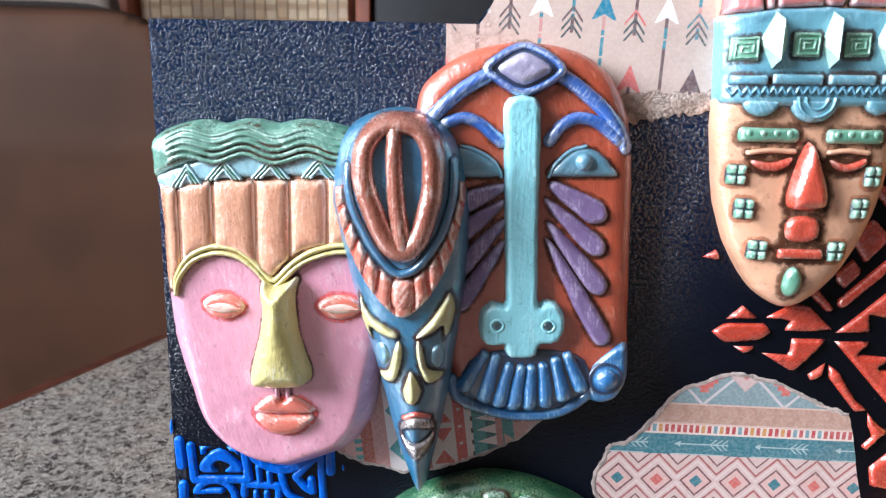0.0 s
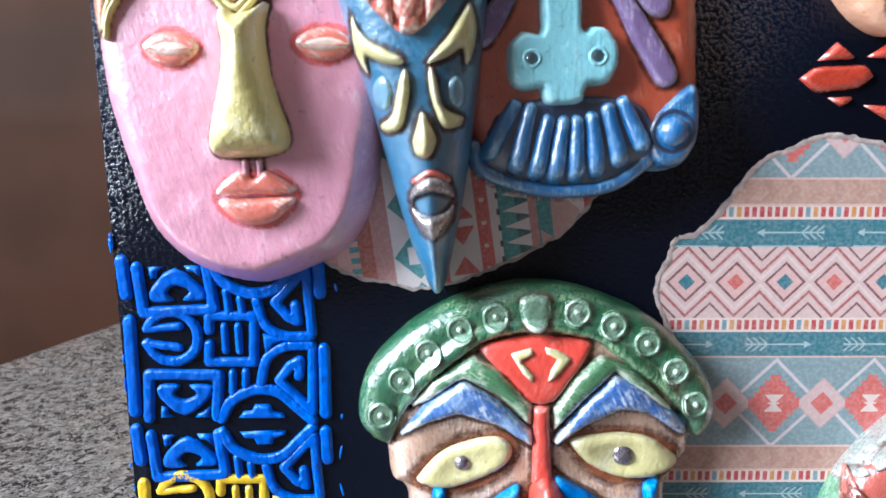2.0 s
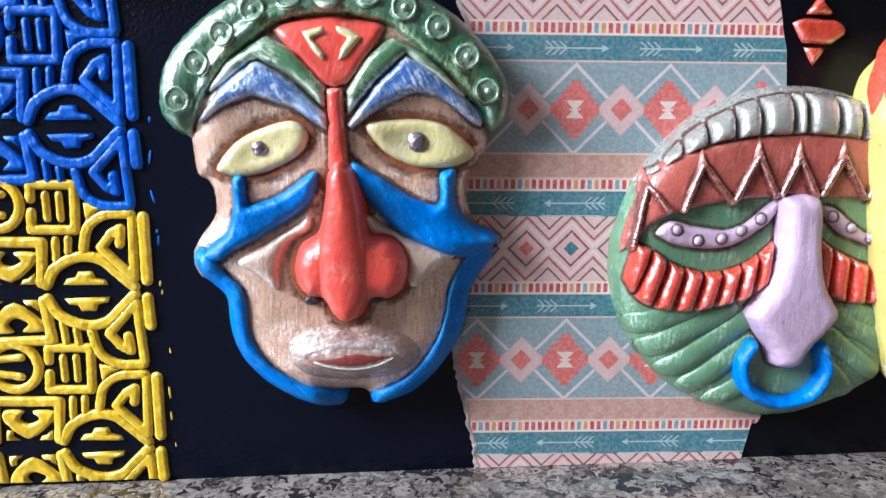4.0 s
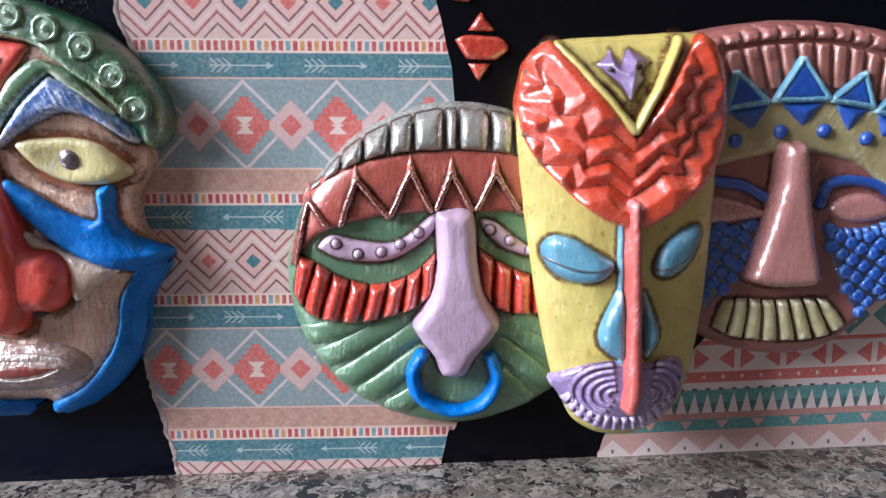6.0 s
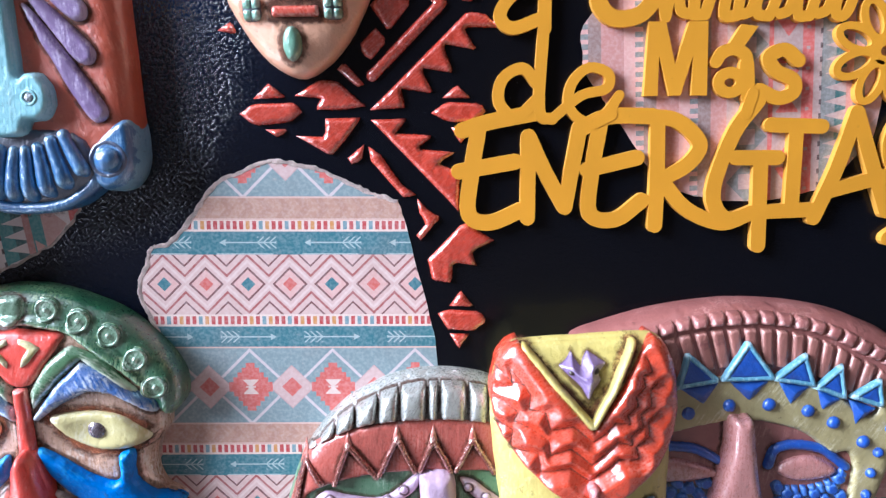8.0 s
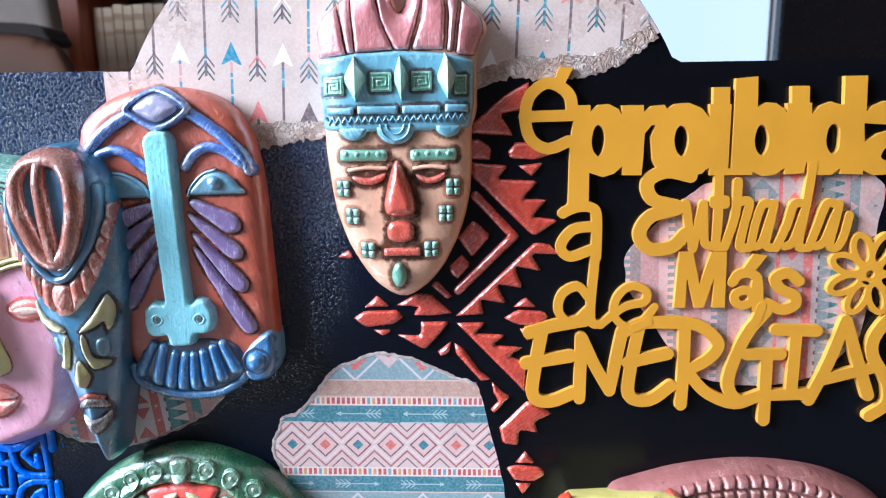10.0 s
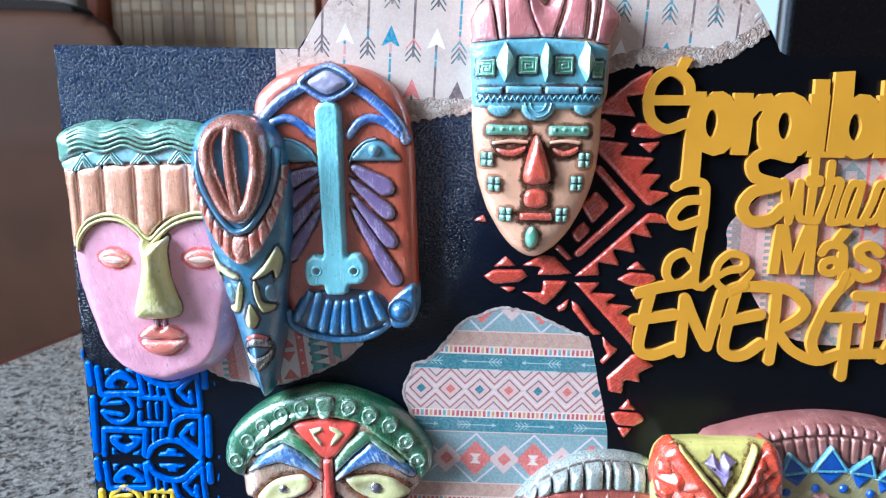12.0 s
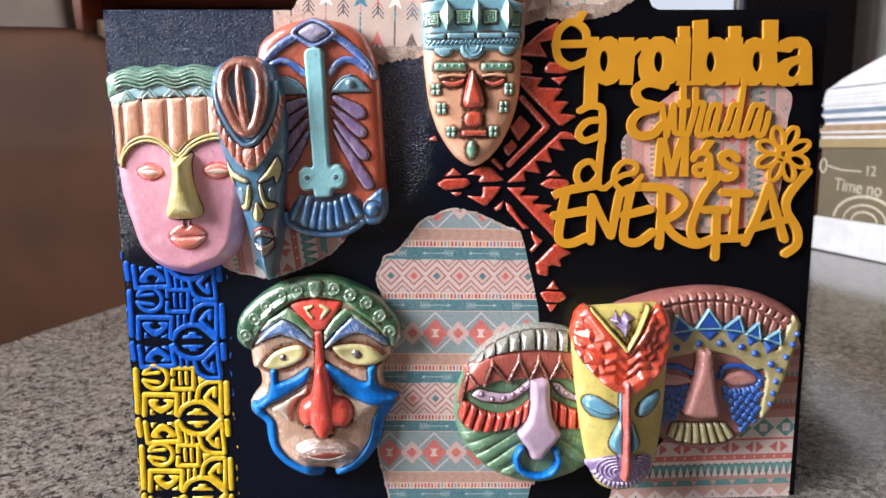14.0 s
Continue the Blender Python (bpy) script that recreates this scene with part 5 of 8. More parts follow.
counters = [smooth([(-57.1, 52.1), (-56.3, 56), (-54.8, 57.6), (-52.8, 55.7), (-52.1, 52.1), (-52.9, 47.8), (-54.4, 46), (-56.4, 48.1)], 3), smooth([(-26.6, 51.4), (-25.9, 55.4), (-24.3, 56.9), (-22, 55.1), (-21.2, 51.4), (-22, 47.1), (-23.5, 45.6), (-25.5, 47.4)], 3), smooth([(3, 51.3), (3.7, 55.3), (5.2, 56.8), (7.2, 55), (8.4, 51.3), (7.7, 47.3), (5.9, 45.5), (3.8, 47.7)], 3), smooth([(29.2, 51.3), (29.9, 55.3), (31.7, 56.8), (33.8, 55), (34.3, 51.3), (34, 47.3), (32.1, 45.7), (30.1, 47.6)], 3), np.array([(42.6, 56.8), (50.3, 56.2), (52.7, 58.6), (55.3, 58.3), (55.5, 54.9), (48.9, 53.1), (43.4, 50)]), smooth([(49.9, 44.8), (51.6, 47.9), (55.6, 50), (56.2, 46.3), (54.5, 43.2), (51.3, 43.2)], 3)]
cutout("word", heavy, words, lift=0.02, holes=counters)
row([[(-82, 60.9), (-64.3, 61.2)], [(-64.3, 61.2), (-65.8, 68.8), (-73.4, 73), (-80.2, 68.2), (-81.6, 59.7), (-79.3, 52.4), (-72.9, 49.1), (-65.3, 51.8)]], 4.2, 0.05)
cutout("accent", [np.array([(-71.6, 73), (-69.2, 78.7), (-64.5, 78.1), (-68.1, 71.2)])], words, lift=0.07)
row([[(-63.1, 38.9), (-63.4, 28.1), (-67.2, 24.7)], [(-66.5, 25.3), (-61.5, 27.1), (-55.7, 26.5), (-54.3, 21.5), (-54.2, 7.6)], [(-54.9, 19.6), (-63.2, 18.4), (-67.8, 12.1), (-64.2, 8), (-55.2, 10.8)]], 3.9, 0.0)
row([[(-54.5, 8.3), (-55.7, -16.3), (-51.7, -19.2)], [(-56.6, -8.3), (-60.9, -3.8), (-67, -6.9), (-68.1, -14), (-62.8, -18.5), (-56.4, -13.1)]], 3.5, 0.04)
row([[(-51.7, -19.2), (-42.8, -12.2), (-35.1, -10.3), (-34.6, -5.8), (-40.5, -3.9), (-45.6, -8.3), (-46.6, -15.4), (-41.9, -20), (-35.4, -18.1), (-31.1, -12.3)]], 3.1, 0.08)
# script line
row([[(-19.7, 38.2), (-28.7, 40), (-35.6, 36.4), (-33.4, 29.5), (-23.6, 26.4), (-33.8, 23.3), (-38, 16.4), (-33.9, 10.7), (-25.6, 11.3), (-20.6, 16.3)]], 5.0, 0.0)
row([[(-21.1, 27.9), (-19.5, 19.5), (-17.5, 10.6)], [(-17.5, 10.6), (-16, 20.1), (-14.4, 27.6)], [(-14.4, 27.6), (-13.4, 13.8), (-11, 11.5)]], 3.3, 0.03)
row([[(-9.2, 38.7), (-8.7, 23.2), (-9.1, 11.2)], [(-10.6, 29.1), (-6.4, 29.1)], [(-10.5, 27.6), (-6.3, 27.5)], [(-9.1, 11.2), (-5.5, 11.2)]], 3.5, 0.06)
row([[(-2, 35.9), (-2.3, 23.1), (-5.5, 11.5)], [(-2.2, 28.2), (2.6, 28.1), (1.2, 19.4), (0.3, 11.2), (4.2, 10.8)]], 3.4, 0.09)
row([[(4.2, 10.8), (5.6, 20.6), (7.8, 27.2), (11.4, 27.2)], [(12, 27.5), (10.9, 19.3), (10, 11.7), (14, 10.5)], [(6.2, 11.1), (8.6, 13), (11.3, 23.1)]], 3.2, 0.12)
row([[(14, 10.5), (17.4, 19.3), (19.5, 27.1), (24, 27.1)], [(25.3, 41.7), (24, 26.2), (22.4, 11.7), (26.3, 10.4)], [(17.2, 11.1), (20.3, 13), (23.5, 24.3)]], 3.2, 0.15)
row([[(26.3, 10.4), (29, 19.2), (31.7, 27.1), (36, 26.8)], [(36.3, 27.1), (35.2, 19.2), (34.1, 11.6), (36.8, 10.4), (39.1, 14.8), (40.5, 22.7)], [(28.9, 11), (32, 12.9), (35.3, 23)]], 3.2, 0.18)
# bold line
cutout("letter", [np.array([(-23.6, -12.7), (-22.6, 9.4), (-17.4, 9.4), (-14.2, -3.4), (-10.3, 9.3), (-4.5, 9.3), (-4, -12.8), (-8.9, -12.7), (-8.8, -0.9), (-12.2, -12.7), (-15.7, -12.7), (-19.2, -0.8), (-19.3, -12.7)])], words, lift=0.02)
c = (3, -9)
cutout("letter", ring_of(c[0], c[1], 3.5, 3.0, 3.4) + stroke([(7.9, -3.5), (8.8, -13.2)], 4.4) + stroke(smooth([(-1.6, -2.8), (0.3, 0), (4.1, 1), (7.5, -1), (8, -4.2)], 4, False), 3.8), words, lift=0.06)
cutout("accent", [np.array([(2.1, 2.3), (5.7, 8.3), (10.9, 7.6), (6.7, 1.6)])], words, lift=0.1)
row([[(23.9, -2.7), (19.4, 0.6), (14.7, -1.6), (17.2, -5.8), (22.6, -8.4), (22.8, -12.3), (18, -13.9), (12.3, -11.3)]], 4.2, 0.04)
# flower
hub = (50.6, -0.2)
cutout("flower_hub", ring_of(hub[0], hub[1], 2.9, 2.9, 2.6), words, lift=0.1)
for k in range(8):
    a = radians(22 + 45 * k)
    cutout("flower_petal", ring_of(hub[0] + 9.8 * math.cos(a), hub[1] + 10.2 * math.sin(a), 6.0, 3.2, 2.3, math.degrees(a)), words, lift=0.02 * k)
# last line
row([[(-79.6, -22.3), (-71.2, -19.8), (-57, -17.3)], [(-74.4, -21), (-77, -36.6), (-77.8, -48.4), (-71.1, -51.1), (-61.3, -47.3)], [(-80.7, -34.9), (-63.1, -32.1)]], 5.0, 0.0)
row([[(-59, -24.4), (-59.3, -49.9)], [(-59, -24.4), (-53.8, -35.5), (-47.5, -46.7)], [(-47.5, -46.7), (-45.3, -34.2), (-43.1, -21.9)]], 4.7, 0.03)
row([[(-43.1, -22.5), (-34.4, -18.7), (-20.4, -18.8)], [(-36.7, -20), (-39.3, -36.3), (-39.6, -48.8), (-31.5, -50.8), (-23.2, -44.9)], [(-40.7, -34.9), (-25.1, -31.5)]], 4.9, 0.06)
row([[(-19, -19.5), (-18.6, -37.7), (-18.9, -52.9)], [(-23, -18.8), (-13.1, -20.2), (-5.5, -27.4), (-9.2, -33.9), (-17.5, -38.4)], [(-16.8, -39.1), (-9.2, -47.7), (2.3, -52.5), (12.1, -49.2)]], 4.7, 0.09)
row([[(12.2, -14.5), (4.8, -24.8), (-0.8, -42.5), (3.6, -51.1), (12.8, -49.2)], [(5.9, -32), (19.1, -32.1)], [(13.8, -32.1), (14.4, -59.9)]], 4.7, 0.12)
row([[(16.5, -22), (32.4, -22.7)], [(24.5, -23), (24.4, -48)], [(12.1, -49.2), (30.7, -48.7)]], 4.6, 0.15)
row([[(31.6, -51.4), (37.9, -36.2), (43.3, -18.6)], [(43.3, -18.6), (48.3, -32.4), (54.8, -49.6)], [(36.3, -42.8), (56.6, -37.7)]], 4.6, 0.18)
row([[(65.8, -10.3), (55.6, -23.9), (54.9, -33.1), (61.7, -43.7), (62.4, -53), (56.1, -58.3)]], 4.8, 0.21)
row([[(-33.5, -18.1), (-38.6, -20.6)]], 3.6, 0.23)
row([[(10.1, -12.5), (8.4, -18.4)]], 3.6, 0.25)

# ---- the masks ----
def petal(a, b, w0, w1):
    """A drop-shaped outline from a to b, w0 wide at its start and w1 at its end."""
    a, b = np.array(a, float), np.array(b, float)
    t = (b - a) / np.linalg.norm(b - a)
    m = np.array([-t[1], t[0]])
    return smooth([a - m * w0 / 2, a + (b - a) * 0.55 - m * w1 * 0.46, b - t * w1 * 0.35 - m * w1 / 2, b + t * w1 * 0.12, b - t * w1 * 0.35 + m * w1 / 2, a + (b - a) * 0.55 + m * w1 * 0.46, a + m * w0 / 2], 4)


def between(low, high, cuts, gap=0.25, rounded=True):
    """Cells between two lines, cut across at fractions of their length."""
    lo, hi = along(low, 0.5), along(high, 0.5)

    def at(line, f):
        k = f * (len(line) - 1)
        i = min(int(k), len(line) - 2)
        return line[i] + (line[i + 1] - line[i]) * (k - i)

    cells = []
    for f, g in zip(cuts[:-1], cuts[1:]):
        w = (g - f) * 0.5 * gap / max(1e-6, np.linalg.norm(at(lo, g) - at(lo, f)) * 0.5)
        f2, g2 = f + w, g - w
        ring = [at(lo, f2 + (g2 - f2) * k / 4) for k in range(5)] + [at(hi, g2 + (f2 - g2) * k / 4) for k in range(5)]
        cells.append(np.array(ring))
    return cells


def rounded(cell):
    """A cell with its corners cut."""
    ahead = np.roll(cell, -1, 0)
    return np.stack([cell * 0.75 + ahead * 0.25, cell * 0.25 + ahead * 0.75], 1).reshape(-1, 2)


def tile(name, outline, height, radius, base, material, parent, step=0.7, glaze=True, label="", power=2.0, sink=1.5, bumps=None, line=2.8):
    ob = part(name, relief([outline], height, radius, base, step, sink, power, bumps=bumps), material, parent, label)
    if glaze:
        glazed(ob, outline, base, line)
    return ob


# -- pink sleeping face --
def pink_mask():
    outline = smooth([(-38.8, 47.5), (-38.6, 52.6), (-34.2, 55.9), (-25.2, 58.2), (-18.7, 57.2), (-10.5, 59), (-2.6, 57.6), (5.5, 58.9), (12.8, 58.4), (20.1, 56.8), (27.4, 55.4), (34, 53.4), (35.5, 47), (35.6, 26.4), (34.6, 7.9), (33.4, -8.1), (31.2, -23), (28.2, -37.2), (21.2, -48.2), (10.3, -53.4), (0.1, -56.7), (-10.1, -55.3), (-20.7, -50.1), (-29.4, -39.6), (-33.6, -22.2), (-35.5, -5.8), (-36.5, 10.1), (-36.9, 25.4), (-37.8, 38.1)], 4)
    nx, nz = (-0.5, -12)
    swell = Dome(outline, 7.0, 12.5, 8.0, ((nx, nz + 6, 22, 30, 2.0),))

    def front(p):
        """The chin and jaw end in a sloping band towards the board."""
        p = np.asarray(p, float)
        d = reach(p, swell.poly, np.roll(swell.poly, -1, 0)) * inside(p, swell.poly)
        return swell(p) - 5.5 * np.clip((-8 - p[:, 1]) / 22, 0, 1) * np.clip(1 - d / 5.5, 0, 1)

    ob = thing("pink_face_mask", -158, 205, "pink resin mask with closed eyes, copper brow and green hair", "mask", "masks on the plaque")
    part("face", relief([outline], 0.0, 1.0, front, 1.0, 14), PINK, ob)
    hair = smooth([(-36.5, 47.4), (-36.5, 52.3), (-31.9, 56), (-23.2, 58.5), (-16.9, 57.3), (-8.9, 59.2), (-1.2, 57.8), (6.7, 59.1), (13.8, 58.6), (21.1, 56.9), (27.9, 55.5), (34.8, 53.5), (35.9, 46.8), (25, 47.8), (17.8, 49.1), (13.6, 50.2), (7.1, 50.8), (3.5, 50), (-3.6, 51.1), (-9.3, 51.2), (-12.2, 51.4), (-17.3, 50), (-22.5, 47.4), (-28.4, 45.2), (-32.9, 43.1), (-36.5, 41.8)], 4)

    def spread(pts):
        """The plates reach over the sides and the crown of the head."""
        pts = np.array(pts, float)
        pts[:, 0] += 0.9 * np.clip((pts[:, 0] - 28) / 6, 0, 1) - 1.7 * np.clip((-24 - pts[:, 0]) / 8, 0, 1)
        pts[:, 1] += 0.9 * np.clip((pts[:, 1] - 50) / 5, 0, 1)
        return pts

    band = np.array([(-35.5, 42.3), (-32, 43.5), (-27.5, 45.6), (-21.7, 47.8), (-16.6, 50.2), (-11.5, 51.7), (-3, 51.6), (4, 50.3), (7.6, 51.1), (13.9, 50.5), (18.2, 49.5), (25.3, 48.2), (36.3, 46.8), (35.8, 41.8), (26.6, 42.5), (15.9, 43.2), (5.2, 43.1), (-6.3, 42.4), (-17.8, 41.4), (-23.6, 40.4), (-30.7, 38.4), (-35.6, 39.5)])
    brow_low = [(-33.4, 4.9), (-30.3, 12.4), (-25.9, 16.9), (-19.2, 19.2), (-12, 17.5), (-6.4, 13.5), (-1.8, 10.4), (1.4, 13.6), (6.2, 18.1), (13.6, 20.3), (19.4, 21.1), (26.6, 19.8), (34.7, 14)]
    head = np.vstack([[(-35.1, 39.8), (-30.2, 38.7), (-23.2, 40.6), (-17.4, 41.7), (-6, 42.7), (5.4, 43.4), (16.1, 43.5), (26.7, 42.8), (35.8, 42.1), (36.1, 27), (35, 13.6)], smooth(brow_low, 4, False)[::-1][2:], [(-35.1, 11.3), (-34.5, 26.1)]])
    part("brow_plate", relief([spread(head)], 0.9, 1.2, front, 1.0, 6), COPPER, ob, "copper-orange ribbed forehead")
    tops = [(-35.2, 38.4), (-29.7, 39.7), (-19.1, 41.4), (-5.9, 41.7), (4.4, 42.2), (15.8, 42.5), (27.1, 42.1), (35.6, 41.5)]
    f = smooth(brow_low, 4, False)
    for (ax, az), (bx, bz) in zip(tops[:-1], tops[1:]):
        a, b = (ax + 0.4, az), (bx - 0.4, bz)
        def under(x):
            k = np.argsort(f[:, 0])
            return float(np.interp(x, f[k, 0], f[k, 1]))
        lowline = [(x, under(x) + 1.6) for x in np.linspace(b[0], a[0], 7)]
        tile("forehead_rib", np.array([a, *[(x, a[1] + (b[1] - a[1]) * k / 6) for k, x in enumerate(np.linspace(a[0], b[0], 7))][1:], *lowline]), 1.7, 4.5, lambda p: front(p) + 0.7, COPPER, ob, 0.9)
    part("headband", relief([spread(band)], 1.6, 1.5, front, 0.9, 7), PALE_BLUE, ob, "pale blue zigzag headband")
    for l, a, r in ([(-31.1, 39.3), (-26.4, 46), (-22.5, 40.5)], [(-20.5, 41.7), (-15, 47.8), (-10.2, 41.9)], [(-6.5, 42.5), (-0.9, 48.6), (4.2, 42.6)], [(8.5, 42.8), (13.7, 48.8), (18.7, 43)], [(22, 42.4), (26.9, 48), (31.6, 42.3)]):
        for k, m in ((0, PALE_BLUE), (1.3, GREEN_WAVE), (2.6, PALE_BLUE)):
            path = [(l[0] + k, l[1]), (a[0], a[1] - k * 1.15), (r[0] - k, r[1])]
            part("zigzag", ridge(along(path, 0.8), 1.0, 0.8, lambda p: front(p) + 1.4), m, ob)
    part("hair", relief([spread(hair)], 2.4, 2.0, front, 0.9, 9), GREEN_WAVE, ob, "green waves of hair with pale crests")
    for k in range(5):
        (x0, z0), (x1, z1), (xc, _) = [(-32.8, 56), (34.4, 56), (-8.8, 56.3)]
        path = [(x, z0 + (z1 - z0) * (x - x0) / (x1 - x0) - 1.95 * k + 1.25 * math.cos((x - xc) / 18.8 * 2 * math.pi) - max(0, x0 + 11 - x) * 0.16) for x in np.arange(x0 + 0.4 * k, x1, 1.3)]
        part("hair_wave", ridge(path, 1.35, 0.8, lambda p: front(p) + 2.2), GREEN_WAVE, ob)
    for dz, w in ((0, 1.9), (-2.1, 1.7)):
        path = smooth(np.array([(-32.6, 7.4), (-31, 12.6), (-27.2, 17.5), (-22.9, 20), (-18, 21.2), (-11.5, 19.9), (-6.6, 16.4), (-3.2, 12.7), (-0.8, 11.1), (1.6, 13), (5, 16.3), (10.9, 20.1), (19.6, 22.3), (28.2, 20.7), (34.8, 15.9)]) + (0, dz), 5, False)
        part("brow_ridge", ridge(path, w, 1.6, lambda p: front(p) + 0.5), OCHRE, ob, "ochre double brow line")
    nose = smooth([(-4.2, 11.5), (-0.6, 9.8), (4.1, 11.1), (7, 12.6), (5.8, 7), (6.2, -1.9), (8.2, -11), (10.3, -17.4), (9.4, -21.8), (4.3, -23.4), (-5.9, -23.6), (-8.6, -21.4), (-8.4, -16.7), (-6, -8.1), (-4.4, 0.9), (-5, 6.9)], 4)
    tile("nose", nose, 8.6, 7.0, front, OCHRE, ob, 0.8, label="long ochre nose", line=1.8)
    for c in [(-17, 2.1), (19.4, 2.6)]:
        lid = smooth([(c[0] + dx, c[1] + dz) for dx, dz in ((-7, 0.4), (-4.5, 3.0), (0, 4.2), (4.5, 3.0), (7, 0.2), (4.2, -3.0), (0, -4.2), (-4.2, -3.0))], 4)
        part("eye_wash", ridge(lid, 3.0, 0.2, front, True, n=7, sink=0.04), RED_WASH, ob)
        eye = tile("eye", lid, 1.8, 2.4, front, LIP_RED, ob, 0.6, False, label="coral-rimmed closed eye")
        almond = smooth([(c[0] + dx, c[1] + dz) for dx, dz in ((-5.2, -0.3), (-2.8, 1.1), (0.4, 1.6), (3.4, 1.0), (5.4, -0.4), (3.0, -1.5), (0, -1.9), (-3.0, -1.4))], 4)
        part("eyelid", relief([almond], 0.7, 1.5, lambda p: front(p) + 1.6, 0.5, 1.0), EYE_WHITE, eye, "pearl white closed lid")
        part("lid_seam", ridge(smooth([(c[0] - 5.6, c[1] + 0.1), (c[0], c[1] - 0.5), (c[0] + 5.8, c[1] - 0.2)], 6, False), 0.9, 0.4, lambda p: front(p) + 2.1, ends=(0.5, 0.5)), LIP_RED, eye)
    part("lip_wash", ridge(smooth([(-9, -33), (-5, -28.4), (0.8, -28), (6.4, -27.8), (11.2, -32.4), (6.8, -38.6), (1, -40.3), (-4.6, -38.8)], 4), 3.2, 0.2, front, True, n=7, sink=0.04), RED_WASH, ob)
    tile("upper_lip", smooth([(-8.8, -32.2), (-4.9, -27.8), (-1.5, -27), (0.8, -28.5), (3.3, -26.9), (6.4, -27.5), (11.2, -31.6), (5.5, -33.1), (0.6, -32.7), (-3.6, -33.2)], 4), 2.2, 2.2, front, LIP_RED, ob, 0.6, False)
    tile("lower_lip", smooth([(-8.2, -34), (0.6, -33.5), (10.7, -33.5), (6.8, -38.6), (1, -40.5), (-4.6, -38.9)], 4), 2.6, 2.6, front, LIP_RED, ob, 0.6, False)
    for x, z in [(-1, -24.8), (2.5, -24.8)]:
        part("philtrum", ridge([(x, z), (x, z - 1.6), (x, z - 3.2)], 1.7, 1.0, front), PINK, ob)


pink_mask()


# -- long blue face with an oval crest --
def blue_mask():
    outline = smooth([(-10.2, 61), (-15.6, 55.3), (-18.2, 46.5), (-19, 36.8), (-17.5, 29.1), (-14.8, 17.7), (-10.6, 1.4), (-4.8, -17.8), (1.2, -41.2), (6.4, -55.8), (8.8, -58.8), (11.1, -56.7), (13.6, -46), (16.5, -31.9), (19.7, -11.2), (22.1, 8.6), (23.1, 23.2), (23.1, 33.2), (22, 41.5), (20.1, 51), (15.9, 58.4), (9, 62.8), (0.8, 64.3)], 4)
    front = Dome(outline, 9.0, 24.0, 14.0, (), 2.2)
    ob = thing("long_blue_mask", -122, 205, "long narrow blue resin mask with a copper oval crest", "mask", "masks on the plaque")
    part("face", relief([outline], 0.0, 1.0, front, 0.9, 24), BLUE_SIDE, ob)
    drop = smooth([(1.7, 59.1), (-2.9, 58.1), (-6, 52.6), (-6.8, 44.8), (-4.5, 36.3), (-0.1, 27.6), (3.7, 24.5), (7.1, 27.7), (9.9, 35.6), (11.3, 44.2), (10.5, 52.5), (7.4, 57.9)], 5)
    plate = smooth([(1.4, 62), (-7.1, 59.7), (-11.7, 53.3), (-13.4, 45), (-12.2, 36.5), (-7.4, 26.6), (-1.3, 18.3), (3.9, 15.6), (8.9, 18.4), (15.5, 28.3), (18.6, 39.5), (18.7, 49.2), (16.3, 56.1), (9.8, 60.9)], 4)
    crest = part("crest_plate", relief([plate], 2.0, 3.0, front, 0.9, 2), BLUE, ob)
    up = lambda p: front(p) + 1.8
    part("crest_ring", ridge(smooth([(1.8, 59.7), (-3.6, 58.2), (-7.2, 52.8), (-7.8, 44.7), (-5.2, 35.8), (-0.5, 25.9), (3.8, 23.3), (7.9, 26.3), (11, 35.2), (12.3, 44.2), (11.5, 53), (7.9, 58.3)], 6), 6.6, 3.8, up, True, n=12), BROWN_COPPER, ob, "bronze-copper oval ridge")
    part("crest_bar", ridge(smooth([(1.1, 59.1), (1.2, 48.8), (2.1, 36.2), (3.9, 24.5)], 6, False), 5.2, 3.6, up, ends=(0.9, 1.1), n=10), BROWN_COPPER, ob)
    part("crest_rim", ridge(smooth([(-12.7, 47.5), (-11.5, 37.2), (-6.6, 27), (-0.7, 19), (3.9, 16.6), (8.8, 19.4), (15.1, 28.9), (18.1, 39.9), (18.1, 49.1)], 6, False), 2.6, 1.6, up), BLUE, ob)
    low = smooth([(-17.2, 40.4), (-16.2, 32.8), (-13.4, 24.2), (-9.2, 15.5), (-3, 7.5), (3.7, 2.8), (10.8, 8.4), (16, 17.2), (19.4, 26.4), (21.3, 35.5), (21.7, 42.8)], 6, False)
    high = smooth([(-14, 41.6), (-12.8, 34.6), (-9.4, 26.6), (-5.1, 20.1), (-0.8, 16.1), (3.9, 14.5), (8.5, 16.7), (13.6, 22.8), (17.2, 30.7), (19.2, 38.2), (19.6, 43.1)], 6, False)
    part("rope_bed", relief([np.vstack([low, high[::-1]])], 0.9, 0.9, front, 0.7), CORAL, ob, "coral bed between the rope's turns")
    for cell in between(low, high, np.linspace(0, 1, 14), 0.5):
        part("rope_segment", relief([rounded(np.array(cell))], 2.1, 1.6, lambda p: front(p) + 0.4, 0.6), ROPE, ob)
    tile("centre_tooth", smooth([(1, 14.5), (6.7, 14.8), (7.5, 9.3), (5.9, 5.4), (3.6, 4.5), (1, 6.2), (-0.1, 10.3)], 4), 3.0, 3.0, front, ROPE, ob, 0.6)
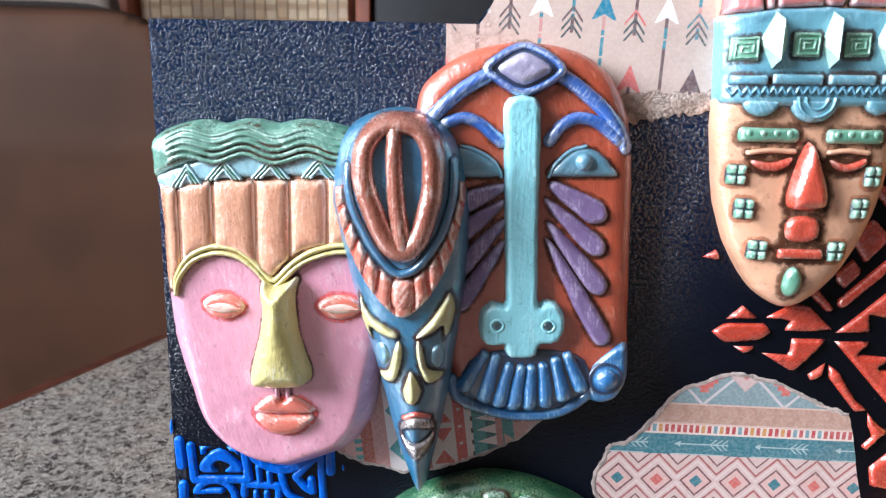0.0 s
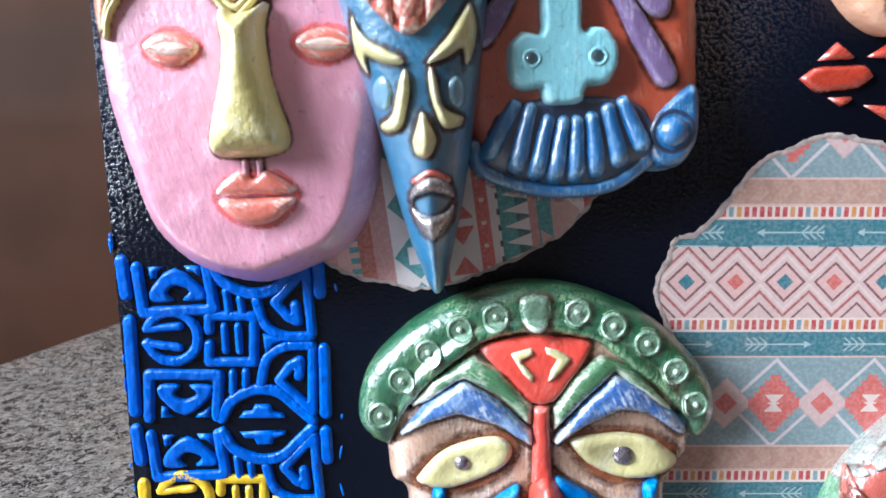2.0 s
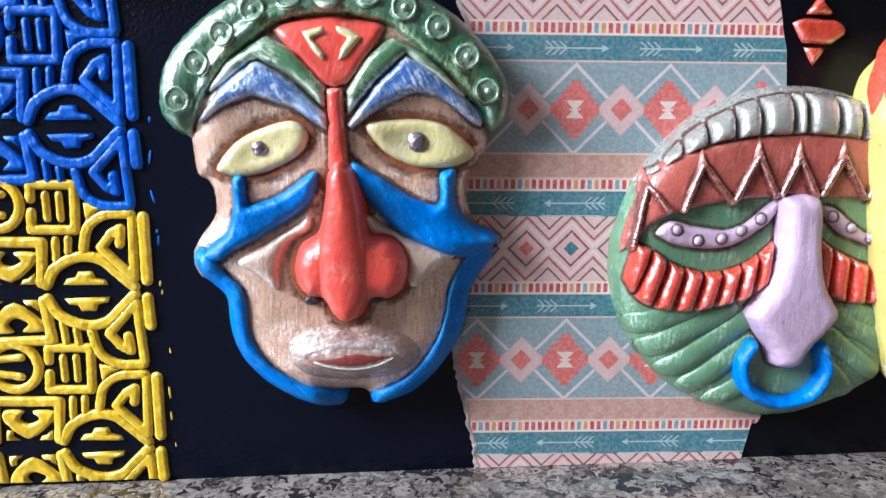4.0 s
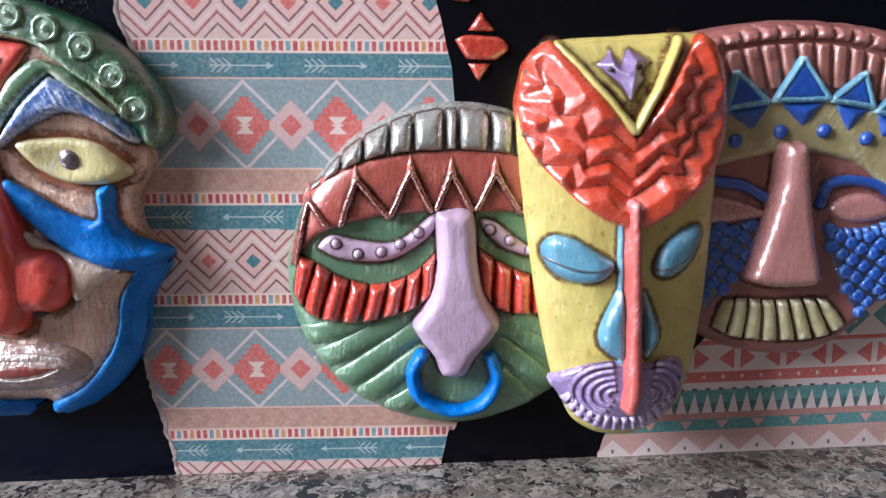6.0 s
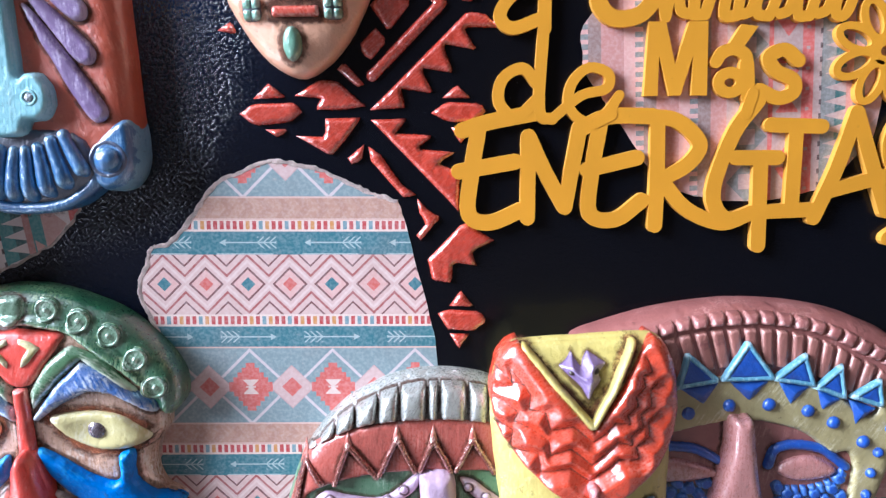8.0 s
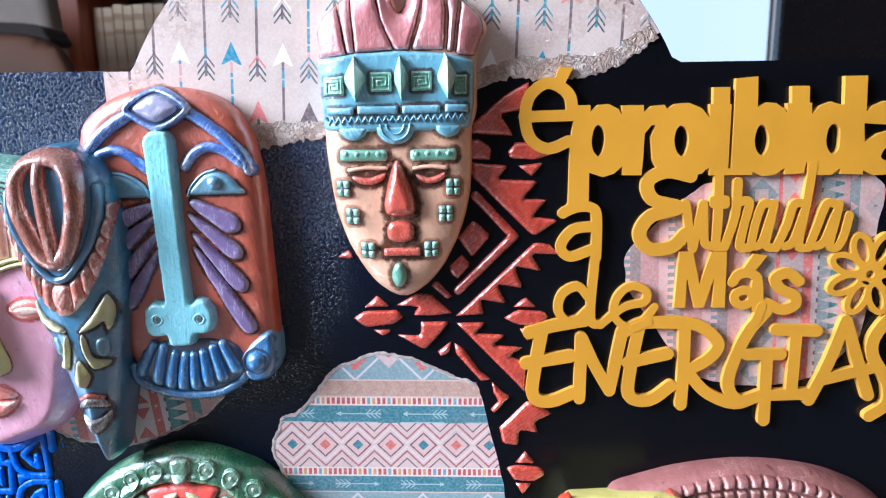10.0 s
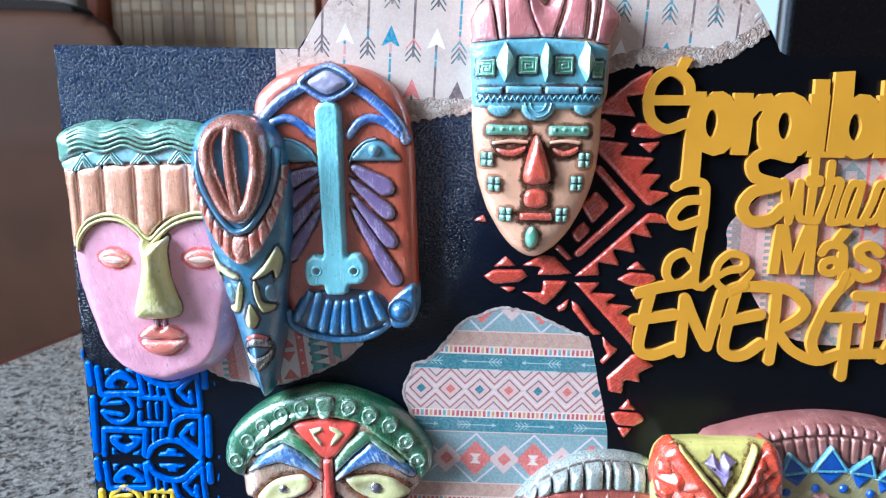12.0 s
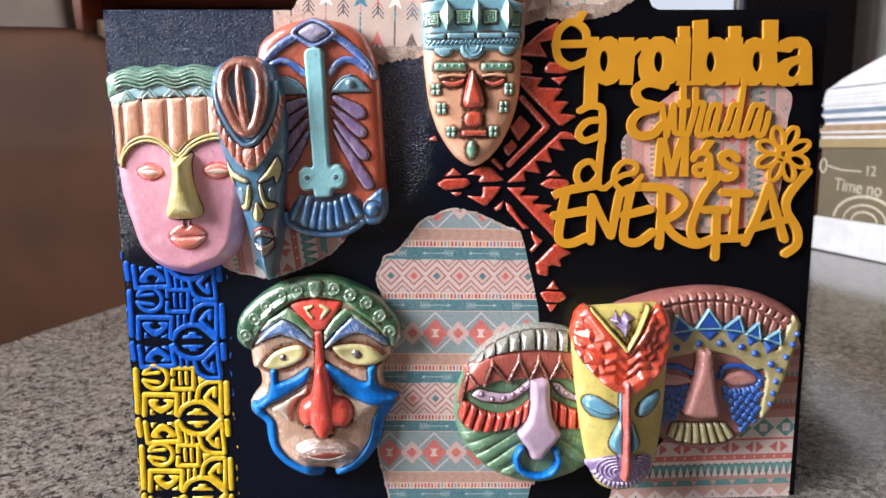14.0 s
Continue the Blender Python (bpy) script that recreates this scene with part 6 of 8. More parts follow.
    for pts in (
        [(-9.6, 8.4), (-7.8, 5.2), (-5, 2.2), (-1.5, 0.1), (2.4, -2), (1.8, -3.6), (-2.3, -3.1), (-6.2, -1.3), (-5.6, -5.3), (-7.8, -2.7), (-9.4, 1.5)],
        [(17.7, 10.2), (19.2, 5.1), (18.3, -0.6), (16.3, -3.9), (15.9, 0.2), (12.6, -1.8), (8, -3.5), (9, -1.3), (12.5, 2.5), (15.5, 7.3)],
        [(2.9, -4.3), (3.7, -7.7), (2.9, -13.8), (1.1, -17.9), (-2.3, -18.4), (-3.8, -16.5), (-0.6, -14.4), (0.5, -10.1), (1.4, -6.3)],
        [(8.2, -4.1), (9.8, -6.5), (10.8, -12), (12.8, -14), (15.9, -15.2), (15.1, -17.2), (11.4, -17.7), (9.6, -14.4), (8.1, -9.4)],
    ):
        tile("face_stroke", smooth(pts, 3), 2.4, 1.9, front, CREAM, ob, 0.5, label="cream raised stroke")
    tile("nose", smooth([(6.3, -13.9), (8.4, -17.1), (9.5, -20.4), (8.4, -23.5), (6.6, -24.5), (4.7, -23.3), (4, -20.4), (5.1, -16.9)], 4), 3.6, 3.2, front, CREAM, ob, 0.5)
    for c, rx in (((-2.8, -9.6), 2.4), ((14.4, -9.6), 2.2)):
        part("eye", relief([oval(c[0], c[1], rx, 3.8)], 1.2, 2.0, front, 0.6), SKY_EYE, ob)
    c = (8.2, -35.3)
    part("mouth", relief([oval(c[0], c[1] + 0.2, 4.6, 3.0)], -1.6, 1.0, lambda p: front(p) + 0.7, 0.5), DARK_TEAL, ob)
    tile("upper_lip", smooth([(3.1, -34.1), (4.2, -30.5), (8, -28.6), (11.9, -29.7), (13.5, -33.7), (11.3, -33.1), (8.2, -32.2), (5.1, -33.2)], 4), 2.4, 2.0, front, SILVER, ob, 0.5, label="silver upper lip")
    tile("lower_lip", smooth([(3.1, -35.4), (5.2, -37.5), (8.5, -37.8), (11.7, -36.8), (13.5, -34.9), (12.7, -39.5), (8.6, -43.7), (5.1, -41.2)], 4), 2.4, 2.4, front, SILVER, ob, 0.5, label="silver lower lip")
    part("lip_line", ridge(smooth([(4.2, -29.7), (8, -27.8), (12, -29.3)], 5, False), 1.6, 1.2, front), CORAL, ob)


blue_mask()


# -- orange face with a turquoise nose bar --
def orange_mask():
    outline = smooth([(-38, 52.5), (-36.7, 59.4), (-30.9, 65.9), (-22.1, 71), (-10.5, 73.7), (-0.3, 73.5), (10.1, 71.4), (18.9, 66.1), (23.8, 59.1), (26.8, 50.3), (28.7, 36.5), (29.6, 15.1), (30.7, -10.9), (30.3, -26.4), (19.8, -36.6), (-0.6, -42.2), (-19.5, -38.8), (-30.3, -20.3), (-34.3, 2.5), (-36.6, 28), (-37.9, 43.9)], 4)
    front = Dome(outline, 4.5, 10.5, 7.0, (), 2.0)
    ob = thing("orange_mask", -78, 215, "rust-orange resin mask with a turquoise nose and purple feathers", "mask", "masks on the plaque")
    part("face", relief([outline], 0.0, 1.0, front, 1.0, 11), RUST, ob)
    c = (-6, 65.7)
    gem = smooth([(c[0] - 8.2, c[1]), (c[0] - 4, c[1] + 3.4), (c[0], c[1] + 4.9), (c[0] + 4, c[1] + 3.4), (c[0] + 8.2, c[1]), (c[0] + 4, c[1] - 3.4), (c[0], c[1] - 4.9), (c[0] - 4, c[1] - 3.4)], 3)
    part("gem_setting", relief([smooth([(c[0] + (x - c[0]) * 1.5, c[1] + (z - c[1]) * 1.55) for x, z in gem[::3]], 3)], 2.4, 2.4, front, 0.8), NAVY, ob)
    tile("gem", gem, 3.0, 3.0, lambda p: front(p) + 1.6, LILAC, ob, 0.7, label="lilac diamond on the brow")
    part("gem_ring", ridge(smooth([(c[0] + (x - c[0]) * 1.33, c[1] + (z - c[1]) * 1.38) for x, z in gem[::2]], 3), 2.6, 2.6, lambda p: front(p) + 1.0, True), LILAC_BLUE, ob)
    for pts in ([(-15.4, 64.6), (-21.9, 60.9), (-27.9, 56.3), (-33, 51.2)], [(4.1, 64.6), (10.9, 60.2), (17.1, 55.1), (22.5, 49.3), (25.5, 43.5)]):
        part("brow_band", ridge(smooth(pts, 6, False), 4.6, 2.4, front), LILAC_BLUE, ob, "blue and lilac band")
    for pts in ([(-28.7, 49.6), (-23.4, 51.3), (-17.9, 49.2), (-12.1, 44.3)], [(2.2, 45), (6, 49.8), (10.8, 51.9), (16.9, 50.2), (23, 45.5)]):
        part("eyebrow", ridge(smooth(pts, 6, False), 3.9, 2.2, front), LILAC_BLUE, ob)
    bar = np.vstack([[(-11.6, 48.1), (-11.9, 55.3), (-10, 57.7), (-6, 58.6), (-2.4, 57.9), (-0.7, 55.5), (-0.4, 48.3)], [(0.1, 18.2), (1, -5.4), (3.3, -3.4), (6.9, -4.4), (9.6, -8.5), (9.7, -13.9), (7.4, -17.6), (1.8, -18.2), (1.4, -21.7), (-0.7, -22.7), (-6.8, -22.7), (-8.7, -22), (-9.3, -18.4), (-12.7, -19.2), (-16.1, -18), (-17.4, -13.6), (-17.1, -8), (-13.7, -4.8), (-9.1, -5.5), (-10.2, 18.1)]])
    part("nose", relief([along(np.vstack([bar, bar[:1]]), 2.0)[:-1]], 4.6, 1.6, front, 0.9, 2), TURQ, ob, "turquoise bar nose with round nostrils")
    for c in [(-11.6, -11.6), (4.1, -11.4)]:
        part("nostril_rim", ridge(oval(c[0], c[1], 1.9, 1.9, 0, 18), 1.0, 0.5, lambda p: front(p) + 4.4, True), TURQ, ob)
        # raised dark disc painted as the shade inside the nostril
        part("nostril", relief([oval(c[0], c[1], 1.7, 1.7, 0, 16)], 0.15, 0.5, lambda p: front(p) + 4.55, 0.8, 0.3), DARK_TEAL, ob)
    for pts in ([(2.5, 34.5), (4.5, 38.3), (8.5, 42.1), (13.2, 43.6), (18.2, 41.4), (21.1, 38.1), (23, 34.9), (12.5, 34.5)], [(-11.7, 34.2), (-14.6, 38.8), (-19.7, 41.9), (-24.1, 42.8), (-26.5, 38.2), (-25.7, 34)]):
        eye = tile("eye", smooth(pts, 4), 1.8, 2.2, front, SKY_EYE, ob, 0.7, label="grey-blue half-moon eye")
        part("lid_line", ridge(smooth(pts[:6] if pts[0][0] > 10 else pts[:4], 5, False), 1.2, 0.8, lambda p: front(p) + 1.0), SKY_EYE, eye)
    c = (12.7, 39)
    part("pupil", knob(c[0], c[1], 2.7, 2.4, lambda p: front(p) + 1.4), SKY_EYE, ob)
    starts = [(3.7, 31.8), (2.8, 26.5), (3.8, 19.2), (3.8, 13.5), (-11.4, 30.9), (-11.2, 26.1), (-11, 19.8), (-10.8, 13.3)]
    tips = [(20, 22), (20, 11.4), (21, -1.1), (22.6, -17.5), (-25.3, 24.5), (-25.7, 14.6), (-25.4, 3), (-24, -7.4)]
    for a, b, w0, w1 in zip(starts, tips, (3.0, 2.2, 2.2, 2.0, 2.6, 2.2, 2.2, 2.0), (7.2, 6.0, 6.2, 6.2, 6.2, 5.8, 5.8, 5.6)):
        o = petal(a, b, w0, w1)
        f = tile("feather", o, 2.0, 1.8, front, PURPLE, ob, 0.7, label="purple feather with a pale rim")
    skirt = smooth([(-16.5, -22.3), (-23.5, -35.3), (-21.3, -39.9), (-12.1, -43.4), (-1.2, -44.4), (9.7, -43.1), (16.5, -39.3), (19.6, -33.4), (13.3, -21.3)], 4)
    part("skirt", relief([skirt], 1.4, 2, lambda p: np.maximum(front(p), 8.0), 1.0, 9), NAVY, ob)
    flat = lambda p: np.maximum(front(p), 8.0) + 1.2
    tops = [(-15.4, -22.3), (-11.6, -23.2), (-7.3, -26), (-3.5, -26.6), (-0.2, -26.5), (3.5, -25.5), (7.3, -23.6), (11.1, -22)]
    lows = [(-21.6, -33.5), (-14.9, -36.6), (-10, -38.5), (-5.4, -39.4), (-0.3, -39.3), (4.9, -38.1), (10.4, -35.6), (15.7, -32)]
    for a, b in zip(tops, lows):
        part("pleat", ridge(along([a, b], 1.2), 4.7, 2.6, flat, ends=(0.75, 1.05)), SKIRT, ob)
    part("hem", ridge(smooth([(-25.2, -32.1), (-22.9, -37.9), (-12.3, -42.3), (-1.4, -43.5), (9.4, -42), (17.1, -36.8), (18.4, -33.4)], 6, False), 4.0, 2.6, 8.2, sink=7), SKIRT, ob, "blue skirt hem")
    curl = smooth([(16.4, -32), (17.3, -25.4), (21.5, -20.6), (26.4, -16.7), (30.5, -17.3), (31.9, -24.1), (31.1, -32.5), (27.3, -38), (21.5, -39.4), (17.7, -36.8)], 4)
    part("curl", relief([curl], 12.0, 3.5, 0.0, 0.8, 0), SKIRT, ob, "blue scroll at the cheek")
    c = (23.5, -29.2)
    part("curl_groove", ridge(oval(c[0], c[1], 4.9, 4.9, 0, 24), 1.3, 0.4, 11.8, True), NAVY, ob)
    part("curl_knob", knob(c[0], c[1], 3.7, 3.0, 11.8), SKIRT, ob)


orange_mask()


# -- sand-coloured face with a rose crown --
def crown_mask():
    outline = smooth([(-31, 51.8), (-31.4, 62), (-28.9, 67.1), (-22.8, 72), (-14.8, 77.9), (-9.8, 80.7), (-6.5, 79.6), (-4.9, 75.4), (-3.6, 70.3), (-1, 67.3), (1.3, 70.3), (1.9, 75.5), (2.3, 79.7), (7.6, 79.8), (14.9, 75.9), (21.3, 72), (27.6, 65.9), (29, 60.8), (25.6, 53.2), (25.5, 34.8), (23.5, 26.7), (23.6, 16.6), (22.1, 0.1), (16.9, -15.8), (8.8, -28.8), (-1.9, -36), (-12.1, -31.5), (-21.3, -18.7), (-27.2, -3), (-29.7, 14.7), (-30.4, 25.9), (-29.8, 34)], 4)
    front = Dome(outline, 4.0, 10.0, 12.0)
    ob = thing("crowned_mask", 5, 245, "sand-coloured resin mask with a rose feather crown and blue band", "mask", "masks on the plaque")
    part("face", relief([outline], 0.0, 1.0, front, 0.9, 14), SKIN, ob)
    for pts in (
        [(-31.1, 52.5), (-31.5, 61.8), (-29, 66.8), (-24.3, 70.8), (-22.6, 62.1), (-20.9, 53.1)],
        [(-23.5, 71.6), (-19.8, 74.8), (-18.8, 67.1), (-17.9, 53.8), (-20.4, 53.3), (-22.3, 63.1)],
        [(-19.4, 74.9), (-11.6, 79.4), (-10.1, 71.1), (-7.7, 63.3), (-4.2, 54.6), (-17.7, 53.8)],
        [(-11.1, 79.7), (-7.5, 79), (-6, 75), (-4.8, 70), (-2.2, 67.1), (0, 70), (0.6, 75.1), (1, 79.1), (5.7, 79), (5.4, 69.3), (1.3, 54.7), (-3.9, 54.6), (-8.7, 65.2)],
        [(6.5, 78.9), (13.2, 75.5), (14.3, 67.5), (13.6, 54.7), (2.3, 54.5), (6.1, 66.4)],
        [(14.5, 75.2), (19.1, 72.4), (17.8, 63.7), (16.7, 53.6), (14.7, 54.4), (15.6, 65.6)],
        [(20.1, 71.6), (26.6, 65.8), (27.7, 60.8), (24.2, 52.5), (17.8, 53.2), (19.3, 65.7)],
    ):
        tile("crown_feather", along(np.vstack([pts, pts[:1]]), 1.5)[:-1], 1.9, 1.3, front, ROSE, ob, 0.7, line=1.2)
    band = np.array([(-31.6, 52), (-17.6, 53.8), (-2.4, 54.6), (13.9, 53.6), (24.6, 51.4), (24.3, 36.5), (23, 27.3), (-4.2, 25.9), (-30.2, 26.9)])
    on = lambda p: np.maximum(front(p), 7.0) + 2.0
    part("headband", relief([along(np.vstack([band, band[:1]]), 2)[:-1]], 2.0, 1.6, lambda p: np.maximum(front(p), 6.0), 0.9, 7), BAND_BLUE, ob, "blue band with green pyramids")
    for a, b, r, l, m in ([(-18.2, 53.1), (-17.9, 36.6), (-13.5, 45.1), (-22.3, 44.6), (-17.5, 44.6)], [(-2.1, 53.4), (-1.5, 36.8), (1.3, 45.3), (-4.7, 44.8), (-1.3, 44.9)], [(14, 53.6), (14.8, 37.1), (18.3, 45.5), (10.7, 45), (14.9, 45.1)]):
        h = 16.5
        v = [(q[0] * MM, -11.2 * MM, q[1] * MM) for q in (a, l, b, r)] + [(m[0] * MM, -h * MM, (m[1] + 5.5) * MM), (m[0] * MM, -h * MM, (m[1] - 5.5) * MM)]
        part("pyramid", (v, [(0, 1, 4), (1, 5, 4), (1, 2, 5), (2, 3, 5), (3, 4, 5), (3, 0, 4)]), JADE, ob, "green pyramid stud", flat=True)
    for c, k in zip([(-25.7, 42.5), (-8.7, 43.7), (5.7, 43.9), (19.4, 42.5)], (3.9, 3.9, 3.7, 2.3)):
        plate = tile("plate", rect(c[0] - k, c[1] - 3.5, c[0] + k, c[1] + 3.5, 0.6), 1.0, 0.8, on, JADE, ob, 0.7)
        spiral = [(-0.9, 0.85), (0.9, 0.85), (0.9, -0.85), (-0.75, -0.85), (-0.75, 0.45), (0.55, 0.45), (0.55, -0.4), (-0.35, -0.4), (-0.35, 0.1), (0.1, 0.1)]
        part("spiral", ridge(along([(c[0] + a * k * 0.85, c[1] + b * 3.1) for a, b in spiral], 0.5), 0.7, 0.6, lambda p: on(p) + 0.9), JADE, plate)
    for a, b in ([(-28.8, 32.2), (-18.6, 35.2)], [(-17.3, 32.4), (-2.9, 35.5)], [(-1.5, 32.6), (12.2, 35.7)], [(13.8, 32.8), (22.2, 35.8)]):
        tile("bar", rect(a[0], a[1], b[0], b[1], 0.6), 1.2, 1.0, on, BAND_BLUE, ob, 0.7)
    (x0, z0), (x1, z1) = [(-29.1, 30.5), (21.3, 31.3)]
    zig = [(x0 + (x1 - x0) * k / 41, z0 + (z1 - z0) * k / 41 + (-0.95 if k % 2 else 0.95)) for k in range(42)]
    part("zigzag", ridge(along(zig, 0.45), 1.0, 0.9, on), BAND_DEEP, ob)
    for c, k in zip([(-19.2, 28.4), (-4, 28.7), (14.9, 28.9)], (5.5, 7.4, 5.0)):
        half = np.array([(c[0] + k * math.cos(a), c[1] + k * 0.95 * math.sin(a)) for a in np.linspace(0, -math.pi, 14)])
        tile("scallop", half, 1.8, 1.6, lambda p: front(p) + 0.6, BAND_BLUE, ob, 0.7, line=3.6)
        if k > 6:
            for f in (0.72, 0.42):
                part("scallop_line", ridge([(c[0] + k * f * math.cos(a), c[1] + k * f * math.sin(a)) for a in np.linspace(0, -math.pi, 16)], 0.9, 0.6, lambda p: front(p) + 2.2), BAND_BLUE, ob)
    for a, b in ([(-24.7, 15.7), (-7.1, 20.2)], [(1, 15.7), (18, 20.2)]):
        brow = tile("eyebrow", rect(a[0], a[1], b[0], b[1], 1.4), 2.0, 1.5, front, JADE, ob, 0.7, line=4.0)
        for k in range(4):
            part("brow_bump", knob(a[0] + (b[0] - a[0]) * (0.15 + 0.22 * k), (a[1] + b[1]) / 2 + 0.5, 1.1, 0.7, lambda p: front(p) + 1.7, 4, 10), JADE, brow)
    for pts in ([(-20.4, 10.5), (-14.3, 10), (-8.4, 11.6), (-9.1, 9), (-13.6, 7.2), (-18.4, 8)], [(2.8, 11.1), (7.9, 9.9), (13.6, 11.7), (12.7, 8.9), (8, 7.4), (4.2, 8.6)]):
        part("eye_wash", ridge(smooth(pts, 4), 3.0, 0.2, front, True, n=7, sink=0.04), BROWN_WASH, ob)
        tile("eye", smooth(pts, 4), 1.5, 1.4, front, CORAL, ob, 0.5, line=4.2, label="orange half-closed eye")
    for pts in ([(-21.3, 12.2), (-14.4, 13), (-8, 12.8)], [(2.3, 12.6), (8.3, 13.3), (13.9, 12.8)]):
        part("eyelid", ridge(smooth(pts, 5, False) + (0, 0.5), 1.7, 1.2, front), SKIN, ob)
        part("eyelid_line", ridge(smooth(pts, 5, False) - (0, 0.9), 1.5, 0.35, front), GLAZE, ob)
    tile("nose", smooth([(-4.2, 16.2), (-0.2, 9.6), (2.7, -0), (1.2, -3.7), (-6, -4.2), (-8.8, -1.5), (-7.6, 7)], 4), 5.5, 3.8, front, CORAL, ob, 0.7, label="red pointed nose", line=4.4)
    for pts in ([(-8.7, -2.6), (-7.3, 6.1), (-4, 15.4), (0.9, 8.8), (3.8, -1), (2.9, -7.8), (2.3, -13.3), (5, -16.5), (4.3, -19.4), (-9.7, -19.7), (-10.3, -16.8), (-7.4, -13.4), (-7.5, -6.9)],):
        part("brow_wash", ridge(along(np.vstack([pts, pts[:1]]), 1.2)[:-1], 2.6, 0.2, front, True, n=7, sink=0.04), BROWN_WASH, ob)
    tile("upper_lip", smooth([(-7.2, -6.8), (0.8, -6.5), (1.7, -12.5), (-2.7, -14.1), (-7.6, -12.9)], 3), 2.4, 2.0, front, CORAL, ob, 0.6, line=4.4)
    a, b = (-9.7, -19.4), (4.1, -16.1)
    tile("mouth", rect(a[0], a[1], b[0], b[1], 1.0), 1.6, 1.2, front, CORAL, ob, 0.6, line=4.4)
    c = (-4.1, -26.7)
    tile("chin_stone", oval(c[0], c[1], 2.9, 5.0, 0, 20), 2.4, 2.6, front, JADE, ob, 0.6, label="green chin stone", line=4.4)
    for c in [(-23.9, 6), (-20.7, -4.3), (-15.5, -17), (16.4, 6.2), (13.6, -3.5), (8.1, -16.8)]:
        part("stone_wash", ridge(rect(c[0] - 3.0, c[1] - 3.4, c[0] + 3.0, c[1] + 3.4, 1.8), 2.6, 0.2, front, True, n=7, sink=0.04), BROWN_WASH, ob)
        stone = tile("cheek_stone", rect(c[0] - 2.9, c[1] - 3.3, c[0] + 2.9, c[1] + 3.3, 1.8), 0.9, 1.0, front, DARK_TEAL, ob, 0.7, False)
        for dx in (-1.35, 1.35):
            for dz in (-1.55, 1.55):
                part("facet", relief([rect(c[0] + dx - 1.25, c[1] + dz - 1.45, c[0] + dx + 1.25, c[1] + dz + 1.45, 0.7, 3)], 1.6, 1.1, lambda p: front(p) + 0.5, 0.5), JADE, stone)


crown_mask()

# -- clownish face with a green crested hat --
def hat_mask():
    outline = smooth([(-39.2, 15), (-38.4, 8.9), (-35, 6.2), (-34.2, -1.8), (-38.9, -8.7), (-41.5, -14), (-39.7, -19.8), (-34.8, -22.6), (-32.4, -27.2), (-31.3, -38.3), (-26.3, -47.3), (-18, -54.8), (-8.3, -59.6), (-3.8, -58.9), (-0.9, -55), (6.4, -55.2), (8.9, -58.6), (17.6, -56), (26.4, -47.6), (30.6, -38.8), (33.1, -26.3), (36.2, -17.7), (44.9, -11.2), (43.2, -8.1), (39.5, -6), (36.8, -0.1), (36.9, 6.9), (40.4, 12.4), (42.3, 16.1), (41.5, 23.2), (38.1, 34.3), (29.2, 43.6), (17.3, 51.3), (2.1, 54.5), (-15, 52.5), (-28.1, 44.4), (-35.7, 32.4), (-39.4, 21.6)], 4)
    front = Dome(outline, 4.0, 13.0, 15.0, ((*(1.7, -42.8), 16, 7, 4.0), (*(-19.9, 15.9), 11, 8, -3.0), (*(22.9, 16.6), 12, 8, -3.0), (*(-13.9, -6.8), 9, 9, -2.0), (*(19.6, -7.7), 10, 9, -2.0)))
    ob = thing("green_hat_mask", -88, 85, "resin mask with a red nose, blue cheeks and green beaded hat", "mask", "masks on the plaque")
    part("face", relief([outline], 0.0, 1.0, front, 0.9, 17), SKIN_BROWN, ob)
    hat_out = [(-38.6, 18.9), (-43.3, 21.2), (-46.5, 25.9), (-46.5, 32.4), (-43.9, 39.9), (-37.7, 47.2), (-28.7, 54.1), (-18.7, 58.9), (-8.4, 61.7), (0.3, 62.5), (10.6, 61.2), (21, 57.7), (31.5, 52.4), (40.8, 44), (46.4, 36.3), (48.5, 30.4), (47.8, 23.9), (44.1, 19.6), (41.2, 20.9)]
    hat_in = [(38.9, 26.7), (32.7, 34.1), (25.1, 40.2), (19.3, 44.8), (14.9, 47.8), (1.4, 50.4), (-11.7, 48.6), (-19, 44.3), (-27.6, 37.1), (-35.1, 27.9)]
    hat = np.vstack([smooth(hat_out, 4, False), smooth(hat_in, 4, False)])
    rise = lambda p: np.maximum(front(p), 6.0)
    part("hat", relief([hat], 5.5, 6.0, rise, 1.0, 9), HAT_GREEN, ob, "forest green hat brim")
    top = lambda p: rise(p) + 5.0
    for c in [(-40.4, 29), (-34.8, 38.4), (-27.6, 45.8), (-19.5, 51.7), (-10.2, 55), (10.7, 55.7), (20, 52), (28.8, 47.2), (36.3, 39.5), (41.7, 30.5)]:
        k = 3.6
        disc = part("bead", relief([oval(c[0], c[1], k, k, 0, 24)], 1.0, 1.0, top, 0.7), PEARL_GREEN, ob, "pearly green ring bead")
        part("bead_ring", ridge(oval(c[0], c[1], k * 0.82, k * 0.82, 0, 24), 0.9, 0.5, lambda p: top(p) + 0.9, True), PEARL_GREEN, disc)
        part("bead_centre", knob(c[0], c[1], 0.95, 1.1, lambda p: top(p) + 0.9, 4, 12), PEARL_GREEN, disc)
        part("bead_groove", ridge(oval(c[0], c[1], k * 1.02, k * 1.02, 0, 24), 0.7, 0.25, top, True), HAT_GREEN, disc)
    tile("hat_clasp", smooth([(-4, 58.9), (-0.9, 60.5), (3.3, 59.9), (4.1, 56), (1.9, 51.6), (-1.6, 51.6), (-4, 54.8)], 3), 2.0, 2.4, top, PEARL_GREEN, ob, 0.7)
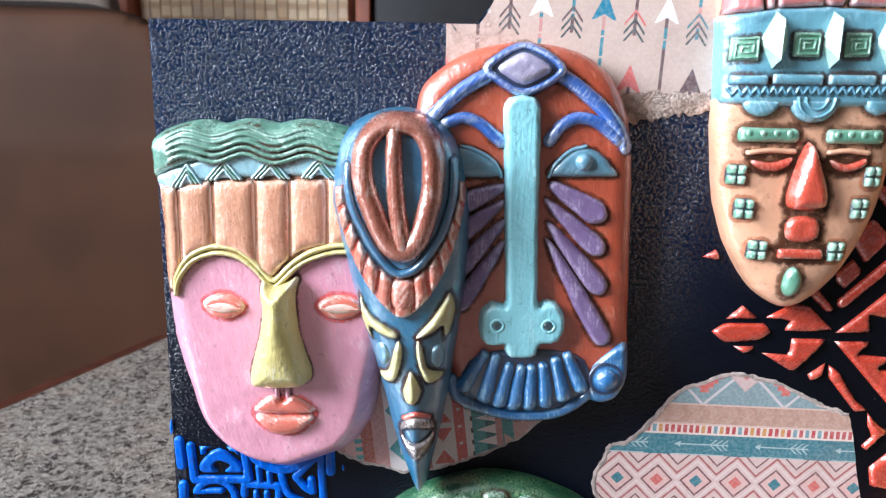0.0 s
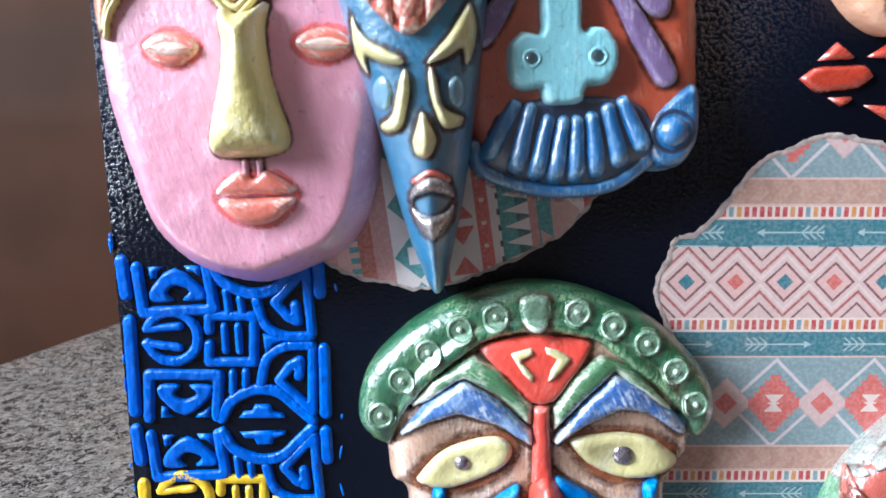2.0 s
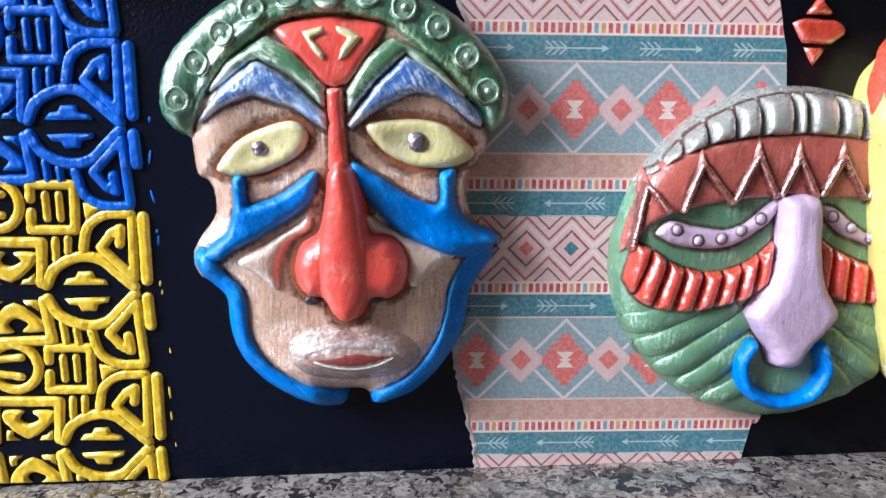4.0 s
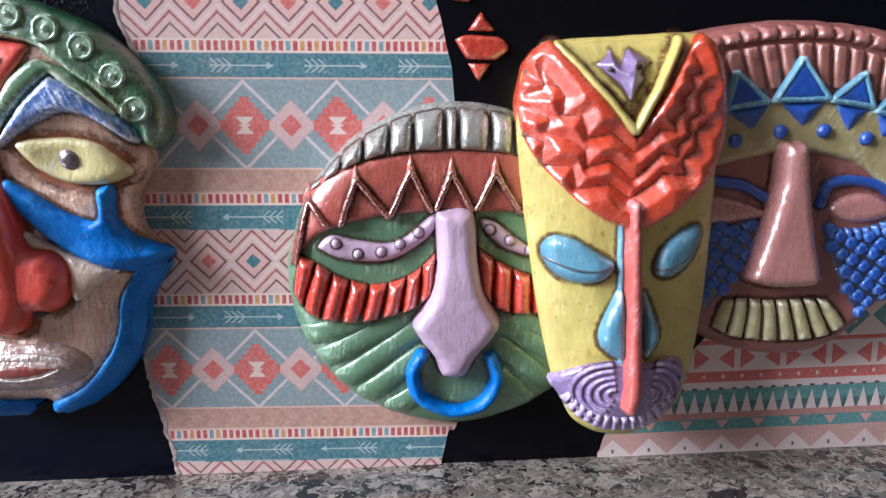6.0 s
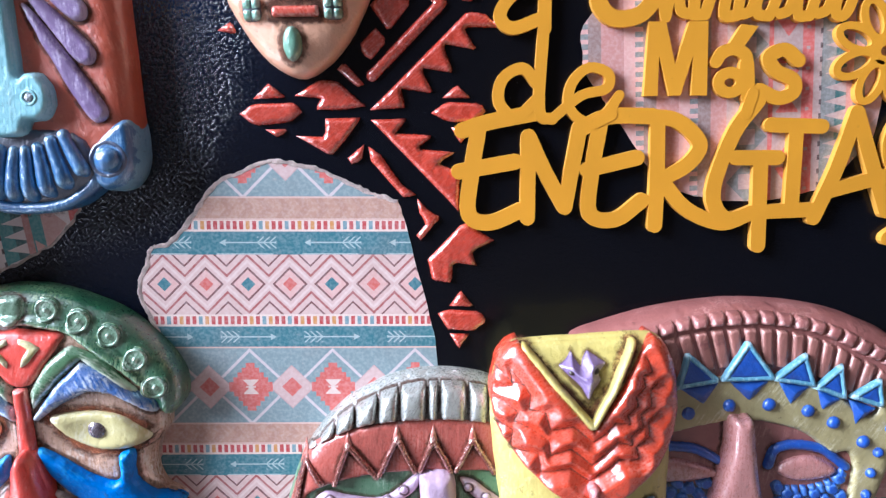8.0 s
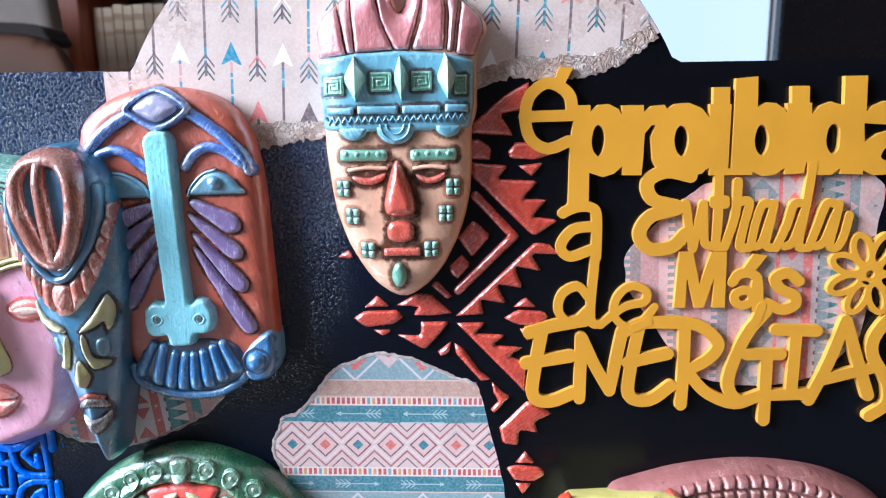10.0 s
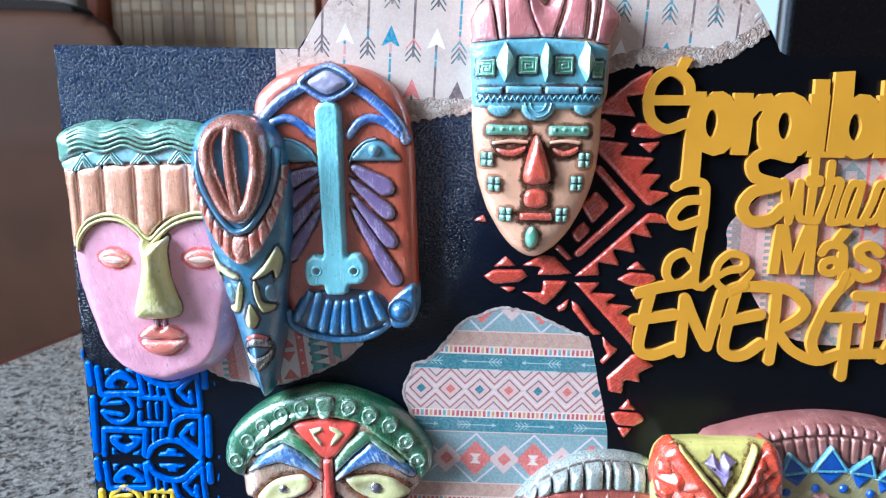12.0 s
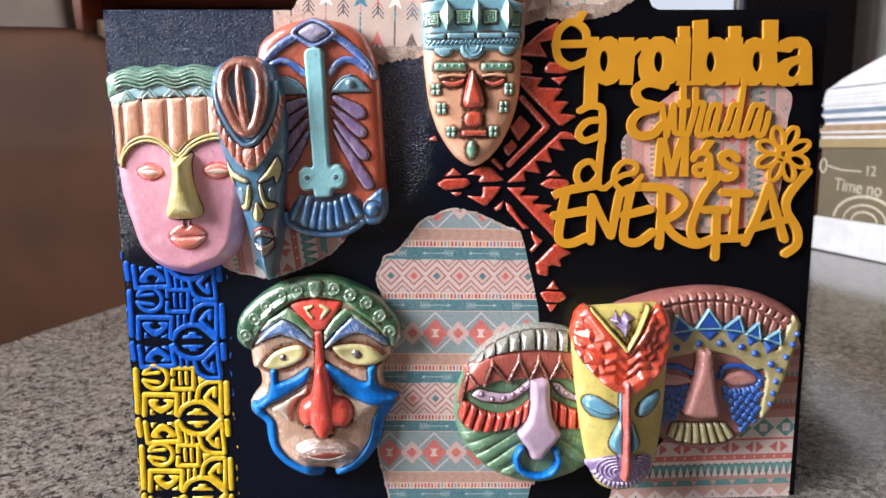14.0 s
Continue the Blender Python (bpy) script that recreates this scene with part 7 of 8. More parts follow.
    for pts in (
        [(-33.8, 29.9), (-27.5, 38.6), (-16.4, 45.4), (-9.3, 41.5), (-0.8, 31.9), (-1.4, 25.9), (-10.2, 34.7), (-19.1, 39.2), (-27.6, 33)],
        [(4.5, 24.6), (4.2, 30.9), (9.9, 39.4), (16.4, 44.7), (25.7, 40.5), (37.9, 27.2), (32.2, 30), (20.1, 39.9), (12.9, 33.4)],
    ):
        tile("green_brow", along(np.vstack([pts, pts[:1]]), 2)[:-1], 2.6, 2.4, front, MID_GREEN, ob, 0.8, label="leaf green arched brow")
    for pts in (
        [(-38.2, 20.6), (-28.5, 32.7), (-19.1, 39.1), (-10.2, 33.9), (-0.8, 24.7), (-0.8, 20.1), (-10.2, 26.4), (-20.4, 29.8), (-28.6, 26.9)],
        [(4, 22.1), (11.5, 31.9), (20.1, 39.9), (27.5, 36.1), (38.2, 26.9), (42.1, 25.3), (40.8, 20.9), (38.4, 21.7), (29.3, 28.7), (21.8, 30.2), (13.1, 26), (5.2, 20.6)],
    ):
        tile("blue_brow", along(np.vstack([pts, pts[:1]]), 2)[:-1], 2.8, 2.2, front, ROYAL, ob, 0.8, label="royal blue arched brow")
    fore = smooth([(-14.7, 46.6), (-10.1, 48.6), (0.4, 50), (11.2, 48.7), (15, 46.9), (9.9, 39.4), (4.5, 32.4), (-2, 32.5), (-7.5, 39.1)], 2)
    tile("brow_triangle", fore, 1.6, 2.0, front, RED_NOSE, ob, 0.9)
    for pts in ([(-7, 45.8), (-1.2, 47.4), (-0.7, 45.4), (-3.7, 43.9), (-0.7, 40.2), (-1.1, 37.9), (-4.1, 40.9)], [(2, 47.4), (6, 46.4), (9.2, 44.4), (4.6, 39.2), (2.5, 38.3), (3.2, 41.6), (5, 44.1), (2.3, 45.4)]):
        tile("brow_mark", np.array(pts), 1.4, 1.2, lambda p: front(p) + 1.2, CREAM, ob, 0.6)
    tile("nose_bridge", np.array([(-1.1, 31.7), (3.3, 31.6), (3.6, 22.4), (4.3, 10.2), (-1.3, 10.4), (-0.9, 22.5)]), 2.4, 1.8, front, RED_NOSE, ob, 0.7)
    bulb = smooth([(1.7, 13.2), (6.4, 9.3), (8.6, 1.4), (9.6, -6.5), (15.4, -8.0), (19.4, -12.6), (20.2, -17.6), (18.6, -22.4), (14.6, -25.2), (9.6, -25.4), (7.0, -29.6), (3.0, -31.6), (-1.0, -29.8), (-3.6, -25.2), (-7.8, -24.2), (-10.8, -20.4), (-11.4, -15.2), (-9.4, -10.0), (-4.6, -6.4), (-2.6, 1.7), (-1.4, 9.2)], 4)
    column = smooth([(1.7, 12.6), (5.4, 9.2), (7.6, 1.4), (8.4, -7), (9.2, -16), (8.6, -24), (6.4, -28.8), (3.0, -30.8), (-0.4, -29), (-3.4, -24), (-4.6, -16), (-3.6, -7), (-2.2, 1.7), (-1.2, 9.2)], 4)
    part("nose_wash", ridge(bulb, 5.0, 0.25, front, True, n=7, sink=0.04), BROWN_WASH, ob)
    nose = tile("nose", bulb, 7.4, 6.0, front, RED_NOSE, ob, 0.7, label="bulging poppy-red nose")
    over = Dome(bulb, 0.0, 7.4, 6.0)
    part("nose_ridge", relief([column], 4.0, 6.4, lambda p: front(p) + np.minimum(over(p), 5.4), 0.7, 1.5), RED_NOSE, nose)
    for c, r in (((-6.9, -25.5), 2.2), ((10.3, -25.4), 2.4)):
        # dark oval laid on as the nostril's inner shade
        part("nostril", relief([oval(c[0], c[1], r, 1.3, 0, 14)], 0.4, 0.8, lambda p: front(p) + 1.5, 0.6), HOLLOW_SHADE, ob)
    for pts, p0, r in (([(-31.3, 11.5), (-26.1, 17.5), (-18.9, 21.4), (-10.4, 23.2), (-6.2, 20.1), (-8.1, 15), (-15.5, 10.5), (-23.3, 8.6), (-29.9, 9.3)], ((-19.3, 16)), 2.2), ([(9.1, 22.1), (17.6, 23.4), (28.2, 22.5), (35.5, 17.8), (38.5, 13.3), (32, 10.3), (22.7, 10.5), (15.3, 13.6), (10.5, 18.3)], ((22.9, 17.3)), 3.0)):
        part("socket_wash", ridge(smooth(pts, 4), 5.0, 0.25, front, True, n=7, sink=0.04), BROWN_WASH, ob)
        eye = tile("eye", smooth(pts, 4), 2.6, 3.0, front, EYE_CREAM, ob, 0.8, label="cream almond eye")
        c = p0
        part("pupil", knob(c[0], c[1], r, 1.8, lambda p: front(p) + 2.2), PEWTER, eye)
    left = smooth([(-37, -13.4), (-34, -9.4), (-29.6, -6), (-27.5, 1.5), (-27.2, 8.3), (-23.8, 8.9), (-23.6, 2.1), (-22, 1.1), (-14.1, 4), (-5.6, 9.7), (-4.2, 7.8), (-6.7, 1), (-16.4, -6), (-27.2, -11.4), (-31.6, -14.5)], 3)
    right = smooth([(4.4, 12.1), (10.7, 9.4), (19.2, 3.6), (27.3, 0.1), (28.8, 3.4), (28.8, 8.7), (33.2, 9.7), (33.1, 0.9), (38.2, -5.7), (46.2, -9.9), (41.6, -14.5), (36.8, -15.4), (27.4, -12.7), (16.8, -6.8), (8.3, 2.9)], 3)
    for o in (left, right):
        tile("blue_cheek", o, 3.2, 2.6, front, CLEAR_BLUE, ob, 0.8, label="clear blue cheek band")
    for pts in ([(-36.8, -14), (-32.8, -20.3), (-28.9, -24.4), (-27.7, -36.6), (-22.8, -45.3), (-13.7, -52.2), (-2.3, -56.5)], [(40.9, -14.1), (34.9, -23.2), (32.4, -35), (28.1, -43.5), (20.1, -52), (11, -56.3)]):
        part("jaw_rim", ridge(smooth(pts, 6, False), 6.6, 3.0, lambda p: np.maximum(front(p), 5.0), sink=5), CLEAR_BLUE, ob, "blue jaw rim")
    for pts in ([(-27.1, -14.5), (-19.7, -9.9), (-9.7, -3.9), (-7, -1.6), (-7.2, -6), (-12.5, -9.4), (-15.4, -14.8), (-16, -22.3), (-18.6, -21.4), (-22.9, -17.9)], [(8.3, -2), (18.1, -7.8), (30.4, -12.9), (33.5, -13.8), (26.8, -18.6), (21.8, -22.7), (19.6, -21), (18.6, -12.8), (14.9, -8.5), (9.6, -7.4)]):
        tile("cheek", smooth(pts, 3), 2.6, 4.0, front, PALE_SKIN, ob, 0.8, False)
    muzzle = smooth([(-13.4, -37.2), (-7.7, -34), (-1.7, -33.2), (5.3, -34.8), (11.6, -34), (18.6, -36.2), (22.7, -40.6), (20.8, -45.3), (12.9, -48.1), (1.7, -49.1), (-8.9, -46.7), (-13.6, -42.2)], 4)
    part("muzzle", relief([muzzle], 1.8, 7.0, front, 0.8, 0.6, power=1.2), BEIGE_GLOW, ob, "copper-brown lips with pale glaze")
    tile("mouth_slit", smooth([(-6.6, -41.6), (-2.4, -40.5), (4, -40.0), (10, -40.4), (15, -41.2), (9.6, -43.0), (3.6, -43.5), (-2, -43.0)], 4), 0.3, 0.8, lambda p: front(p) + 1.5, MOUTH_RED, ob, 0.6, False)
    part("upper_lip", ridge(smooth([(-9, -40.4), (-3.8, -38.4), (3.3, -37.8), (9.6, -38.2), (14.9, -39.4), (17.6, -41)], 5, False), 4.4, 0.9, lambda p: front(p) + 1.2, ends=(0.5, 0.5)), LIP_SILVER, ob, "silver brushed upper lip")
    part("lower_lip", ridge(smooth([(-6.4, -42.2), (-1.4, -43.8), (4, -44.4), (9.8, -43.9), (14.8, -42)], 5, False), 1.6, 1.2, lambda p: front(p) + 1.4, ends=(0.4, 0.4)), LIP_PEARL, ob, "pearl lower lip edge")


hat_mask()


# -- round green face with a lavender nose and a blue nose ring --
def ring_mask():
    outline = smooth([(-41, 8.4), (-39.8, 14.4), (-35.7, 25.9), (-30.4, 34.2), (-21.7, 43.1), (-11.6, 49), (-1.7, 52.5), (9.7, 53.8), (21.1, 52.7), (28.5, 50.5), (37.6, 43), (44, 28.1), (46.3, 10.9), (46.2, -10.6), (43.2, -27.2), (36.2, -35.2), (20.1, -42.2), (5.7, -43.8), (-8.4, -40.5), (-22.2, -33.5), (-32.1, -23.1), (-38, -12.1), (-40.8, -1.3)], 4)
    front = Dome(outline, 3.5, 11.0, 11.0)
    ob = thing("nose_ring_mask", 32, 62, "round green resin mask with a lavender nose and blue nose ring", "mask", "masks on the plaque")
    part("face", relief([outline], 0.0, 1.0, front, 0.9, 12), SAGE, ob)
    arc_in = smooth([(-31.8, 31.7), (-24.2, 36.6), (-15.8, 40.3), (-4.9, 42.2), (9.5, 42.6), (20.7, 41.8), (28.7, 40), (36.8, 34.9)], 5, False)
    arc_out = smooth([(-35, 26.9), (-29.9, 34.4), (-21.3, 43.3), (-11.4, 49.1), (-1.6, 52.6), (9.7, 53.8), (21, 52.7), (29.1, 50), (38.1, 42.5)], 5, False)
    part("cap_rim", relief([np.vstack([arc_in - (0, 2.2), arc_out[::-1] + np.stack([np.clip((-10 - arc_out[::-1, 0]) / -20, 0, 1) * -1.4, np.full(len(arc_out), 0.9)], 1)])], 0.6, 0.8, front, 0.9, 6), GUNSILVER, ob, "silver-grey cap rim")
    cuts = (-33.2, -29.0, -23.6, -17.2, -9.8, -3.0, 5.9, 9.6, 18.6, 25.2, 31.6, 37.4)
    for a, b in zip(cuts[:-1], cuts[1:]):
        xs = np.linspace(a + 0.35, b - 0.35, 6)
        foot = np.interp(xs, arc_in[:, 0], arc_in[:, 1]) - 1.6
        head = np.interp(xs + 0.4, arc_out[:, 0], arc_out[:, 1]) - 1.3
        head = np.maximum(head, foot + 2.0)
        cell = rounded(np.vstack([np.stack([xs, foot], 1), np.stack([xs[::-1] + 0.4, head[::-1]], 1)]))
        tile("cap_segment", cell, 3.6, 2.6, lambda p: front(p) + 0.5, GUNSILVER, ob, 0.6, line=1.6, label="silver-grey cap segment")
    band = np.vstack([smooth([(-39.7, 7.7), (-38.5, 15.2), (-32.1, 31.3), (-24.4, 36), (-11.4, 39.6), (4.6, 41.3), (20.7, 40.6), (30.4, 38.6), (37.8, 33.6)], 4, False), smooth([(37.6, 21), (29.4, 22.7), (14, 23.5), (2.6, 23.7), (-11.9, 22.7), (-23.3, 20.4), (-31.3, 17.1), (-35.9, 12.2)], 4, False)])
    part("forehead_band", relief([band], 1.8, 1.6, front, 0.9, 1.5), BRICK, ob, "glossy brick red forehead band")
    on = lambda p: front(p) + 1.7
    for l, a, r in ([(-37.4, 10.1), (-33.5, 27.7), (-28.1, 20.8)], [(-23.8, 20.7), (-19.1, 33.5), (-10.4, 22.7)], [(-9.5, 23.3), (-3.6, 35.5), (1.8, 24.4)], [(3.4, 24.7), (7.8, 34.9), (13.3, 24.2)], [(14.9, 24.5), (20.2, 34.7), (26.8, 23.6)], [(28.1, 23.6), (31, 32.9), (35.7, 22.3)]):
        part("zigzag", ridge(along([l, a, r], 0.8), 2.1, 1.9, on), BRONZE_LINE, ob, "bronze zigzag line")
        part("spike", relief([np.array([(a[0] - 1.9, a[1] - 2.2), (a[0] + 1.9, a[1] - 2.2), (a[0], a[1] + 5.2)])], 1.2, 1.4, on, 0.6), BRICK, ob)
    for pts, beads in (([(-30.8, 14.5), (-27, 17.5), (-20.7, 16.3), (-11.9, 14.8), (-5.5, 16.6), (0.8, 22), (3.4, 22.9), (2.6, 18.1), (-2.4, 13.9), (-8.9, 10.2), (-17, 9.4), (-25, 10.6), (-29.3, 12.8)], [(-25.4, 15.2), (-19.3, 12.1), (-12.6, 12.6), (-7.3, 14.8), (-1.8, 17.9)]), ([(16.1, 21.1), (20.3, 20.3), (25.4, 16.3), (30.7, 12.5), (36.5, 10.7), (36.5, 6.7), (29.6, 9.9), (22.6, 12.7), (18, 16.8)], [(18.6, 18.3), (24.3, 15.1), (30.1, 12)])):
        lid = tile("eyelid", smooth(pts, 3), 2.0, 2.0, front, LAVENDER, ob, 0.7, label="lavender eyelid with small beads")
        for c in beads:
            part("lid_bead", knob(c[0], c[1], 1.35, 1.2, lambda p: front(p) + 1.7, 4, 12), LAVENDER, lid)
            part("lid_bead_line", ridge(oval(c[0], c[1], 1.5, 1.5, 0, 14), 1.3, 0.2, lambda p: front(p) + 1.9, True, n=5), GLAZE, lid)
    for lo, hi, n in (([(-39, 1), (-35.8, -4.7), (-29.4, -7.8), (-19.7, -8.7), (-11.4, -7.2), (-4.4, -5.3), (2.3, -0.6)], [(-36.7, 11.7), (-31.4, 9.7), (-25.2, 5.4), (-17.3, 3), (-9.2, 3.5), (-2.6, 6.7), (3.1, 11.8)], 8), ([(15.8, 0.1), (20.1, -5.2), (28.3, -7.5), (36.7, -6.6)], [(15.4, 12.8), (20.2, 9.4), (28.3, 5.2), (36.5, 3.3)], 4)):
        for cell in between(smooth(lo, 4, False), smooth(hi, 4, False), np.linspace(0, 1, n + 1), 0.05):
            tile("cheek_roll", rounded(np.array(cell)), 4.2, 2.9, front, TEETH_RED, ob, 0.6, line=1.6, label="vermilion cheek roll")
    starts = [(-34.9, -12.8), (-30.7, -20), (-24.9, -26.4), (-18.4, -31.5), (-10.1, -36), (23.4, -10.8), (22.5, -17.9), (21.9, -27.2), (28.4, -9.6)]
    tips = [(-18.6, -8), (-8.4, -8.3), (-2.6, -11.2), (-2.2, -19), (-1.9, -30.3), (43.5, -23.4), (37.6, -29.6), (29.6, -34.8), (44.4, -14.5)]
    for a, b in zip(starts, tips):
        part("leaf_rib", ridge(along([a, b], 1.4), 7.2, 1.7, lambda p: front(p) - 0.3, ends=(1, 0.85), n=10, sink=1.5), SAGE, ob)
    nose = smooth([(3, 23.8), (7.4, 24.8), (12, 24.5), (14.4, 21.6), (15.2, 8.8), (17.4, -1.1), (21.5, -8.8), (19.6, -13), (14.1, -19.7), (10.4, -25.1), (4.2, -24.6), (1.8, -19.3), (-3.4, -11.7), (-4.1, -8.3), (0.7, -0.7), (3.1, 9), (3, 18.7)], 4)
    tile("nose", nose, 7.6, 4.6, front, LAVENDER, ob, 0.7, label="long lavender nose", power=2.4)
    part("nose_ring", ridge(smooth([(-2.1, -18.9), (-4.6, -24.4), (-2.5, -31.6), (6.1, -36.6), (15.6, -35.1), (20.4, -27.6), (18.8, -20.1)], 6, False), 4.2, 4.2, lambda p: front(p) + 0.6, n=10), CLEAR_BLUE, ob, "bright blue nose ring")


ring_mask()


# -- yellow face with a scarlet cap --
def yellow_mask():
    outline = smooth([(-15.5, 59.8), (-11.9, 61.5), (4.1, 62.3), (21.9, 63.1), (27.9, 62.3), (32, 57.8), (34.1, 49.3), (34.5, 40.4), (34.1, 29.7), (33.5, 10.9), (32.3, -10.3), (29.4, -30.7), (24.9, -42.5), (15.1, -49.3), (4.8, -49.6), (-3.6, -45.4), (-7.6, -38.3), (-11.9, -26.1), (-15.8, -5.8), (-18.9, 16.7), (-20.8, 35.2), (-20.7, 47.1), (-18.9, 55.5)], 4)
    front = Dome(outline, 20.0, 28.0, 16.0, power=1.3)
    ob = thing("yellow_mask", 78, 70, "mustard-yellow resin mask with a scarlet cap and aqua eyes", "mask", "masks on the plaque")
    part("face", relief([outline], 0.0, 1.0, front, 0.9, 28, tuck=0.8), MUSTARD, ob)
    cap = np.vstack([[(-15.8, 60), (-12.8, 61.3)], [(-3.6, 50.1), (8.8, 35.3), (16.3, 47.3)], [(26.1, 63), (29.8, 60.7)], smooth([(32.8, 55.2), (34.8, 43.3), (34, 34), (28.2, 23.6), (17.9, 16), (11.4, 12.8), (6.7, 12.9), (-1.2, 16.2), (-10.5, 24.2), (-17.9, 33.3), (-21, 44.2), (-19, 55.8)], 4, False)])

    folds = []
    folds.append(np.array([(-19.2, 53.5), (-15.2, 50.1), (-11.4, 49.3), (-9.7, 46.4), (-10.1, 42.3), (-5.5, 41.8), (-4.1, 36.1), (2.6, 37.3), (8.2, 32.3), (11.8, 34.7), (14.8, 38.1), (19.3, 37.4), (18.2, 40.2), (21.5, 42.8), (20.7, 45.5), (23.8, 48.2), (22.9, 51.5), (26, 52.2), (24.4, 56.2)], float))
    folds.append(np.array([(-19.7, 44.4), (-15.8, 42.7), (-13.1, 40.7), (-14.5, 38), (-9.6, 36.5), (-4.6, 32.9), (-4, 28.7), (2, 30.3), (8.4, 25.2), (13, 29.9), (15.7, 32.1), (20.3, 31), (19.4, 33.8), (23.3, 36.6), (22.4, 40.1), (25.8, 42.1), (25.3, 46.9), (28.2, 48.8)], float))
    folds.append(np.array([(-19.3, 37.3), (-14.5, 35.1), (-15.5, 29.6), (-7.5, 28.8), (-6.7, 23.2), (1.8, 24.3), (7.5, 20.4), (13.2, 24.1), (15.9, 26.9), (22.3, 26.2), (21.3, 30.3), (25.5, 32.4), (25, 37.3), (28.4, 39.3)], float))
    folds.append(np.array([(-18.7, 47.5), (-14.8, 48.7), (-15.2, 53.4), (-11.4, 49.3)], float))

    def creases(p):
        """Flat facets rising from the zigzag folds."""
        gap = reach(p, np.vstack([q[:-1] for q in folds]), np.vstack([q[1:] for q in folds]))
        return 0.85 * np.minimum(gap, 3.8)

    part("cap", relief([along(np.vstack([cap, cap[:1]]), 1.6)[:-1]], 1.2, 2.0, front, 0.55, 7, bumps=creases), SCARLET, ob, "scarlet cap with folded zigzags")
    for q in folds:
        part("fold_line", ridge(along(q, 0.8), 2.0, 0.3, lambda p: front(p) + 1.1, n=5), GLAZE, ob)
    wedge = np.array([(-12.4, 60.4), (22, 61.9), (8.3, 36.3)])
    part("cap_panel", relief([along(np.vstack([wedge, wedge[:1]]), 2)[:-1]], 1.0, 1.5, front, 0.9, 2), MUSTARD, ob)
    part("panel_wash", ridge(along([(-11.9, 59.4), (7.7, 37.3), (20, 60.7)], 1.0), 6.0, 0.2, lambda p: front(p) + 0.95, n=7, sink=0.04), BROWN_WASH, ob)
    part("cap_border", ridge(along([(-11.2, 59.8), (8.0, 37.4), (20.4, 60.8)], 1.0), 2.5, 2.4, lambda p: front(p) + 1.9, sink=2.5), MUSTARD, ob, "raised yellow border")
    star = [(2.4, 58.6), (3.7, 56.2), (4.9, 54.3), (5.6, 56.2), (7, 58.8), (12.5, 55.5), (9.9, 52.9), (10.5, 51), (8.6, 48.4), (6.9, 45.1), (4.6, 49.1), (2.6, 50.8), (-1.6, 54.8), (0.8, 56.4)]
    gem = tile("gem", along(np.vstack([star, star[:1]]), 0.8)[:-1], 3.2, 2.6, lambda p: front(p) + 1.4, VIOLET, ob, 0.4, label="violet star-shaped gem", power=1.0)
    for c in ((2.2, 53.5), (8.8, 53.7)):
        # dark ovals on the gem in place of shaded hollows
        part("gem_hollow", relief([oval(c[0], c[1], 1.2, 0.8, 20, 10)], 0.25, 0.4, lambda p: front(p) + 3.3, 0.4), HOLLOW_SHADE, gem)
    for pts in ([(6.2, -3.3), (3.9, -7), (1.1, -13.4), (0.4, -18.2), (2.6, -21.9), (8, -23.6), (7.9, -10.3)], [(12.1, -5), (15.3, -10.5), (17.4, -17), (16, -20.9), (12.6, -22.8)]):
        tile("nose_side", smooth(pts, 3), 3.6, 3.2, front, AQUA, ob, 0.7, label="aqua side of the nose")
    part("nose_edge", ridge(along([(5.7, 13.2), (6.1, -3.3), (7, -29)], 1.4), 1.8, 1.6, front), AQUA, ob)
    bar = np.array([(6.2, 19.6), (8.3, 20.7), (10.3, 19.5), (11.5, -9.1), (12.2, -31.5), (11.5, -39.5), (9, -40.7), (6.8, -38), (7.2, -31.4), (7, -9)])
    part("nose", relief([along(np.vstack([bar, bar[:1]]), 1.6)[:-1]], 4.6, 2.2, lambda p: front(p) + 1.4, 0.7, 5), CORAL_BAR, ob, "long rose-coral nose bar")
    for pts, slit in (([(-14.7, 7.4), (-11.6, 10.5), (-5.7, 9.3), (1.1, 5.2), (4.4, 2.5), (2, -1.3), (-4, -2.8), (-10.1, -1.1), (-13.7, 2.9)], [(-13.6, 4.2), (-7.4, 1.8), (-1.4, 1.2), (3, 2.3)]), ([(15.3, 1.5), (16.9, 6.8), (22.7, 11.3), (28.1, 12.4), (29.1, 8.3), (26.1, 2.8), (21, -1), (16.6, -0.9)], [(15.9, 1.2), (21, 2.5), (26.8, 6.1)])):
        eye = tile("eye", smooth(pts, 4), 3.0, 3.4, front, AQUA, ob, 0.7, label="aqua closed eye")
        lid = Dome(smooth(pts, 4), 0.0, 3.0, 3.4)
        part("eye_slit", ridge(smooth(slit, 5, False), 0.9, 0.3, lambda p, lid=lid: front(p) + lid(p), n=5), DARK_TEAL, eye)
    beard = smooth([(-11.3, -31.3), (-1.6, -25.9), (6.2, -24.3), (14.2, -25.3), (22, -24.5), (26.3, -28), (24.4, -36.4), (20.5, -42.5), (13.5, -46.1), (3.5, -46.3), (-4.6, -42.2), (-9.1, -36.3)], 4)
    part("beard", relief([beard], 1.8, 2.2, front, 0.8, 2), VIOLET, ob, "violet curled beard")
    on = lambda p: front(p) + 1.6
    for c, side in zip([(5.2, -34.1), (15.5, -34.4)], (-1, 1)):
        for k in range(5):
            r = 2.0 + 2.3 * k
            path = [(c[0] + side * r * math.cos(a), c[1] + r * 0.82 * math.sin(a)) for a in np.linspace(-1.2, 1.45, 14)]
            path = [q for q in path if inside(np.array([q]), beard)[0]]
            if len(path) > 4:
                part("beard_curl", ridge(path, 1.5, 1.1, on), VIOLET, ob)
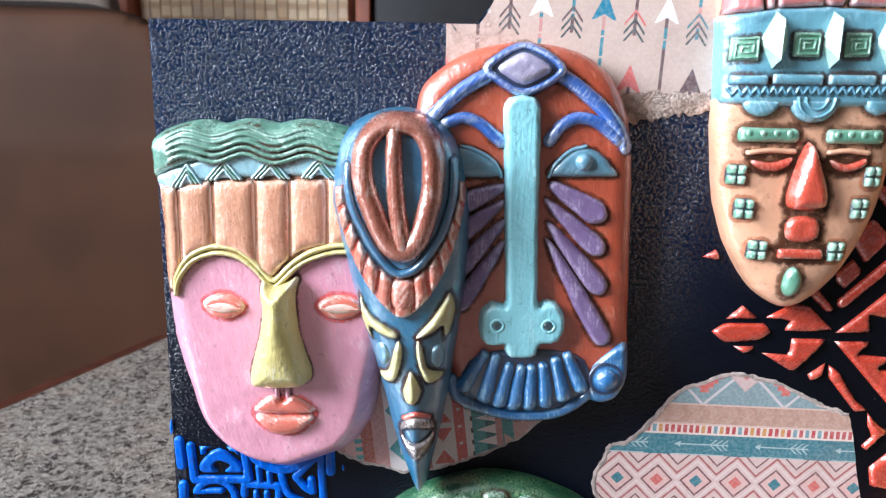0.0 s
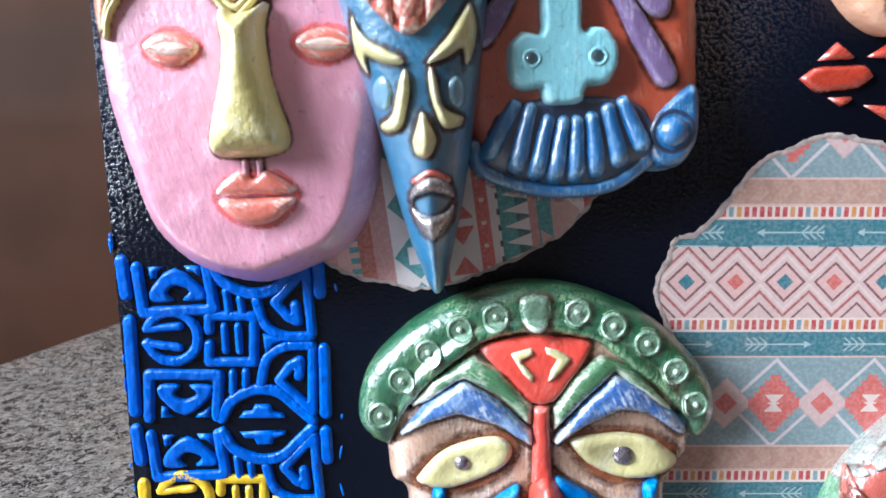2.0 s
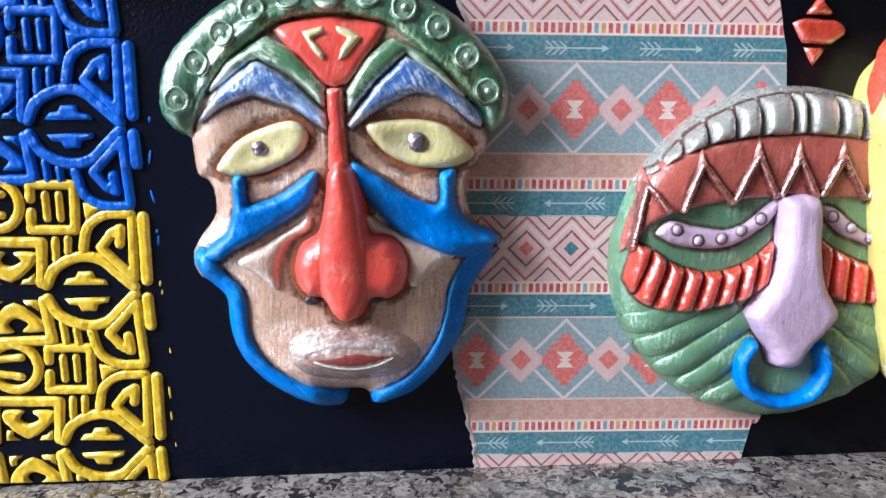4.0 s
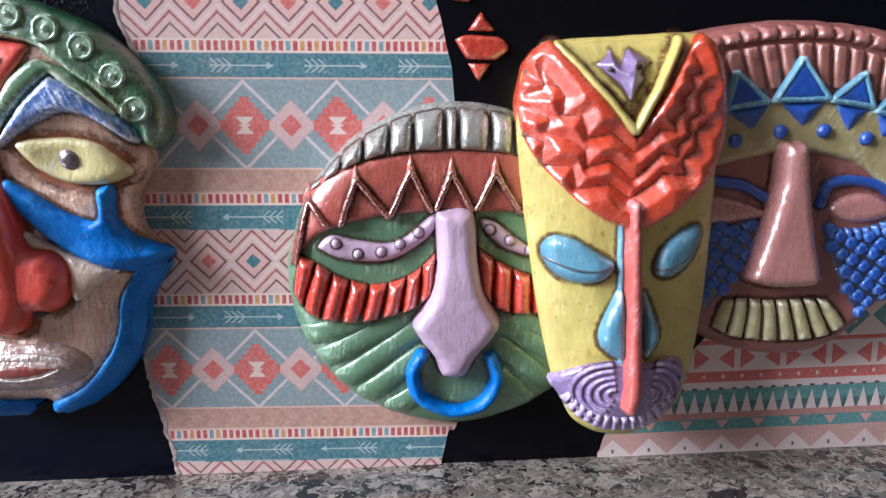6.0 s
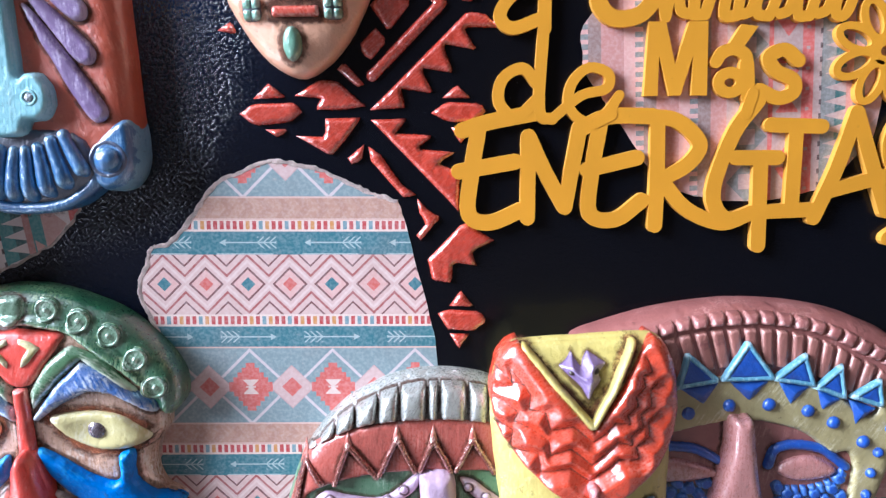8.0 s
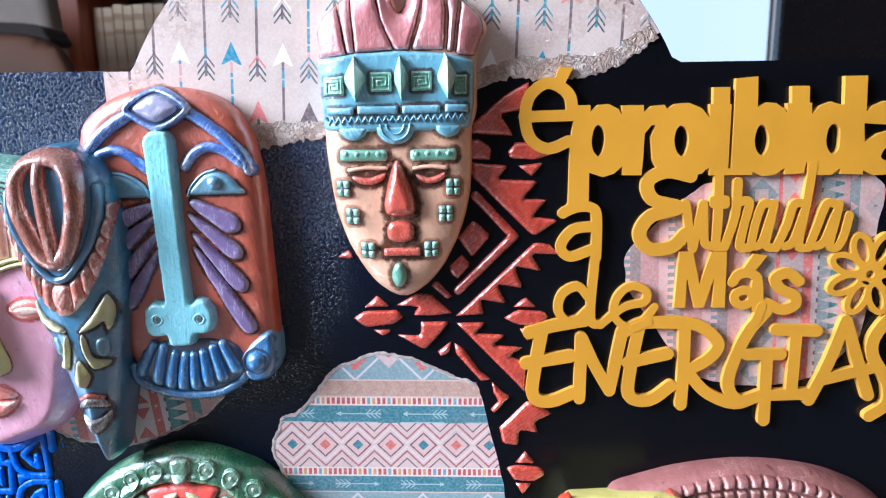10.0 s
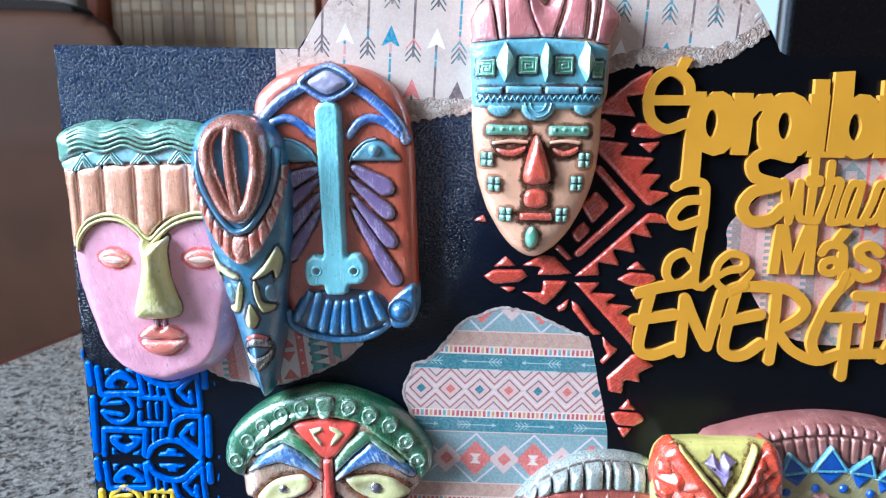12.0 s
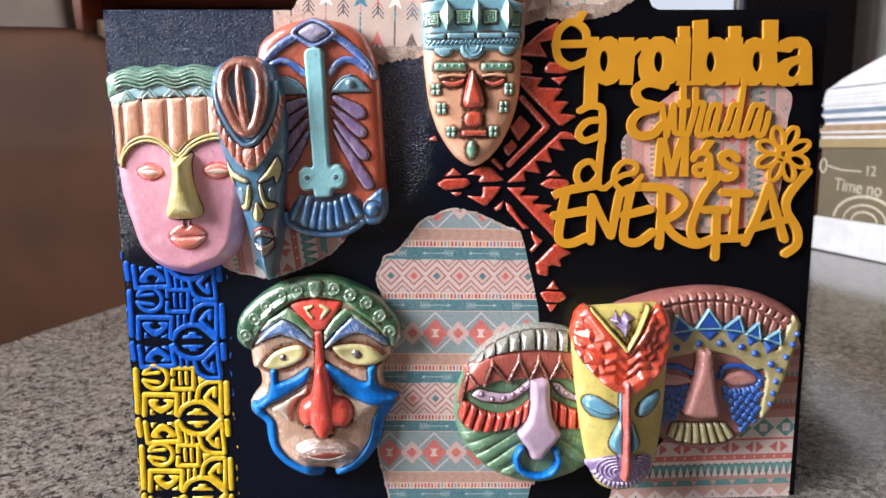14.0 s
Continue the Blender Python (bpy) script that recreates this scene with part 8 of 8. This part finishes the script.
    low = smooth([(-8.5, -37.3), (-4.1, -42.4), (3.7, -46.3), (13.8, -46.3), (20.5, -42.8), (24.1, -37.2)], 5, False)
    high = smooth([(-6.6, -34.2), (-2.6, -38), (3.8, -40.9), (11.9, -41.2), (17.5, -38.3), (20.9, -34)], 5, False)
    for cell in between(low, high, np.linspace(0, 1, 15)):
        part("beard_tip", relief([cell], 1.4, 1.0, on, 0.6), VIOLET, ob)


yellow_mask()


# -- mauve face with a fan crown --
def fan_mask():
    outline = smooth([(-61.8, 49.6), (-48.6, 56.6), (-28.7, 61.5), (-5.3, 63.3), (18.4, 60.6), (35.4, 54.9), (45.6, 48.6), (50.2, 42), (48.4, 28), (44.6, 13), (40.2, -2.5), (34.5, -13.5), (29.5, -18.2), (23, -22.7), (17.1, -29.1), (7, -35.5), (-8.6, -36.7), (-26.2, -32), (-38.8, -20.9), (-49.9, 0), (-59.3, 24.7)], 4)
    front = Dome(outline, 2.5, 12.5, 6.5)
    ob = thing("fan_crown_mask", 145, 75, "mauve resin mask with a fan crown, gold band and blue scales", "mask", "masks on the plaque")
    part("face", relief([outline], 0.0, 1.0, front, 0.9, 14), MAUVE, ob)
    outer = smooth([*[(-39.4, 56.5), (-35.1, 59.3), (-25.7, 61.5), (-14.6, 63.1), (-1.8, 63.1), (11.2, 61.1), (23, 57.3), (30.9, 53.2)], *[(36.6, 50.4), (41.6, 47.0)]], 5, False)
    inner = smooth([*[(-39.2, 52.1), (-33.7, 55.4), (-25.2, 57.4), (-14.9, 58.5), (-2.5, 58.7), (9.9, 56.7), (20.5, 53.2), (27.7, 49.1)], *[(34.2, 46.2), (39.2, 43.4)]], 5, False)
    inner, outer = inner - (0, 1.8), outer - (0, 2.2)
    for cell in between(inner, outer, np.linspace(0, 1, 17), 0.3):
        part("fan_bead", relief([rounded(np.array(cell))], 2.3, 1.5, front, 0.6), MAUVE, ob)
    root = smooth([*[(-33.5, 38.1), (-29.2, 40.4), (-21.3, 42.3), (-13.4, 43.3), (-5.2, 44.5), (4.2, 42.9), (14.1, 40.2), (22.6, 36.4), (28.4, 32.5)], *[(32.0, 30.2), (34.4, 28.4)]], 5, False)
    tip = smooth([*[(-38.6, 50.9), (-33.3, 54.2), (-24.9, 56.3), (-14.5, 57.4), (-2.4, 57.6), (9.6, 55.6), (20, 52.1), (27.2, 48)], *[(33.4, 45.0), (38.4, 41.8)]], 5, False)
    tip = tip - (0, 1.8)
    for cell in between(root, tip, np.linspace(0, 1, 17), 0.6):
        part("fan_rib", relief([cell], 1.5, 0.8, front, 0.6), FAN_BROWN, ob, "mauve fan rib")
    gold_top = smooth([*[(-34.4, 34.7), (-29.5, 38.7), (-21.6, 39.5), (-13.7, 40.7), (-5.4, 40.5), (3.9, 40.4), (13.8, 37.5), (22.3, 33.9), (27.9, 29.7)], *[(33.6, 26.8), (37.0, 34.5), (40.0, 42.5), (43, 47.3)]], 4, False)
    gold_low = smooth([*[(48.6, 41.8), (45.8, 27), (42.6, 14.6), (39.7, 5), (37.0, -2.5), (33.4, -10), (29.6, -15), (26.6, -14.2), (27.6, -1.3), (28.6, 9.0), (26.6, 14.6)], *[(21, 14.6), (12.5, 21.3), (1, 25), (-9.4, 26.1), (-20.6, 24.4), (-33.7, 21.4)]], 4, False)
    part("gold_band", relief([np.vstack([gold_top, gold_low])], 1.8, 1.6, front, 0.9, 2), ANTIQUE_GOLD, ob, "antique gold headband")
    on = lambda p: front(p) + 1.6
    teeth = [([(-28.7, 38.2), (-26.2, 48.1), (-17.2, 40.1)], [(-29.6, 37.9), (-15.6, 39.8), (-20.5, 31.9)]), ([(-14.6, 40.4), (-7.8, 51.5), (0.3, 40.5)], [(-13.8, 39.8), (0.4, 39.9), (-6.3, 32.6)]), ([(1.3, 40.2), (10, 47), (12.9, 38.2)], [(2, 39.6), (12.7, 37.3), (6.6, 31.2)]), ([(14.6, 37.2), (21.4, 43), (22.9, 34)], [(14.7, 36.3), (23, 32.8), (16.7, 29.1)]), ([(26.2, 33.8), (33.8, 38.4), (35, 31)], [(25.6, 32.5), (34.4, 29.6), (27.5, 24.3)])]
    for tri, low in teeth:
        tri, low = np.array(tri), np.array(low)
        t = part("crown_tooth", relief([tri], 1.6, 1.4, on, 0.6), COBALT, ob, "cobalt tooth with an aqua rim")
        m = tri.mean(0)
        part("tooth_rim", ridge(along(np.vstack([tri, tri[:1]]), 0.7)[:-1], 1.9, 1.5, lambda p: front(p) + 2.0, True), AQUA, t)
        part("band_triangle", relief([along(np.vstack([low, low[:1]]), 1.2)[:-1]], 2.4, 3.4, on, 0.6, power=1.1), COBALT, ob)
    beads = [(-25.3, 29.3), (-12.5, 31.6), (-0.1, 31.7), (12.3, 29.3), (20.6, 25.3), (30.6, 18.6)]
    beads += [(44.6, 36.6), (42.3, 30.4), (39.0, 22.8), (35.7, 15.0), (33.8, 8.1), (32.8, 0.7), (31.6, -5.9)]
    for k, c in enumerate(beads):
        b = part("band_bead", knob(c[0], c[1], 2.1 if k < 6 else 1.7, 2.0, on), COBALT, ob, "round cobalt bead")
        part("bead_line", ridge(oval(c[0], c[1], 2.4 if k < 6 else 2.0, 2.4 if k < 6 else 2.0, 0, 16), 2.4, 0.2, on, True, n=7, sink=0.04), GLAZE, b)
    for pts in ([(1.4, 10.9), (3.5, 16.1), (10.3, 17.4), (18.6, 15.6), (26.5, 9.7)], [(-33.9, 18), (-28.7, 17.8), (-21.4, 16.5), (-14.1, 12.5)]):
        part("eyebrow", ridge(smooth(pts, 6, False), 3.4, 2.0, front, ends=(1, 0.9)), COBALT, ob, "cobalt eyebrow")
    for pts in ([(3.7, 9), (8, 12.7), (14.5, 13.8), (21.4, 11.3), (23.7, 8), (18.6, 5.7), (10.3, 5.2)], [(-33.3, 13.7), (-24.8, 12.9), (-16.5, 10.1), (-14.3, 7.7), (-21.1, 6.2), (-33, 6.1)]):
        part("eye", relief([smooth(pts, 4)], 2.0, 3.0, front, 0.8), DUSTY_ROSE, ob, "closed dusty-rose eye")
    for lo, hi, n in (([(3.7, 0.7), (9.2, -0.4), (17.5, 0.1), (24.2, 3), (27.8, 7.2)], [(4.4, 4.4), (9.2, 3.6), (15.8, 3.8), (21.9, 6), (25.2, 9.6)], 9), ([(-32.7, 0.5), (-24.2, 2.3), (-15.1, 4.8)], [(-32.9, 4.1), (-24.7, 5), (-16.6, 7.1)], 6)):
        for cell in between(smooth(lo, 5, False), smooth(hi, 5, False), np.linspace(0, 1, n + 1), 0.3):
            part("lash", relief([cell], 1.6, 1.4, front, 0.6), COBALT, ob, "cobalt lower lash block")
    tile("nose", smooth([(-13.2, 28.1), (-9.5, 28.9), (-5.7, 27.9), (-3.6, 13.3), (-1.2, 0.4), (0.9, -9.5), (-1.4, -12.9), (-13.1, -13), (-20.4, -10.6), (-19.7, -5.7), (-16.1, 7.2), (-13.7, 18.2)], 3), 8.0, 4.6, front, DUSTY_ROSE, ob, 0.7, power=2.5, label="glossy dusty-rose nose")
    for region, corner in ((smooth([(3.1, 4.4), (12.3, 1.5), (22.1, 4), (25.4, 4.9), (26.6, -12.9), (22.8, -18.9), (17.4, -23), (12.4, -17.3), (6.6, -5.6)], 3), (4.5, 3.4)), (smooth([(-32.9, 4.1), (-21, 4.6), (-13.9, 6.7), (-14.7, -0.9), (-16.8, -5.3), (-25, -13.6), (-31.7, -19.3)], 3), (-32.9, 4.1))):
        part("cheek", relief([region], 0.4, 1.0, front, 0.9), NAVY, ob)
        loose = random.Random(5)
        for i in range(-6, 13):
            for j in range(-2, 9):
                u, v = j * 5.7 + (2.85 if i % 2 else 0), i * -2.75
                c = (corner[0] + u * 0.97 - v * 0.24 + loose.uniform(-0.3, 0.3), corner[1] + u * 0.24 + v * 0.97 + loose.uniform(-0.3, 0.3))
                if inside(np.array([c]), region)[0]:
                    k = loose.uniform(0.9, 1.04)
                    s = rounded(np.array([(c[0] - 2.8 * k, c[1] + 0.5), (c[0] + 0.4, c[1] + 2.6 * k), (c[0] + 2.8 * k, c[1] - 0.5), (c[0] - 0.4, c[1] - 2.6 * k)]))
                    part("scale", relief([s], 1.5, 1.0, lambda p: front(p) + 0.3, 0.5), COBALT, ob, "cobalt scale")
    lo = smooth([(-28.4, -25), (-22.1, -28.5), (-8.7, -30.3), (5.6, -29.3), (12.8, -25.5)], 5, False)
    hi = smooth([(-25.8, -17.1), (-18.5, -16.9), (-10, -17.6), (-1.7, -17.3), (6.5, -17.7)], 5, False)
    for cell in between(lo, hi, np.linspace(0, 1, 9), 0.3):
        tile("tooth", rounded(np.array(cell)), 2.4, 2.0, front, IVORY, ob, 0.6, label="ivory-gold tooth")


fan_mask()
